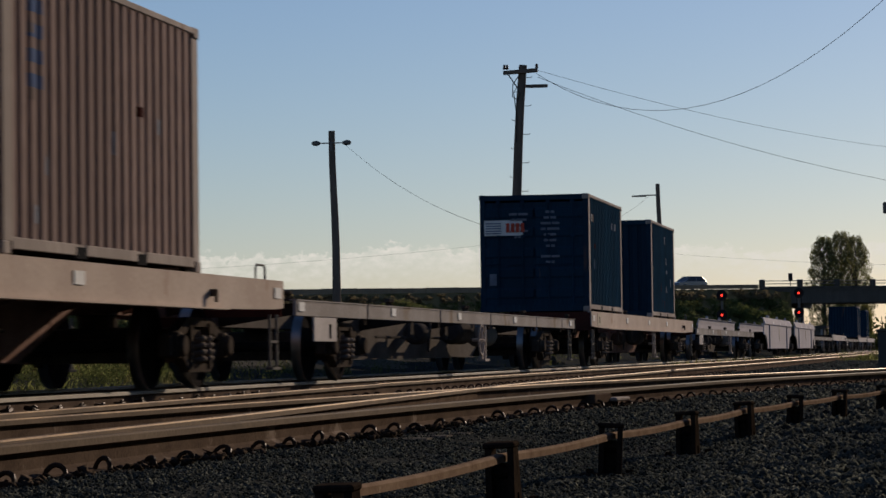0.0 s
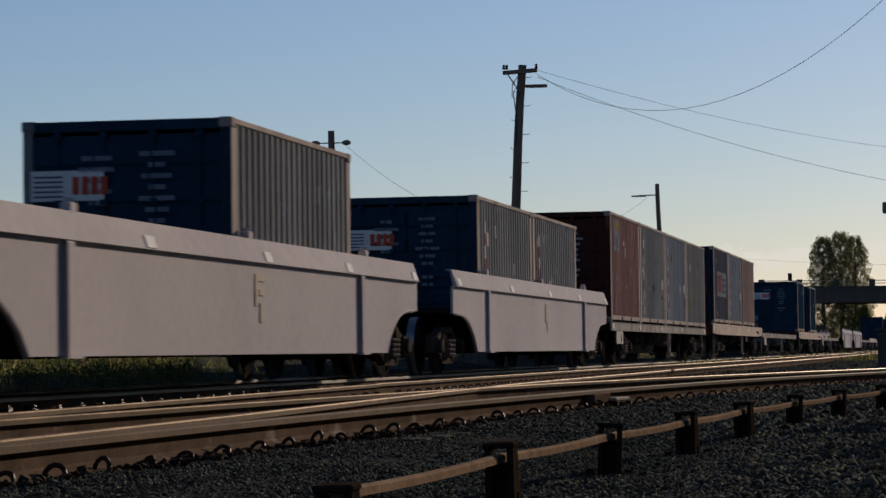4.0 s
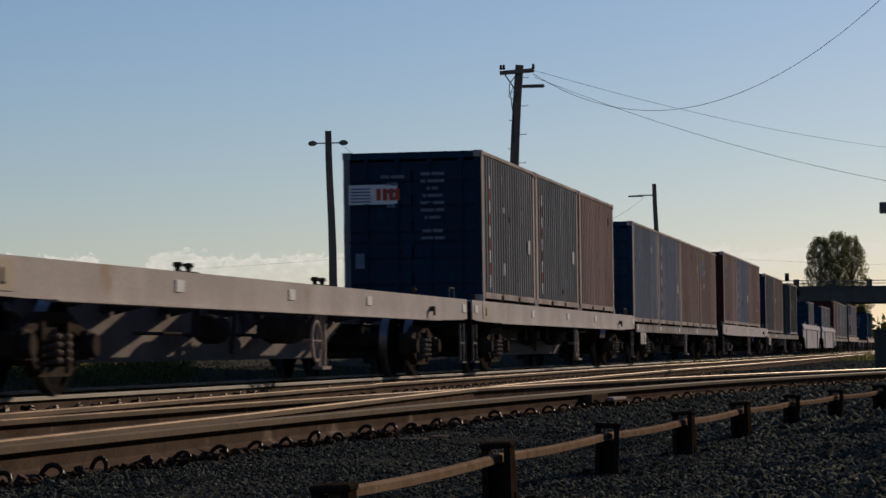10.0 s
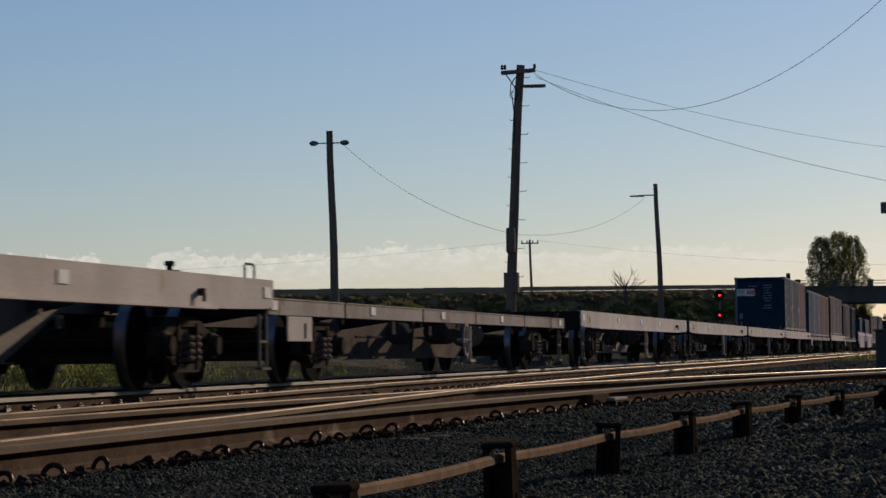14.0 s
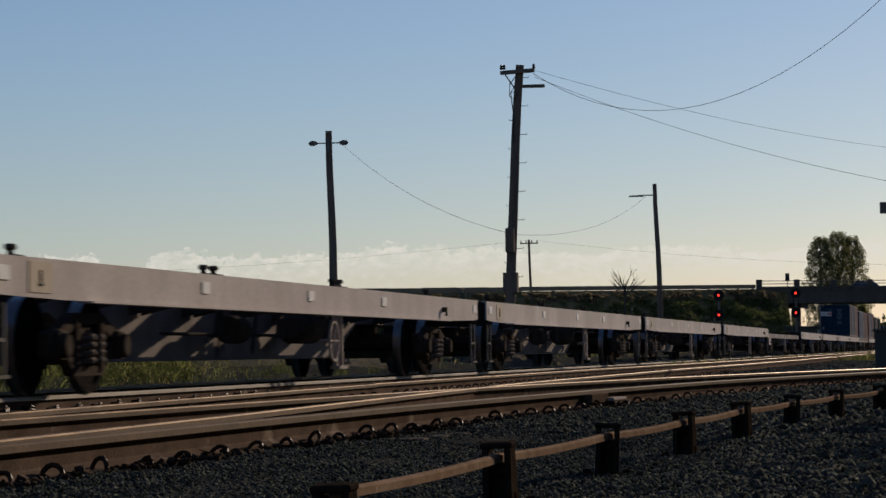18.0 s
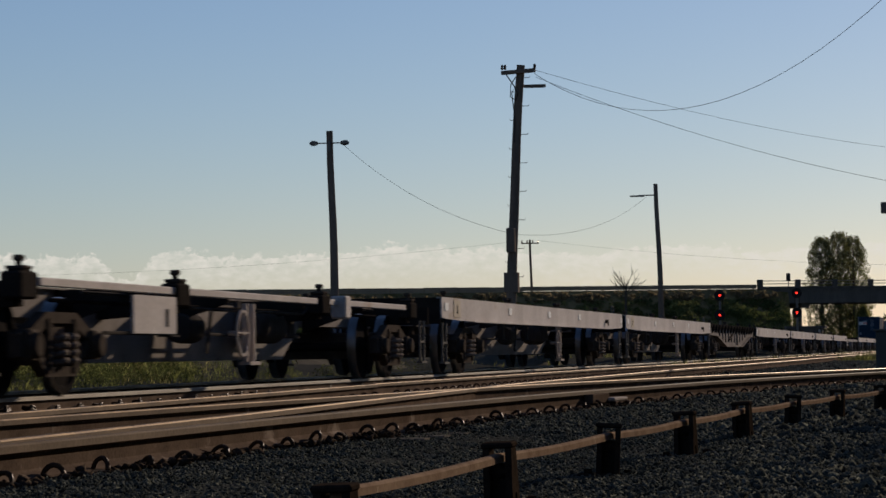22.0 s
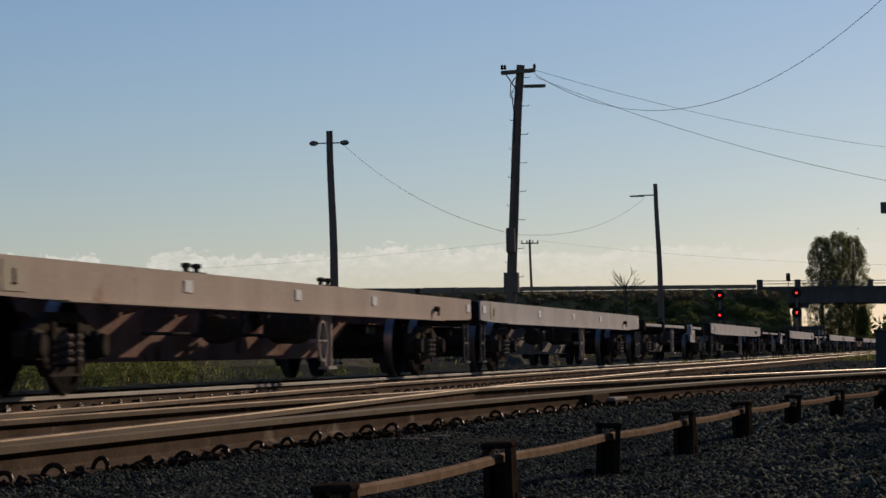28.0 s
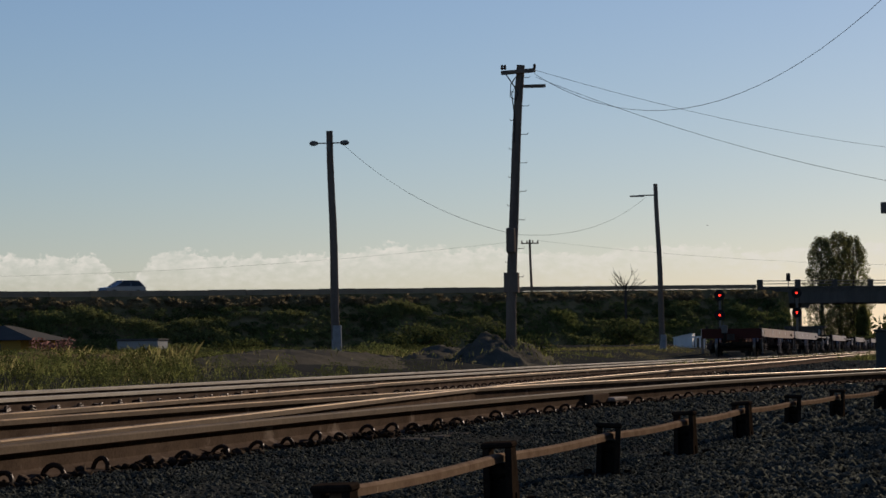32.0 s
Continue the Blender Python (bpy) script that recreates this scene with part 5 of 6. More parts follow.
P3, P3T = Vector((130.0, 13.6, -0.1)), Vector((130.0, 13.85, 8.38))
pole3 = thing("lamp_pole", "slender timber lamp pole with one long arm", "lamp pole")
shaft("pole_shaft", P3, P3T, 0.15, 0.10, pole3)
part("white_foot", G().tube((0, 0, -0.3), (0, 0, 1.0), 0.175, 0.165, 14), "whitewash", pole3, "", P3 + Vector((0, 0.01, 0.2)))
part("lamp_arm", G().path([(0, 0.02, 0), (0, 0.5, 0.0), (0, 1.25, -0.03)], 0.03), "galv", pole3, "", P3T + Vector((-0.1, 0, -0.55)))
part("lamp_head", G().box(-0.08, 0.08, 0.55, 1.25, -0.07, -0.01, 0.02), "galv", pole3, "", P3T + Vector((-0.1, 0, -0.55)))

P4T = Vector((330.0, 50.85, 14.2))
pole4 = thing("utility_pole", "distant timber power pole with crossarm", "utility pole")
shaft("pole_shaft", (330, 50.55, -0.4), P4T, 0.20, 0.14, pole4)
part("crossarm", G().box(-0.08, 0.08, -1.1, 1.1, -0.07, 0.07), "pole", pole4, "", P4T + Vector((0, 0, -0.45)))
for y in (-1.0, -0.35, 0.35, 1.0):
    part("insulator", shared("insulator_big", lambda g: g.lathe([(0.0, 0), (0.06, 0), (0.10, 0.1), (0.05, 0.2), (0.08, 0.3), (0, 0.34)], "z", 10), True), "insul", pole4, "", P4T + Vector((0, y, -0.40)))


def wire(name, a, b, sag, r, label):
    a, b = Vector(a), Vector(b)
    pts = [a + (b - a) * (k / 24) - Vector((0, 0, sag * 4 * (k / 24) * (1 - k / 24))) for k in range(25)]
    ob = part(name, G().path(pts, r, 6).mesh(name, True), "cable")
    tagged(ob, label, "overhead cable", "overhead cables")


wire("overhead_cable", P1T + Vector((-0.1, -0.38, -0.26)), (57.0, -1.5, 10.6), 2.80, 0.0066, "slack black overhead cable from the tall pole")
wire("overhead_cable", P1T + Vector((-0.1, -0.42, -0.36)), (75.0, -3.0, 4.13), 0.56, 0.0058, "thin black overhead cable from the tall pole")
wire("overhead_cable", P1T + Vector((-0.1, -0.36, -0.15)), (120.0, -3.0, 8.6), 0.6, 0.0052, "faint thin overhead cable from the tall pole")
wire("overhead_cable", P2T + Vector((-0.1, -0.5, -0.5)), P1 + (P1T - P1) * 0.44, 0.48, 0.0054, "thin sagging cable between two poles")
wire("overhead_cable", P1 + (P1T - P1) * 0.44, P3T + Vector((0, 0.4, -0.55)), 0.58, 0.0050, "thin sagging cable between two poles")
wire("overhead_cable", P4T + Vector((0, 0.9, -0.1)), (300, 130, 10.2), 1.3, 0.009, "distant power line cable")
wire("overhead_cable", P4T + Vector((0, -0.9, -0.1)), (330, -5, 10.0), 0.9, 0.009, "distant power line cable")


# ---- signals, cabinet and rodding ----
def signal(x, y, z_top, z_low, label):
    s = thing("railway_signal", label, "railway signal", "red signals", (x, y, 0))
    part("mast", G().tube((0.12, 0, -0.4), (0.12, 0, z_top + 0.35), 0.09, seg=10), "galv", s)
    for z in (z_top, z_low):
        part("signal_head", shared("signal_head", lambda g: g.lathe([(0, 0.02), (0.40, 0.02), (0.40, 0.06), (0, 0.06)], "x", 20).box(0.05, 0.25, -0.15, 0.15, -0.22, 0.22, 0.03)), "black", s, "", (-0.14, 0, z))
        part("signal_lens", shared("signal_lens", lambda g: g.lathe([(0, -0.03), (0.080, 0.0), (0.080, 0.03), (0, 0.03)], "x", 16)), "red_lamp", s, "glowing red lens", (-0.15, 0, z))
        part("signal_hood", shared("signal_hood", lambda g: g.add([(x0, 0.17 * math.sin(a), 0.17 * math.cos(a)) for a in np.linspace(-1.9, 1.9, 12) for x0 in (-0.22, 0.02)] + [(x0, 0.18 * math.sin(a), 0.18 * math.cos(a)) for a in np.linspace(-1.9, 1.9, 12) for x0 in (-0.22, 0.02)],
             [(2 * i, 2 * i + 1, 2 * i + 3, 2 * i + 2) for i in range(11)] + [(24 + 2 * i, 24 + 2 * i + 2, 24 + 2 * i + 3, 24 + 2 * i + 1) for i in range(11)])), "black", s, "", (-0.15, 0, z))
    part("ladder", G().box(0.42, 0.46, -0.20, -0.16, -0.4, z_top).box(0.42, 0.46, 0.16, 0.20, -0.4, z_top), "iron", s)
    return s


signal(200, 16.7, 4.34, 2.88, "black signal mast showing two red lights beside the track")
signal(215, 11.88, 4.72, 3.18, "black signal mast showing two red lights near the bridge")

cab = thing("relay_cabinet", "grey steel relay cabinet on the ground", "cabinet", at=(61.0, 1.08, -0.25))
part("cabinet_body", G().box(-0.45, 0.45, -0.55, 0.55, 0.08, 0.95, 0.02), "cabinet", cab)
part("cabinet_roof", G().box(-0.50, 0.50, -0.60, 0.60, 0.95, 1.0, 0.015), "cabinet", cab)
part("plinth", G().box(-0.5, 0.5, -0.6, 0.6, -0.1, 0.08), "concrete", cab)
post = thing("trackside_board", "small dark board on a slim bracket post", "signal board", at=(60.0, 0.55, -0.3))
part("post", G().tube((0, 0, 0), (0, 0, 4.2), 0.05, seg=10), "galv", post)
part("bracket", G().box(-0.03, 0.03, 0.0, 0.72, 3.60, 3.66), "galv", post)
part("board", G().box(-0.08, 0.08, 0.64, 0.90, 3.58, 3.83, 0.02), "galv", post)

STOOLS = [(7.4, 1.70), (9.85, 1.642), (12.45, 1.562), (14.72, 1.43), (16.96, 1.29), (19.15, 1.098), (21.43, 0.88), (23.7, 0.60), (26.2, 0.22)]
rodding = thing("point_rodding", "long rusty steel point rod running on stools", "point rodding")
ROD_Z = [-0.045, -0.043, -0.047, -0.047, -0.040, -0.040, -0.040, -0.040, -0.040]
for i, ((xa, ya), (xb, yb)) in enumerate(zip(STOOLS, STOOLS[1:])):
    za, zb = ROD_Z[i], ROD_Z[i + 1]
    n = 6
    g = G()
    vs, fs = [], []
    for k in range(n + 1):
        f = k / n
        x, y = xa + (xb - xa) * f, ya + (yb - ya) * f
        z = za + (zb - za) * f - 0.010 * 4 * f * (1 - f)
        for dy, dz in ((-0.017, -0.013), (0.017, -0.013), (0.017, 0.012), (0.011, 0.018), (-0.009, 0.018), (-0.017, 0.010)):
            vs.append((x, y + dy, z + dz))
    for k in range(n):
        fs += [(6 * k + a, 6 * k + (a + 1) % 6, 6 * k + 6 + (a + 1) % 6, 6 * k + 6 + a) for a in range(6)]
    fs += [tuple(range(6)), tuple(range(6 * n + 5, 6 * n - 1, -1))]
    part("rod", g.add(vs, fs), "rod", rodding)


for (x, y), z in zip(STOOLS, ROD_Z):
    st = thing("rodding_stool", "black cast-iron stool carrying the point rod", "rodding stool", "point rodding stools", (x, y, z + 0.002 - (0.030 if x < 8 else 0.0)), (rnd.uniform(-3, 3), rnd.uniform(-3, 3), rnd.uniform(-12, 12)))
    for s in (-1, 1):
        part("leg", shared("stool_leg", lambda g: g.prism([(-0.072, -0.20), (-0.030, -0.20), (-0.015, -0.13), (0.015, -0.13), (0.030, -0.20), (0.072, -0.20), (0.042, 0.038), (-0.042, 0.038)], -0.012, 0.012)), "iron", st, "", (0, s * 0.042, 0))
    part("top_plate", shared("stool_top", lambda g: g.box(-0.050, 0.050, -0.060, 0.060, 0.036, 0.058, 0.006)), "iron", st)
    part("base_plate", shared("stool_base", lambda g: g.box(-0.15, 0.15, -0.14, 0.14, -0.24, -0.175, 0.012)), "iron", st)
    part("web_plate", shared("stool_web", lambda g: g.box(-0.012, 0.012, -0.05, 0.05, -0.20, -0.03)), "iron", st)
    for s in (-1, 1):
        part("bolt", shared("stool_bolt", lambda g: g.tube((0, 0, -0.20), (0, 0, -0.155), 0.018, seg=6)), "iron", st, "", (s * 0.10, -0.09 * s, 0))
    part("roller", shared("stool_roller", lambda g: g.tube((0, -0.045, -0.050), (0, 0.045, -0.050), 0.030, seg=10)), "iron", st)



# ---- unseen wooded bank, added behind the viewer to cut sky light ----
def sky_blocking_belt():
    g, r = G(), random.Random(12)
    vs, fs, nx = [], [], 60
    for i in range(nx + 1):
        x = -140 + 174 * i / nx
        h = 15 + 3 * noise.noise(Vector((x * 0.13, 0, 1))) + r.uniform(-0.8, 0.8)
        for y, z in ((-9.5, -0.6), (-9.8 + r.uniform(-0.5, 0.5), h * 0.5), (-11, h * 0.9), (-14, h), (-20, h * 0.8), (-23, -0.6)):
            vs.append((x, y + r.uniform(-0.4, 0.4), z))
    for i in range(nx):
        fs += [(i * 6 + k, i * 6 + k + 1, i * 6 + k + 7, i * 6 + k + 6) for k in range(5)]
    fs += [tuple(range(5, -1, -1)), tuple(range(nx * 6, nx * 6 + 6))]
    return g.add(vs, fs)


setting("backdrop", sky_blocking_belt().mesh("backdrop"), "leaf", "unseen dark bank added to block low sky light", "structure")
# ---- heaps and buildings beyond the train ----
def heap(name, cx, cy, rx, ry, h, material, label, rough=0.12, seed=1.0, zb=-0.25):
    vs, fs, nr, na = [], [], 26, 64
    for i in range(nr + 1):
        for j in range(na):
            a, r = 2 * math.pi * j / na, i / nr
            x, y = rx * r * math.cos(a), ry * r * math.sin(a)
            z = h * (math.cos(math.pi * min(1, r)) * 0.5 + 0.5) ** 0.8
            z += rough * noise.noise(Vector((x * 0.9 + seed, y * 0.9, seed))) * (1 - r) + (0.45 * rough * noise.noise(Vector((x * 2.6 + seed, y * 2.6, 1))) + 0.22 * rough * noise.noise(Vector((x * 7, y * 7, seed)))) * (1 - r ** 4)
            vs.append((cx + x, cy + y, max(ground_z(cx + x, cy + y), zb) - 0.12 + z))
    for i in range(nr):
        for j in range(na):
            fs.append((i * na + j, i * na + (j + 1) % na, (i + 1) * na + (j + 1) % na, (i + 1) * na + j))
    me = bpy.data.meshes.new(name)
    me.from_pydata(vs, [], fs)
    me.shade_smooth()
    ob = part(name, me, material)
    return tagged(ob, label, "heap")


heap("spoil_heap", 75.0, 12.3, 4.8, 1.9, 0.80, "dirt", "dark gravel heap round the foot of the tall pole", 0.46, 2.0)
heap("spoil_heap", 77.0, 14.4, 5.0, 1.6, 0.42, "dirt", "low dark gravel heap beside the tall pole", 0.2, 5.0)
heap("spoil_bank", 63.0, 15.4, 14.0, 3.4, 0.42, "dirt", "long low bank of dark spoil", 0.15, 9.0)
heap("spoil_bank", 46.0, 15.6, 8.0, 3.0, 0.40, "bank", "low weedy bank of soil", 0.15, 12.0)

house = thing("house", "low house with grey metal roof and yellow wall", "house", at=(200.0, 70.6, 0.2))
part("wall", G().box(-4, 4, -1.2, 9, 0, 1.7), "wall_y", house)
part("roof", G().add([(-4.6, -2.6, 1.55), (-4.6, 9.6, 1.55), (4.6, 9.6, 1.55), (4.6, -2.6, 1.55), (-1, 1.2, 2.7), (-1, 6, 2.7), (1, 6, 2.7), (1, 1.2, 2.7)],
                     [(0, 3, 2, 1), (0, 1, 5, 4), (1, 2, 6, 5), (2, 3, 7, 6), (3, 0, 4, 7), (4, 5, 6, 7)]), "roof", house)
part("window", G().box(-4.06, -4.0, 0.4, 1.9, 0.5, 1.3), "glass", house)
part("aerial", G().tube((0, 3, 2.6), (0, 3, 4.2), 0.03, seg=6), "galv", house)

tank = thing("concrete_tank", "low pale concrete tank in the weeds", "tank", at=(118.0, 36.0, 0.25))
part("tank_body", G().box(-0.8, 0.8, -0.95, 0.95, 0, 0.82, 0.03), "wall_w", tank)
part("tank_lid", G().box(-0.85, 0.85, -1.0, 1.0, 0.82, 0.92, 0.02), "roof", tank)
hut = thing("equipment_hut", "small white equipment hut with dark doorway", "hut", at=(150.0, 14.2, 0.15))
part("wall", G().prism([(-0.20, -0.2), (0.85, -0.2), (0.85, 0.86), (-0.10, 1.06), (-0.20, 1.06)], -0.8, 0.8, "x"), "white", hut)
part("roof", G().prism([(-0.22, 1.065), (-0.08, 1.065), (0.89, 0.865), (0.89, 0.90), (-0.08, 1.10), (-0.22, 1.10)], -0.86, 0.86, "x"), "white", hut)
for y in (-0.85, -0.62, -0.38):
    part("frame_post", shared("hut_post", lambda g: g.box(-0.8, -0.74, -0.04, 0.04, -0.2, 0.90)), "white", hut, "", (0, y, 0))
part("frame_rail", G().box(-0.8, -0.74, -0.89, -0.20, 0.86, 0.94), "white", hut)
part("inner_panel", G().box(0.4, 0.5, -0.85, -0.20, -0.2, 0.86), "cabinet", hut)

shed = thing("shed", "grey shed with flat roof near the bridge", "shed", at=(272.0, 14.2, 0.3))
part("wall", G().box(-2, 2, -1.7, 1.7, -0.5, 2.05), "concrete", shed)
part("roof", G().box(-2.3, 2.3, -2.0, 2.0, 2.05, 2.25), "roof", shed)
part("door_frame", G().box(-2.05, -1.98, -1.55, -1.35, 0, 1.9), "wall_w", shed)


# ---- plants ----
def leaf_cloud(name, centres, material, size, seed, kind="stuff", label="", flat=0.5):
    """Many small leaves round the centres (x, y, z, rx, ry, rz, count)."""
    r = np.random.RandomState(seed)
    V = []
    for cx, cy, cz, rx, ry, rz, n in centres:
        d = r.normal(size=(n, 3))
        d /= np.linalg.norm(d, axis=1)[:, None]
        rad = r.uniform(0.35, 1.0, n) ** 0.5
        p = np.array((cx, cy, cz)) + d * rad[:, None] * np.array((rx, ry, rz))
        u = r.normal(size=(n, 3))
        u /= np.linalg.norm(u, axis=1)[:, None]
        w = np.cross(u, r.normal(size=(n, 3)))
        w /= np.linalg.norm(w, axis=1)[:, None]
        s = size * r.uniform(0.6, 1.4, n)[:, None]
        V.append(np.stack([p - u * s, p + w * s * flat, p + u * s, p - w * s * flat], 1))
    V = np.concatenate(V).reshape(-1, 3)
    n = len(V) // 4
    me = bpy.data.meshes.new(name)
    me.vertices.add(len(V))
    me.vertices.foreach_set("co", V.ravel())
    me.loops.add(n * 4)
    me.loops.foreach_set("vertex_index", np.arange(n * 4))
    me.polygons.add(n)
    me.polygons.foreach_set("loop_start", np.arange(n) * 4)
    me.update(calc_edges=True)
    me.validate()
    return me


def blades(name, spots, material, seed, lean=0.5, width=0.0016):
    """Grass: a tapering blade for each (x, y, z, height)."""
    r = np.random.RandomState(seed)
    S = np.array(spots)
    n = len(S)
    a = r.uniform(0, 2 * np.pi, n)
    d = np.stack([np.cos(a), np.sin(a), np.zeros(n)], 1)
    side = np.stack([-np.sin(a), np.cos(a), np.zeros(n)], 1)
    h = S[:, 3:4]
    wid = width * r.uniform(0.7, 1.5, n)[:, None] * (0.6 + h)
    base = S[:, :3]
    ln = r.uniform(0, lean, n)[:, None] * h
    mid = base + d * ln * 0.4 + np.array((0, 0, 1)) * h * 0.6
    tip = base + d * ln * 1.3 + np.array((0, 0, 1)) * h
    V = np.stack([base - side * wid, base + side * wid, mid + side * wid * 0.7, tip, mid - side * wid * 0.7], 1).reshape(-1, 3)
    me = bpy.data.meshes.new(name)
    me.vertices.add(len(V))
    me.vertices.foreach_set("co", V.ravel())
    me.loops.add(n * 5)
    me.loops.foreach_set("vertex_index", np.arange(n * 5))
    me.polygons.add(n)
    me.polygons.foreach_set("loop_start", np.arange(n) * 5)
    me.update(calc_edges=True)
    me.validate()
    return me


rv = np.random.RandomState(21)
# shrubs on the road bank
cs, cb, cd, ck = [], [], [], []
for i in range(7600):
    k, o = rv.uniform(19, 172), rv.uniform(6.4, 24)
    d = float(np.interp(o, [c[0] for c in cross], [c[1] for c in cross]))
    p = road_at(k, o, d)
    if p.z < -0.2 or k < 19.4 + 0.66 * max(0.0, o - 6.4):
        continue
    lump = noise.noise(Vector((p.x * 0.20, p.y * 0.20, o * 0.35)))
    pick = noise.noise(Vector((p.x * 0.08, p.y * 0.08, o * 0.2)))
    s = rv.uniform(0.28, 0.55) + (0.70 if o > 8.6 else 0.0) * max(0.0, lump + 0.15)
    row = (p.x, p.y, p.z + (0.10 + 0.45 * max(0.0, lump) if o > 8.4 else 0.12), s, s, s * 0.60, int(34 + 130 * s * s))
    # ck: hollows between the lumps get the shade-coloured green
    (cd if o < 7.9 or (o > 17.5 and pick > -0.05) else cb if pick > 0.24 else ck if lump < -0.12 else cs).append(row)
setting("bank_shrubs", leaf_cloud("bank_shrubs", cs, "bank_leaf", 0.095, 3), "bank_leaf", "dark green scrub covering the road bank", "stuff")
setting("bank_weeds", leaf_cloud("bank_weeds", cb, "leaf_bright", 0.09, 4), "leaf_bright", "lighter green weeds on the road bank", "stuff")
setting("bank_dry_grass", leaf_cloud("bank_dry_grass", cd, "crest_grass", 0.20, 5, flat=0.2), "crest_grass", "dry brown grass along the crest of the bank", "stuff")
setting("bank_scrub", leaf_cloud("bank_scrub", ck, "leaf_dark", 0.10, 16), "leaf_dark", "scrub coloured for deep shade in the hollows of the bank", "stuff")
# weeds and grass on the verge beyond the train
gs, gg, wl_, lb = [], [], [], []
for i in range(640000):
    x, y = rv.uniform(30, 150), rv.uniform(10.9, 60)
    if not 0.045 < y / x < 0.385:
        continue
    dens = 0.42 + 1.1 * noise.noise(Vector((x * 0.10, y * 0.22, 0))) + 0.5 * noise.noise(Vector((x * 0.5, y * 0.9, 4)))
    bare = math.exp(-((x - 62) / 13) ** 2 - ((y - 15) / 3.0) ** 2)
    if y / x > 0.285:
        dens += 0.3
    else:
        dens -= 0.22
    if rv.uniform() > dens - 0.8 * bare:
        continue
    h = rv.uniform(0.06, 0.30) * (1.15 if y / x > 0.285 else 0.7) * (0.55 if y < 12 else 1) * (0.75 + 0.9 * noise.noise(Vector((x * 0.35, y * 0.6, 11))))
    z = ground_z(x, y) - 0.03 + 0.38 * bare
    (gs if noise.noise(Vector((x * 0.2, y * 0.3, 7))) > 0.02 else gg).append((x, y, z, h))
for i in range(1500):
    x = rv.uniform(34, 110)
    y = x * (rv.uniform(0.285, 0.385) if i % 3 else rv.uniform(0.19, 0.30))
    if y < 11.2:
        continue
    bare = math.exp(-((x - 62) / 13) ** 2 - ((y - 15) / 3.0) ** 2)
    if bare > 0.35:
        continue
    s = rv.uniform(0.10, 0.30)
    (lb if rv.uniform() < 0.35 else wl_).append((x, y, ground_z(x, y) + s * 0.6, s, s, s * 0.9, int(80 + 420 * s)))
for i in range(2600):                   # thin weeds between the far tracks
    x = rv.uniform(70, 200)
    y = float(np.interp(x, (70, 200), (7.2, 7.0))) + rv.normal() * 0.25
    if noise.noise(Vector((x * 0.35, 0, 2))) < 0.05:
        continue
    gs.append((x, y, -0.2, rv.uniform(0.1, 0.32)))
for i in range(2600):                   # tufts on the heaps
    x, y = rv.uniform(44, 82), rv.uniform(11.6, 16.5)
    if noise.noise(Vector((x * 0.8, y * 1.3, 21))) < 0.26:
        continue
    (gs if i % 2 else gg).append((x, y, ground_z(x, y) + 0.30 * math.exp(-((x - 63) / 11) ** 2 - ((y - 15.2) / 2.4) ** 2), rv.uniform(0.05, 0.18)))
for i in range(1500):                   # grass on the heap at the tall pole
    q, a = rv.uniform(0.15, 1.0), rv.uniform(0, 2 * math.pi)
    x, y = 75.0 + 4.8 * q * math.cos(a), 12.3 + 1.9 * q * math.sin(a)
    if noise.noise(Vector((x * 1.1, y * 1.6, 33))) > 0.02:
        gg.append((x, y, max(ground_z(x, y), -0.25) - 0.14 + 0.80 * (math.cos(math.pi * q) * 0.5 + 0.5) ** 0.8, rv.uniform(0.05, 0.22)))
for i in range(9):                      # leafy weeds by the far turnout
    s = rv.uniform(0.14, 0.26)
    lb.append((112 + rv.normal() * 2.5, 3.55 + rv.normal() * 0.35, -0.22 + s, s * 0.8, s * 0.9, s * 1.3, 170))
for i in range(7):
    s = rv.uniform(0.07, 0.13)
    lb.append((rv.uniform(62, 92), 7.1 + rv.normal() * 0.12, -0.18 + s, s, s, s * 1.2, 70))
for i in range(500):
    x, y = 112 + rv.normal() * 3.0, 3.4 + rv.normal() * 0.5
    gg.append((x, y, -0.25, rv.uniform(0.08, 0.35)))
setting("dry_grass", blades("dry_grass", gs, "grass", 6), "grass", "dry yellow grass and weeds on the verge", "stuff")
setting("green_grass", blades("green_grass", gg, "grass_green", 7), "grass_green", "green grass tufts on the verge", "stuff")
setting("low_weeds", leaf_cloud("low_weeds", wl_, "leaf", 0.016, 8), "leaf", "low dark leafy weeds on the verge", "stuff")
setting("bright_weeds", leaf_cloud("bright_weeds", lb, "leaf_bright", 0.015, 9), "leaf_bright", "low bright leafy weeds on the verge", "stuff")


def bush(name, x, y, z, s, material, label, n=900, size=0.10, wide=1.0):
    r = random.Random(int(x * 7 + y))
    b = thing(name, label, "bush", at=(x, y, z))
    cl = [(r.uniform(-0.5, 0.5) * s, r.uniform(-0.7, 0.7) * s * wide, s * r.uniform(0.25, 0.85), 0.42 * s, 0.5 * s * wide, 0.34 * s, n // 9) for _ in range(9)]
    part("foliage", leaf_cloud("foliage", cl, material, size, int(x)), material, b)
    g = G()
    for _ in range(7):
        a = r.uniform(0, 6.3)
        g.path([(0, 0, -0.3), (0.12 * s * math.cos(a), 0.12 * s * math.sin(a), 0.35 * s), (0.35 * s * math.cos(a), 0.4 * s * wide * math.sin(a), 0.8 * s)], [0.03 * s, 0.02 * s, 0.006 * s], 5)
    part("stems", g, "bark", b)
    return b


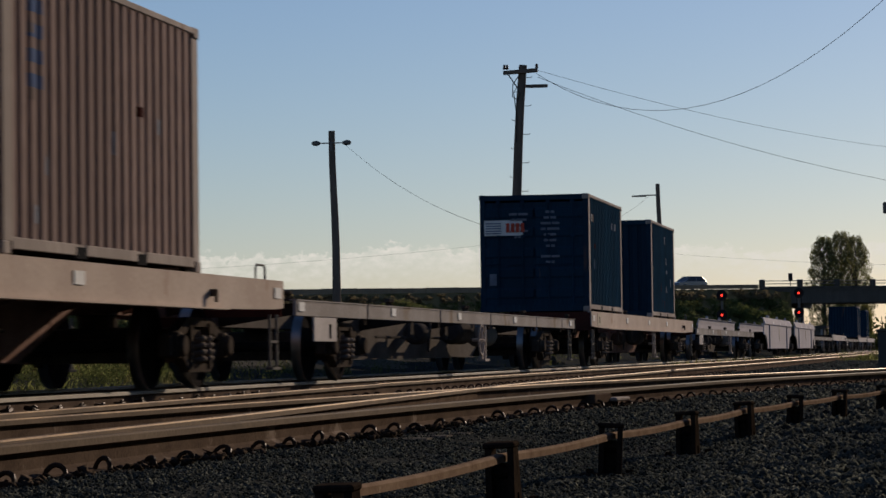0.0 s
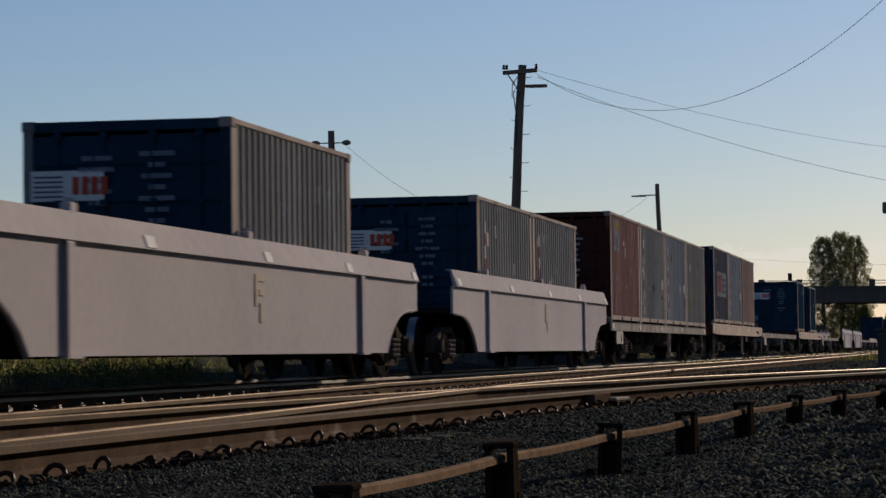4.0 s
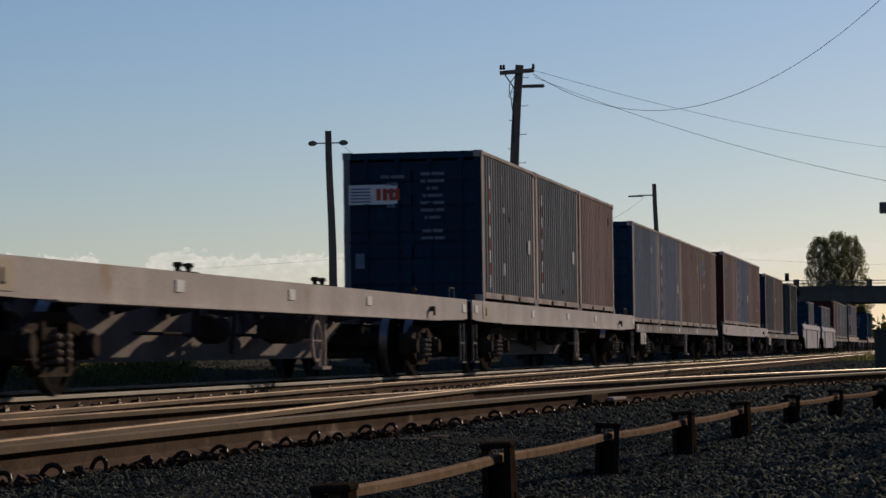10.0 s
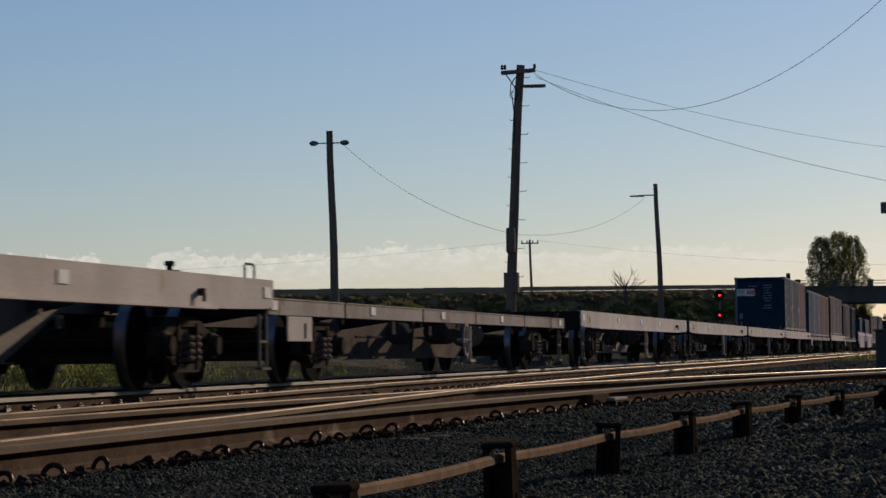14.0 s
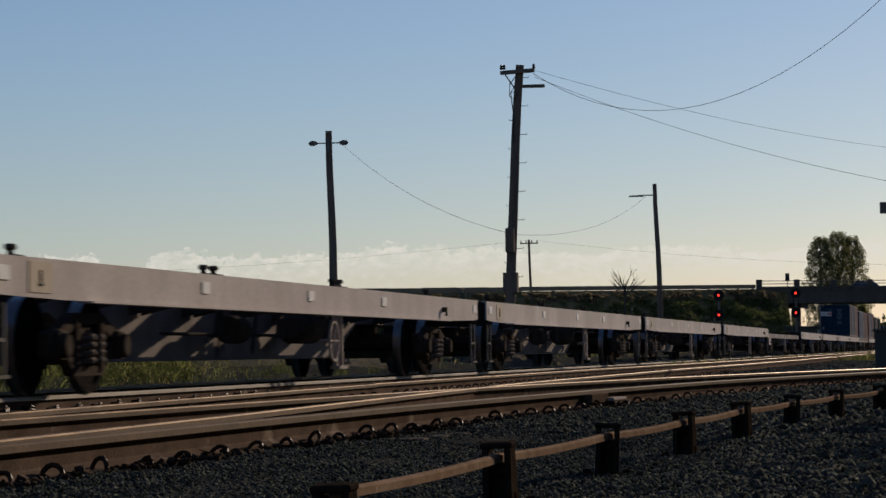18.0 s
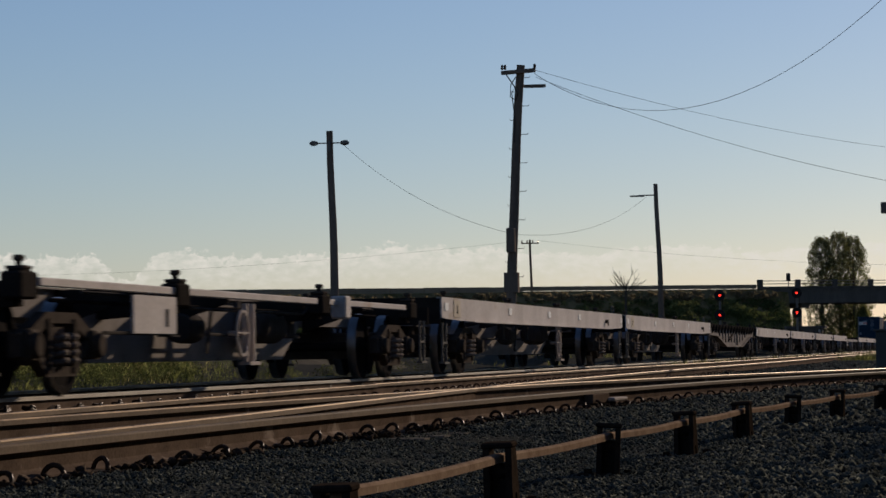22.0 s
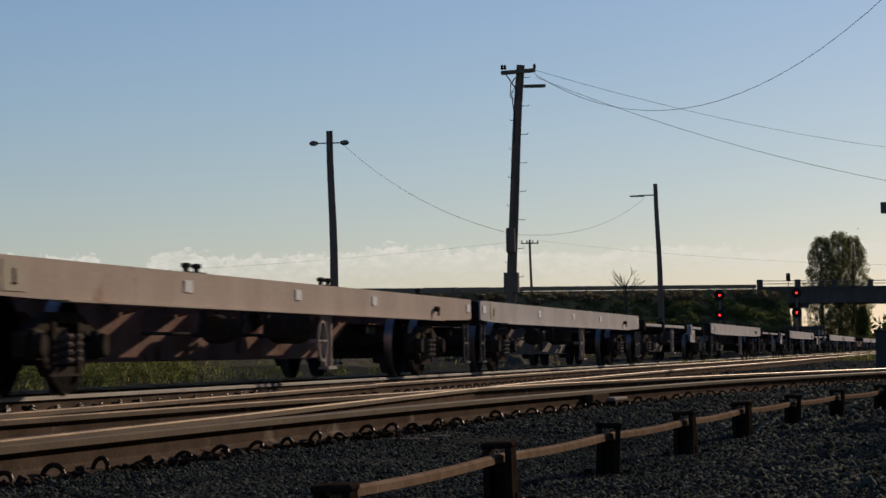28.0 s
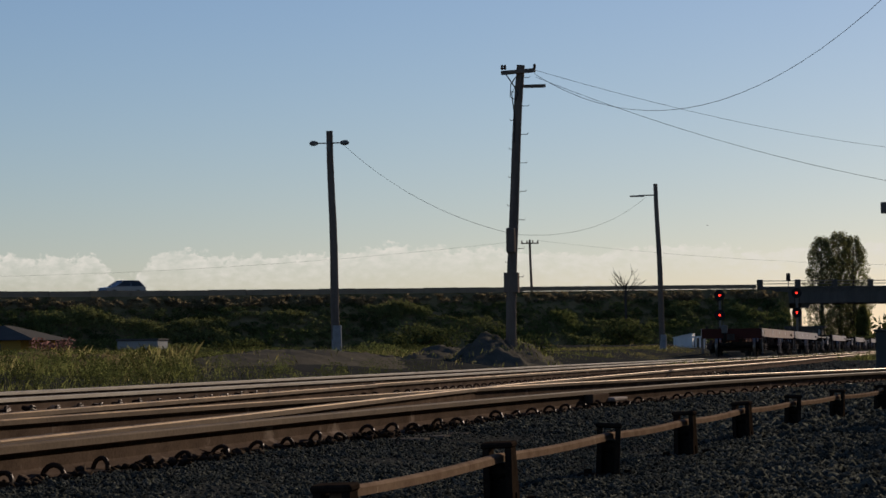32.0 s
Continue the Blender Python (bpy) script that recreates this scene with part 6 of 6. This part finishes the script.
bush("bush", 128.0, 25.0, 0.1, 1.55, "leaf_dark", "rounded dark green bush at the foot of the bank", 1400, 0.10, 1.35)
bush("bush", 121.0, 25.6, 0.1, 0.75, "leaf_bright", "low green bush near the lamp pole", 700, 0.07, 1.5)
bush("bush", 118.0, 24.2, 0.1, 0.5, "leaf_bright", "low green bush near the lamp pole", 500, 0.06, 1.8)
bush("bush", 132.0, 45.0, 0.2, 1.1, "red_leaf", "bush with red flowers beside the low house", 600, 0.09)
bush("bush", 128.0, 34.0, 0.2, 0.9, "leaf", "green bush by the concrete tank", 600, 0.08, 1.6)
bush("bush", 84.0, 12.7, 0.1, 0.85, "leaf", "dark scrubby bush beside the gravel heap", 320, 0.05, 0.7)
bush("bush", 235.0, 27.8, 0.3, 2.6, "leaf_dark", "dense dark bush under the bare tree", 1500, 0.16, 1.1)

bare = thing("bare_tree", "small leafless tree on the road bank", "tree", at=(236.0, 27.9, 4.0))
rb = random.Random(5)
trunk = G().path([(0, 0, -2.6), (0, 0.05, 1.0), (0.05, -0.05, 2.2)], [0.13, 0.10, 0.07], 8)
part("trunk", trunk, "bark", bare)
for i in range(11):
    a, z0 = rb.uniform(0, 6.3), rb.uniform(1.2, 2.2)
    L1 = rb.uniform(0.9, 1.7)
    p0, pts = Vector((0, 0, z0)), []
    d = Vector((math.cos(a) * 0.6, math.sin(a) * 0.95, rb.uniform(0.6, 1.2))).normalized()
    g = G()
    g.path([p0, p0 + d * L1 * 0.5, p0 + d * L1 + Vector((0, 0, 0.2))], [0.035, 0.024, 0.010], 5)
    for j in range(6):
        q = p0 + d * L1 * rb.uniform(0.3, 0.95)
        e = (d + Vector((rb.uniform(-0.7, 0.7), rb.uniform(-0.8, 0.8), rb.uniform(-0.1, 0.6)))).normalized()
        g.path([q, q + e * 0.4, q + e * 0.75 + Vector((0, 0, 0.1))], [0.016, 0.011, 0.006], 4)
    part("branch", g, "bark", bare)


def spindle(f):
    """Half width of an upright crown at a share f of its height."""
    return max(0.04, math.sin(math.pi * min(1.0, 0.08 + 0.90 * f) ** 0.95)) ** 0.55


def poplar(x, y, h, w, label, seed, leaf="poplar"):
    r = random.Random(seed)
    t = thing("poplar_tree", label, "tree", "poplars beyond the bridge", (x, y, 0))
    g = G().path([(0, 0, -0.5), (0.1, 0.05, h * 0.3), (0, 0.1, h * 0.62), (0, 0, h * 0.93)], [0.42, 0.30, 0.16, 0.03], 10)
    part("trunk", g, "bark", t)
    g = G()
    cl = []
    for i in range(46):
        z0 = h * r.uniform(0.10, 0.78)
        a = r.uniform(0, 6.3)
        reach = w * spindle(z0 / h) * r.uniform(0.4, 0.9)
        g.path([(0, 0, z0), (math.cos(a) * reach * 0.6, math.sin(a) * reach * 0.6, z0 + h * 0.05), (math.cos(a) * reach, math.sin(a) * reach, z0 + h * 0.14)], [0.09, 0.06, 0.02], 5)
    for i in range(640):
        f = r.uniform(0.10, 0.985)
        a = r.uniform(0, 6.3)
        rad = w * spindle(f) * (0.30 + 0.72 * r.uniform(0, 1) ** 0.5) * (1 + 0.22 * noise.noise(Vector((math.cos(a) * 1.5, math.sin(a) * 1.5, f * 9 + seed))))
        s = r.uniform(0.30, 0.58) * (0.7 + 0.3 * w / 3)
        cl.append((math.cos(a) * rad, math.sin(a) * rad, f * h, s, s, s * 1.5, int(64 * r.uniform(0.6, 1.3))))
    part("bough", g, "bark", t)
    part("crown", leaf_cloud("crown", cl, leaf, 0.085, seed), leaf, t, "dense dark upright crown with gaps")
    return t


poplar(418, 19.2, 17.3, 2.7, "tall dark poplar with upright crown", 31)
poplar(424, 16.7, 18.3, 2.9, "tallest dark poplar with upright crown", 32)
poplar(420, 14.4, 17.4, 2.7, "tall dark poplar with upright crown", 33)
poplar(415, 13.0, 6.4, 1.0, "short yellowing poplar beside the tall ones", 34, "leaf_yellow")
# low scrub beyond the bridge
fs_ = []
for i in range(150):
    x = rv.uniform(380, 520)
    y = rv.uniform(-25, 60)
    s = rv.uniform(1.2, 2.6)
    fs_.append((x, y, s * 0.5, s * 1.3, s * 1.6, s * 0.8, 80))
for i in range(60):
    x = rv.uniform(350, 390)
    y = rv.uniform(-16, 9)
    s = rv.uniform(1.6, 3.2)
    fs_.append((x, y, s * 0.6, s, s * 1.3, s, 110))
setting("far_scrub", leaf_cloud("far_scrub", fs_, "leaf", 0.40, 12), "leaf", "dark scrub beyond the road bridge", "stuff")


# ---- cars on the road ----
def car(paint, label):
    c = thing("car", label, "car", "cars on the road")
    body = [(-2.25, 0.32), (-2.30, 0.62), (-2.22, 0.86), (-1.2, 0.98), (-0.85, 1.0), (1.75, 1.02), (2.2, 0.95), (2.28, 0.60), (2.22, 0.32)]
    part("body", G().prism(body, -0.88, 0.88), paint, c)
    part("cabin", G().add([(-1.15, -0.82, 0.98), (2.12, -0.82, 0.98), (2.12, 0.82, 0.98), (-1.15, 0.82, 0.98), (-0.25, -0.62, 1.56), (1.55, -0.62, 1.58), (1.55, 0.62, 1.58), (-0.25, 0.62, 1.56)],
                          [(0, 1, 5, 4), (1, 2, 6, 5), (2, 3, 7, 6), (3, 0, 4, 7), (4, 5, 6, 7), (0, 3, 2, 1)]), "glass", c, "dark tinted windows")
    part("roof", G().box(-0.30, 1.62, -0.63, 0.63, 1.555, 1.60, 0.02), paint, c)
    for s in (-1, 1):
        for a, b in (((-1.15, 0.98), (-0.25, 1.56)), ((0.55, 0.98), (0.6, 1.57)), ((2.12, 0.98), (1.58, 1.57))):
            part("pillar", G().tube((a[0], s * 0.83, a[1]), (b[0], s * 0.63, b[1]), 0.04, seg=6), paint, c)
        for x in (-1.42, 1.40):
            wheel = part("wheel", shared("car_tyre", lambda g: g.lathe([(0.20, -0.1), (0.30, -0.11), (0.33, -0.06), (0.33, 0.06), (0.30, 0.11), (0.20, 0.1)], "y", 20), True), "rubber", c, "", (x, s * 0.82, 0.33))
            part("rim", shared("car_rim", lambda g: g.lathe([(0.0, -0.05), (0.2, -0.07), (0.2, 0.07), (0.0, 0.05)], "y", 14)), "galv", wheel)
        part("headlight", G().box(-2.27, -2.0, s * 0.72 - 0.14, s * 0.72 + 0.14, 0.68, 0.84, 0.02), "glass", c)
        part("tail_light", G().box(2.12, 2.27, s * 0.74 - 0.1, s * 0.74 + 0.1, 0.72, 0.98, 0.02), "red_paint", c)
    return c


# the road carried on beyond the bridge
strip_b = strip(G(), -1000, -69.5, -5.0, 5.0, -0.05, 0.02, 40)
setting("road", strip_b, "asphalt", "asphalt road beyond the bridge")
bank_b = strip(G(), -1000, -69.5, -16.0, 16.0, -7.4, -0.35, 40)
setting("embankment", bank_b, "bank", "road embankment beyond the bridge")
strip_c = strip(G(), 499, 1100, -5.0, 5.0, -0.05, 0.02, 40)
setting("road", strip_c, "asphalt", "asphalt road running on along the bank")
bank_c = strip(G(), 590, 1100, -12.0, 12.0, -5.0, -0.35, 40)
setting("embankment", bank_c, "bank", "road embankment running on")
CAR_RUNS = [("car", "silver hatchback driving along the raised road", 30.3, 30.5, 0.0, 2.4),
            ("car_dark", "grey-blue hatchback driving towards the bridge", 25.2, -31.6, 17.0, -2.4),
            ("car", "silver-blue estate car driving along the raised road", 107.7, 30.45, 32.0, 2.4)]
CARS = []
for paint, label, k0, v, t0, off in CAR_RUNS:
    ob = car(paint, label)
    rows = []
    for t in (0, 4, 8, 12, 16, 20, 24, 28, 32):
        k = k0 + v * (t - t0)
        p = road_at(k, off, 0.02)
        ang = math.degrees(math.atan2(ROAD_D.y, ROAD_D.x)) + (180 if v > 0 else 0)
        rows.append((t, pose(p.x, p.y, p.z, 0, 0, ang)))
    ob.matrix_basis = rows[0][1]
    CARS.append((ob, rows))

# birds over the yard
BIRDS = []
for k, (x, y, z, vy, vz) in enumerate(((160, 9.6, 7.5, -2.2, 0.1),)):
    b = thing("bird", "small dark bird in flight", "bird", "birds in the air", (x, y, z))
    part("body", G().lathe([(0, -0.06), (0.011, -0.045), (0.016, 0), (0.007, 0.05), (0, 0.07)], "y", 8), "black", b)
    for s in (-1, 1):
        part("wing", G().add([(0, -0.014, 0), (0, 0.02, 0), (s * 0.09, 0.006, 0.034), (s * 0.045, 0.022, 0.02), (0, 0.003, 0.005)], [(0, 1, 3, 2), (0, 4, 1), (1, 4, 3), (3, 4, 2), (2, 4, 0)]), "black", b)
    BIRDS.append((b, [(t, pose(x, y - vy * (t - 30), z + vz * (t - 30), 0, 0, 180 if vy > 0 else 0)) for t in (0, 8, 16, 24, 32)]))


# undergrowth added out of view, to cast shade over the edge of the yard
und = []
for i in range(460):
    x = rv.uniform(13.5, 48)
    s = rv.uniform(0.35, 0.80) * (0.5 + 0.7 * max(0.0, noise.noise(Vector((x * 0.35, 0, 4))) + 0.35))
    y = -(s * 1.1 + 0.05) - rv.uniform(0, 2.4)
    und.append((x, y, -0.2 + s * rv.uniform(0.5, 2.0), s, s, s * 0.8, 100))
setting("undergrowth", leaf_cloud("undergrowth", und, "leaf", 0.06, 14), "leaf", "unseen leafy growth added to shade the edge of the yard", "stuff")

# leafy face and tops of the added light-blocking bank
belt = []
for i in range(900):
    x = rv.uniform(-138, 33)
    h = 15 + 3 * noise.noise(Vector((x * 0.13, 0, 1)))
    f = rv.uniform(0.05, 1.0)
    y = float(np.interp(f, (0, 0.5, 0.9, 1.0), (-9.6, -10.0, -11.2, -14))) - rv.uniform(0, 1.0) * (6 if f > 0.93 else 0.5)
    s = rv.uniform(0.8, 1.7)
    belt.append((x, y, f * h, s, s, s * 0.9, 60))
setting("tree_foliage", leaf_cloud("tree_foliage", belt, "leaf", 0.30, 15), "leaf", "dark foliage on the unseen sky-blocking bank", "stuff")
# ---- loose ballast ----
def stones(name, spots, seed):
    """One lump for each (x, y, z, size): an uneven eight-faced stone."""
    r = np.random.RandomState(seed)
    base = np.array([(1, 0, 0), (-1, 0, 0), (0, 1, 0), (0, -1, 0), (0, 0, 1), (0, 0, -1)], float)
    tri = np.array([(0, 2, 4), (2, 1, 4), (1, 3, 4), (3, 0, 4), (2, 0, 5), (1, 2, 5), (3, 1, 5), (0, 3, 5)])
    S = np.array(spots)
    n = len(S)
    V = base[None] * (1 + 0.32 * r.normal(size=(n, 6, 1))) * np.stack([r.uniform(0.7, 1.3, n), r.uniform(0.7, 1.3, n), r.uniform(0.5, 0.95, n)], 1)[:, None, :]
    a, b = r.uniform(0, 6.28, n), r.uniform(-0.7, 0.7, n)
    ca, sa_, cb_, sb = np.cos(a), np.sin(a), np.cos(b), np.sin(b)
    R = np.zeros((n, 3, 3))
    R[:, 0, 0], R[:, 0, 1], R[:, 0, 2] = ca * cb_, -sa_, ca * sb
    R[:, 1, 0], R[:, 1, 1], R[:, 1, 2] = sa_ * cb_, ca, sa_ * sb
    R[:, 2, 0], R[:, 2, 2] = -sb, cb_
    V = np.einsum("nij,nkj->nki", R, V) * (S[:, 3] * 0.5)[:, None, None] + S[:, None, :3]
    F = (tri[None] + 6 * np.arange(n)[:, None, None]).reshape(-1)
    me = bpy.data.meshes.new(name)
    me.vertices.add(n * 6)
    me.vertices.foreach_set("co", V.ravel())
    me.loops.add(n * 24)
    me.loops.foreach_set("vertex_index", F)
    me.polygons.add(n * 8)
    me.polygons.foreach_set("loop_start", np.arange(n * 8) * 3)
    me.update(calc_edges=True)
    return me


rs = np.random.RandomState(77)


def scatter(x0, x1, step, y_lo, y_hi, size, coarse=None):
    out, x = [], x0
    while x < x1:
        st = step * (1 + (x - x0) / (x1 - x0) * 0.9)
        lo, hi = y_lo(x), y_hi(x)
        if hi > lo:
            ys = np.arange(lo, hi, st)
            for y in ys:
                yy = y + rs.uniform(-0.5, 0.5) * st
                xx = x + rs.uniform(-0.5, 0.5) * st
                big = coarse(xx, yy) if coarse else 1.0
                s = size * rs.uniform(0.55, 1.35) * big
                out.append((xx, yy, ground_z(xx, yy) + 0.02 * noise.noise(Vector((xx * 0.9, yy * 0.9, 0))) + 0.03 * noise.noise(Vector((xx * 0.2, yy * 0.2, 3))) + rs.uniform(-0.2, 0.5) * s * 0.5, s))
        x += st
    return out


rough_side = lambda x, y: 1.0 + 1.7 * max(0.0, min(1.0, (0.110 - y / x) / 0.05)) * (0.6 + 0.5 * noise.noise(Vector((x * 1.1, y * 1.1, 5))))
near = scatter(8.6, 18.0, 0.0165, lambda x: 0.012 * x, lambda x: min(0.385 * x, bow(x) - 0.12), 0.0225, rough_side)
mid = scatter(18.0, 44.0, 0.027, lambda x: 0.008 * x, lambda x: bow(x) - 0.12, 0.034, rough_side)
tagged(setting("ballast", stones("ballast", near, 1), "ballast", "dark crushed stone ballast in front of the rails", "stuff"))
tagged(setting("ballast", stones("ballast", mid, 2), "ballast", "dark crushed stone ballast beside the curved rails", "stuff"))
cess = scatter(9.5, 40.0, 0.085, lambda x: bow(x) + 0.1, lambda x: min(0.39 * x, 11.0), 0.062)
cess = [(x, y, z - 0.030, s) for x, y, z, s in cess]
tagged(setting("ballast", stones("ballast", cess, 3), "ballast", "dark stone ballast between the rails", "stuff"))
far = scatter(40.0, 105.0, 0.17, lambda x: max(1.2, bow(x) + 0.2 if x < 55 else 0.012 * x), lambda x: 7.2, 0.10)
far = [(x, y, z - 0.03, s) for x, y, z, s in far]
tagged(setting("ballast", stones("ballast", far, 5), "ballast", "dark stone ballast between the far tracks", "stuff"))
lumps = []
for i in range(520):                     # stones heaped against the near rail's foot
    x = rs.uniform(9.5, 27)
    lumps.append((x, bow(x) - rs.uniform(0.085, 0.24), -0.165 + rs.uniform(0, 0.03), rs.uniform(0.025, 0.065)))
tagged(setting("ballast", stones("ballast", lumps, 4), "rail_dirt", "stones heaped against the rail foot", "stuff"))

# ---- sleepers and clips, nearest first ----
fix(track_3, bow, 9.5, 46, 0.62, 0, True)
fix(track_2, through_road, 9.5, 60, 0.64, 1.75, False)
fix(track_1, lambda x: TRACK_Y - GA / 2, 18, 100, 0.66, 0, True, -0.048, flat_clip_me, 8)
# ---- moving things ----
TIMES = [2.0 * k for k in range(17)]


def rolling(x):
    """A wheelset turning at its place on the bogie, at most 88 degrees a row."""
    rows, a = [], 0.0
    for k in range(int(32 * FPS) + 1):
        t = k / FPS
        rows.append((t, pose(x, 0, 0.46, 0, a, 0)))
        a += min(88.0, math.degrees((run(t + 1 / FPS) - run(t)) / 0.46))
    return rows


def motions():
    for ob, u, z in MOVING:
        walk(ob, [(t, pose(u + run(t), TRACK_Y, z)) for t in TIMES])
    for ob, rows in CARS + BIRDS:
        walk(ob, rows)
    turned = {}
    for ob in WHEELS:
        x = round(ob.location.x, 2)
        if x not in turned:
            walk(ob, rolling(x))
            turned[x] = ob.animation_data
        else:                     # alike wheelsets share one turn
            ob.rotation_mode = "QUATERNION"
            keys = ob.animation_data_create()
            keys.action = turned[x].action
            keys.action_slot = turned[x].action_slot


motions()
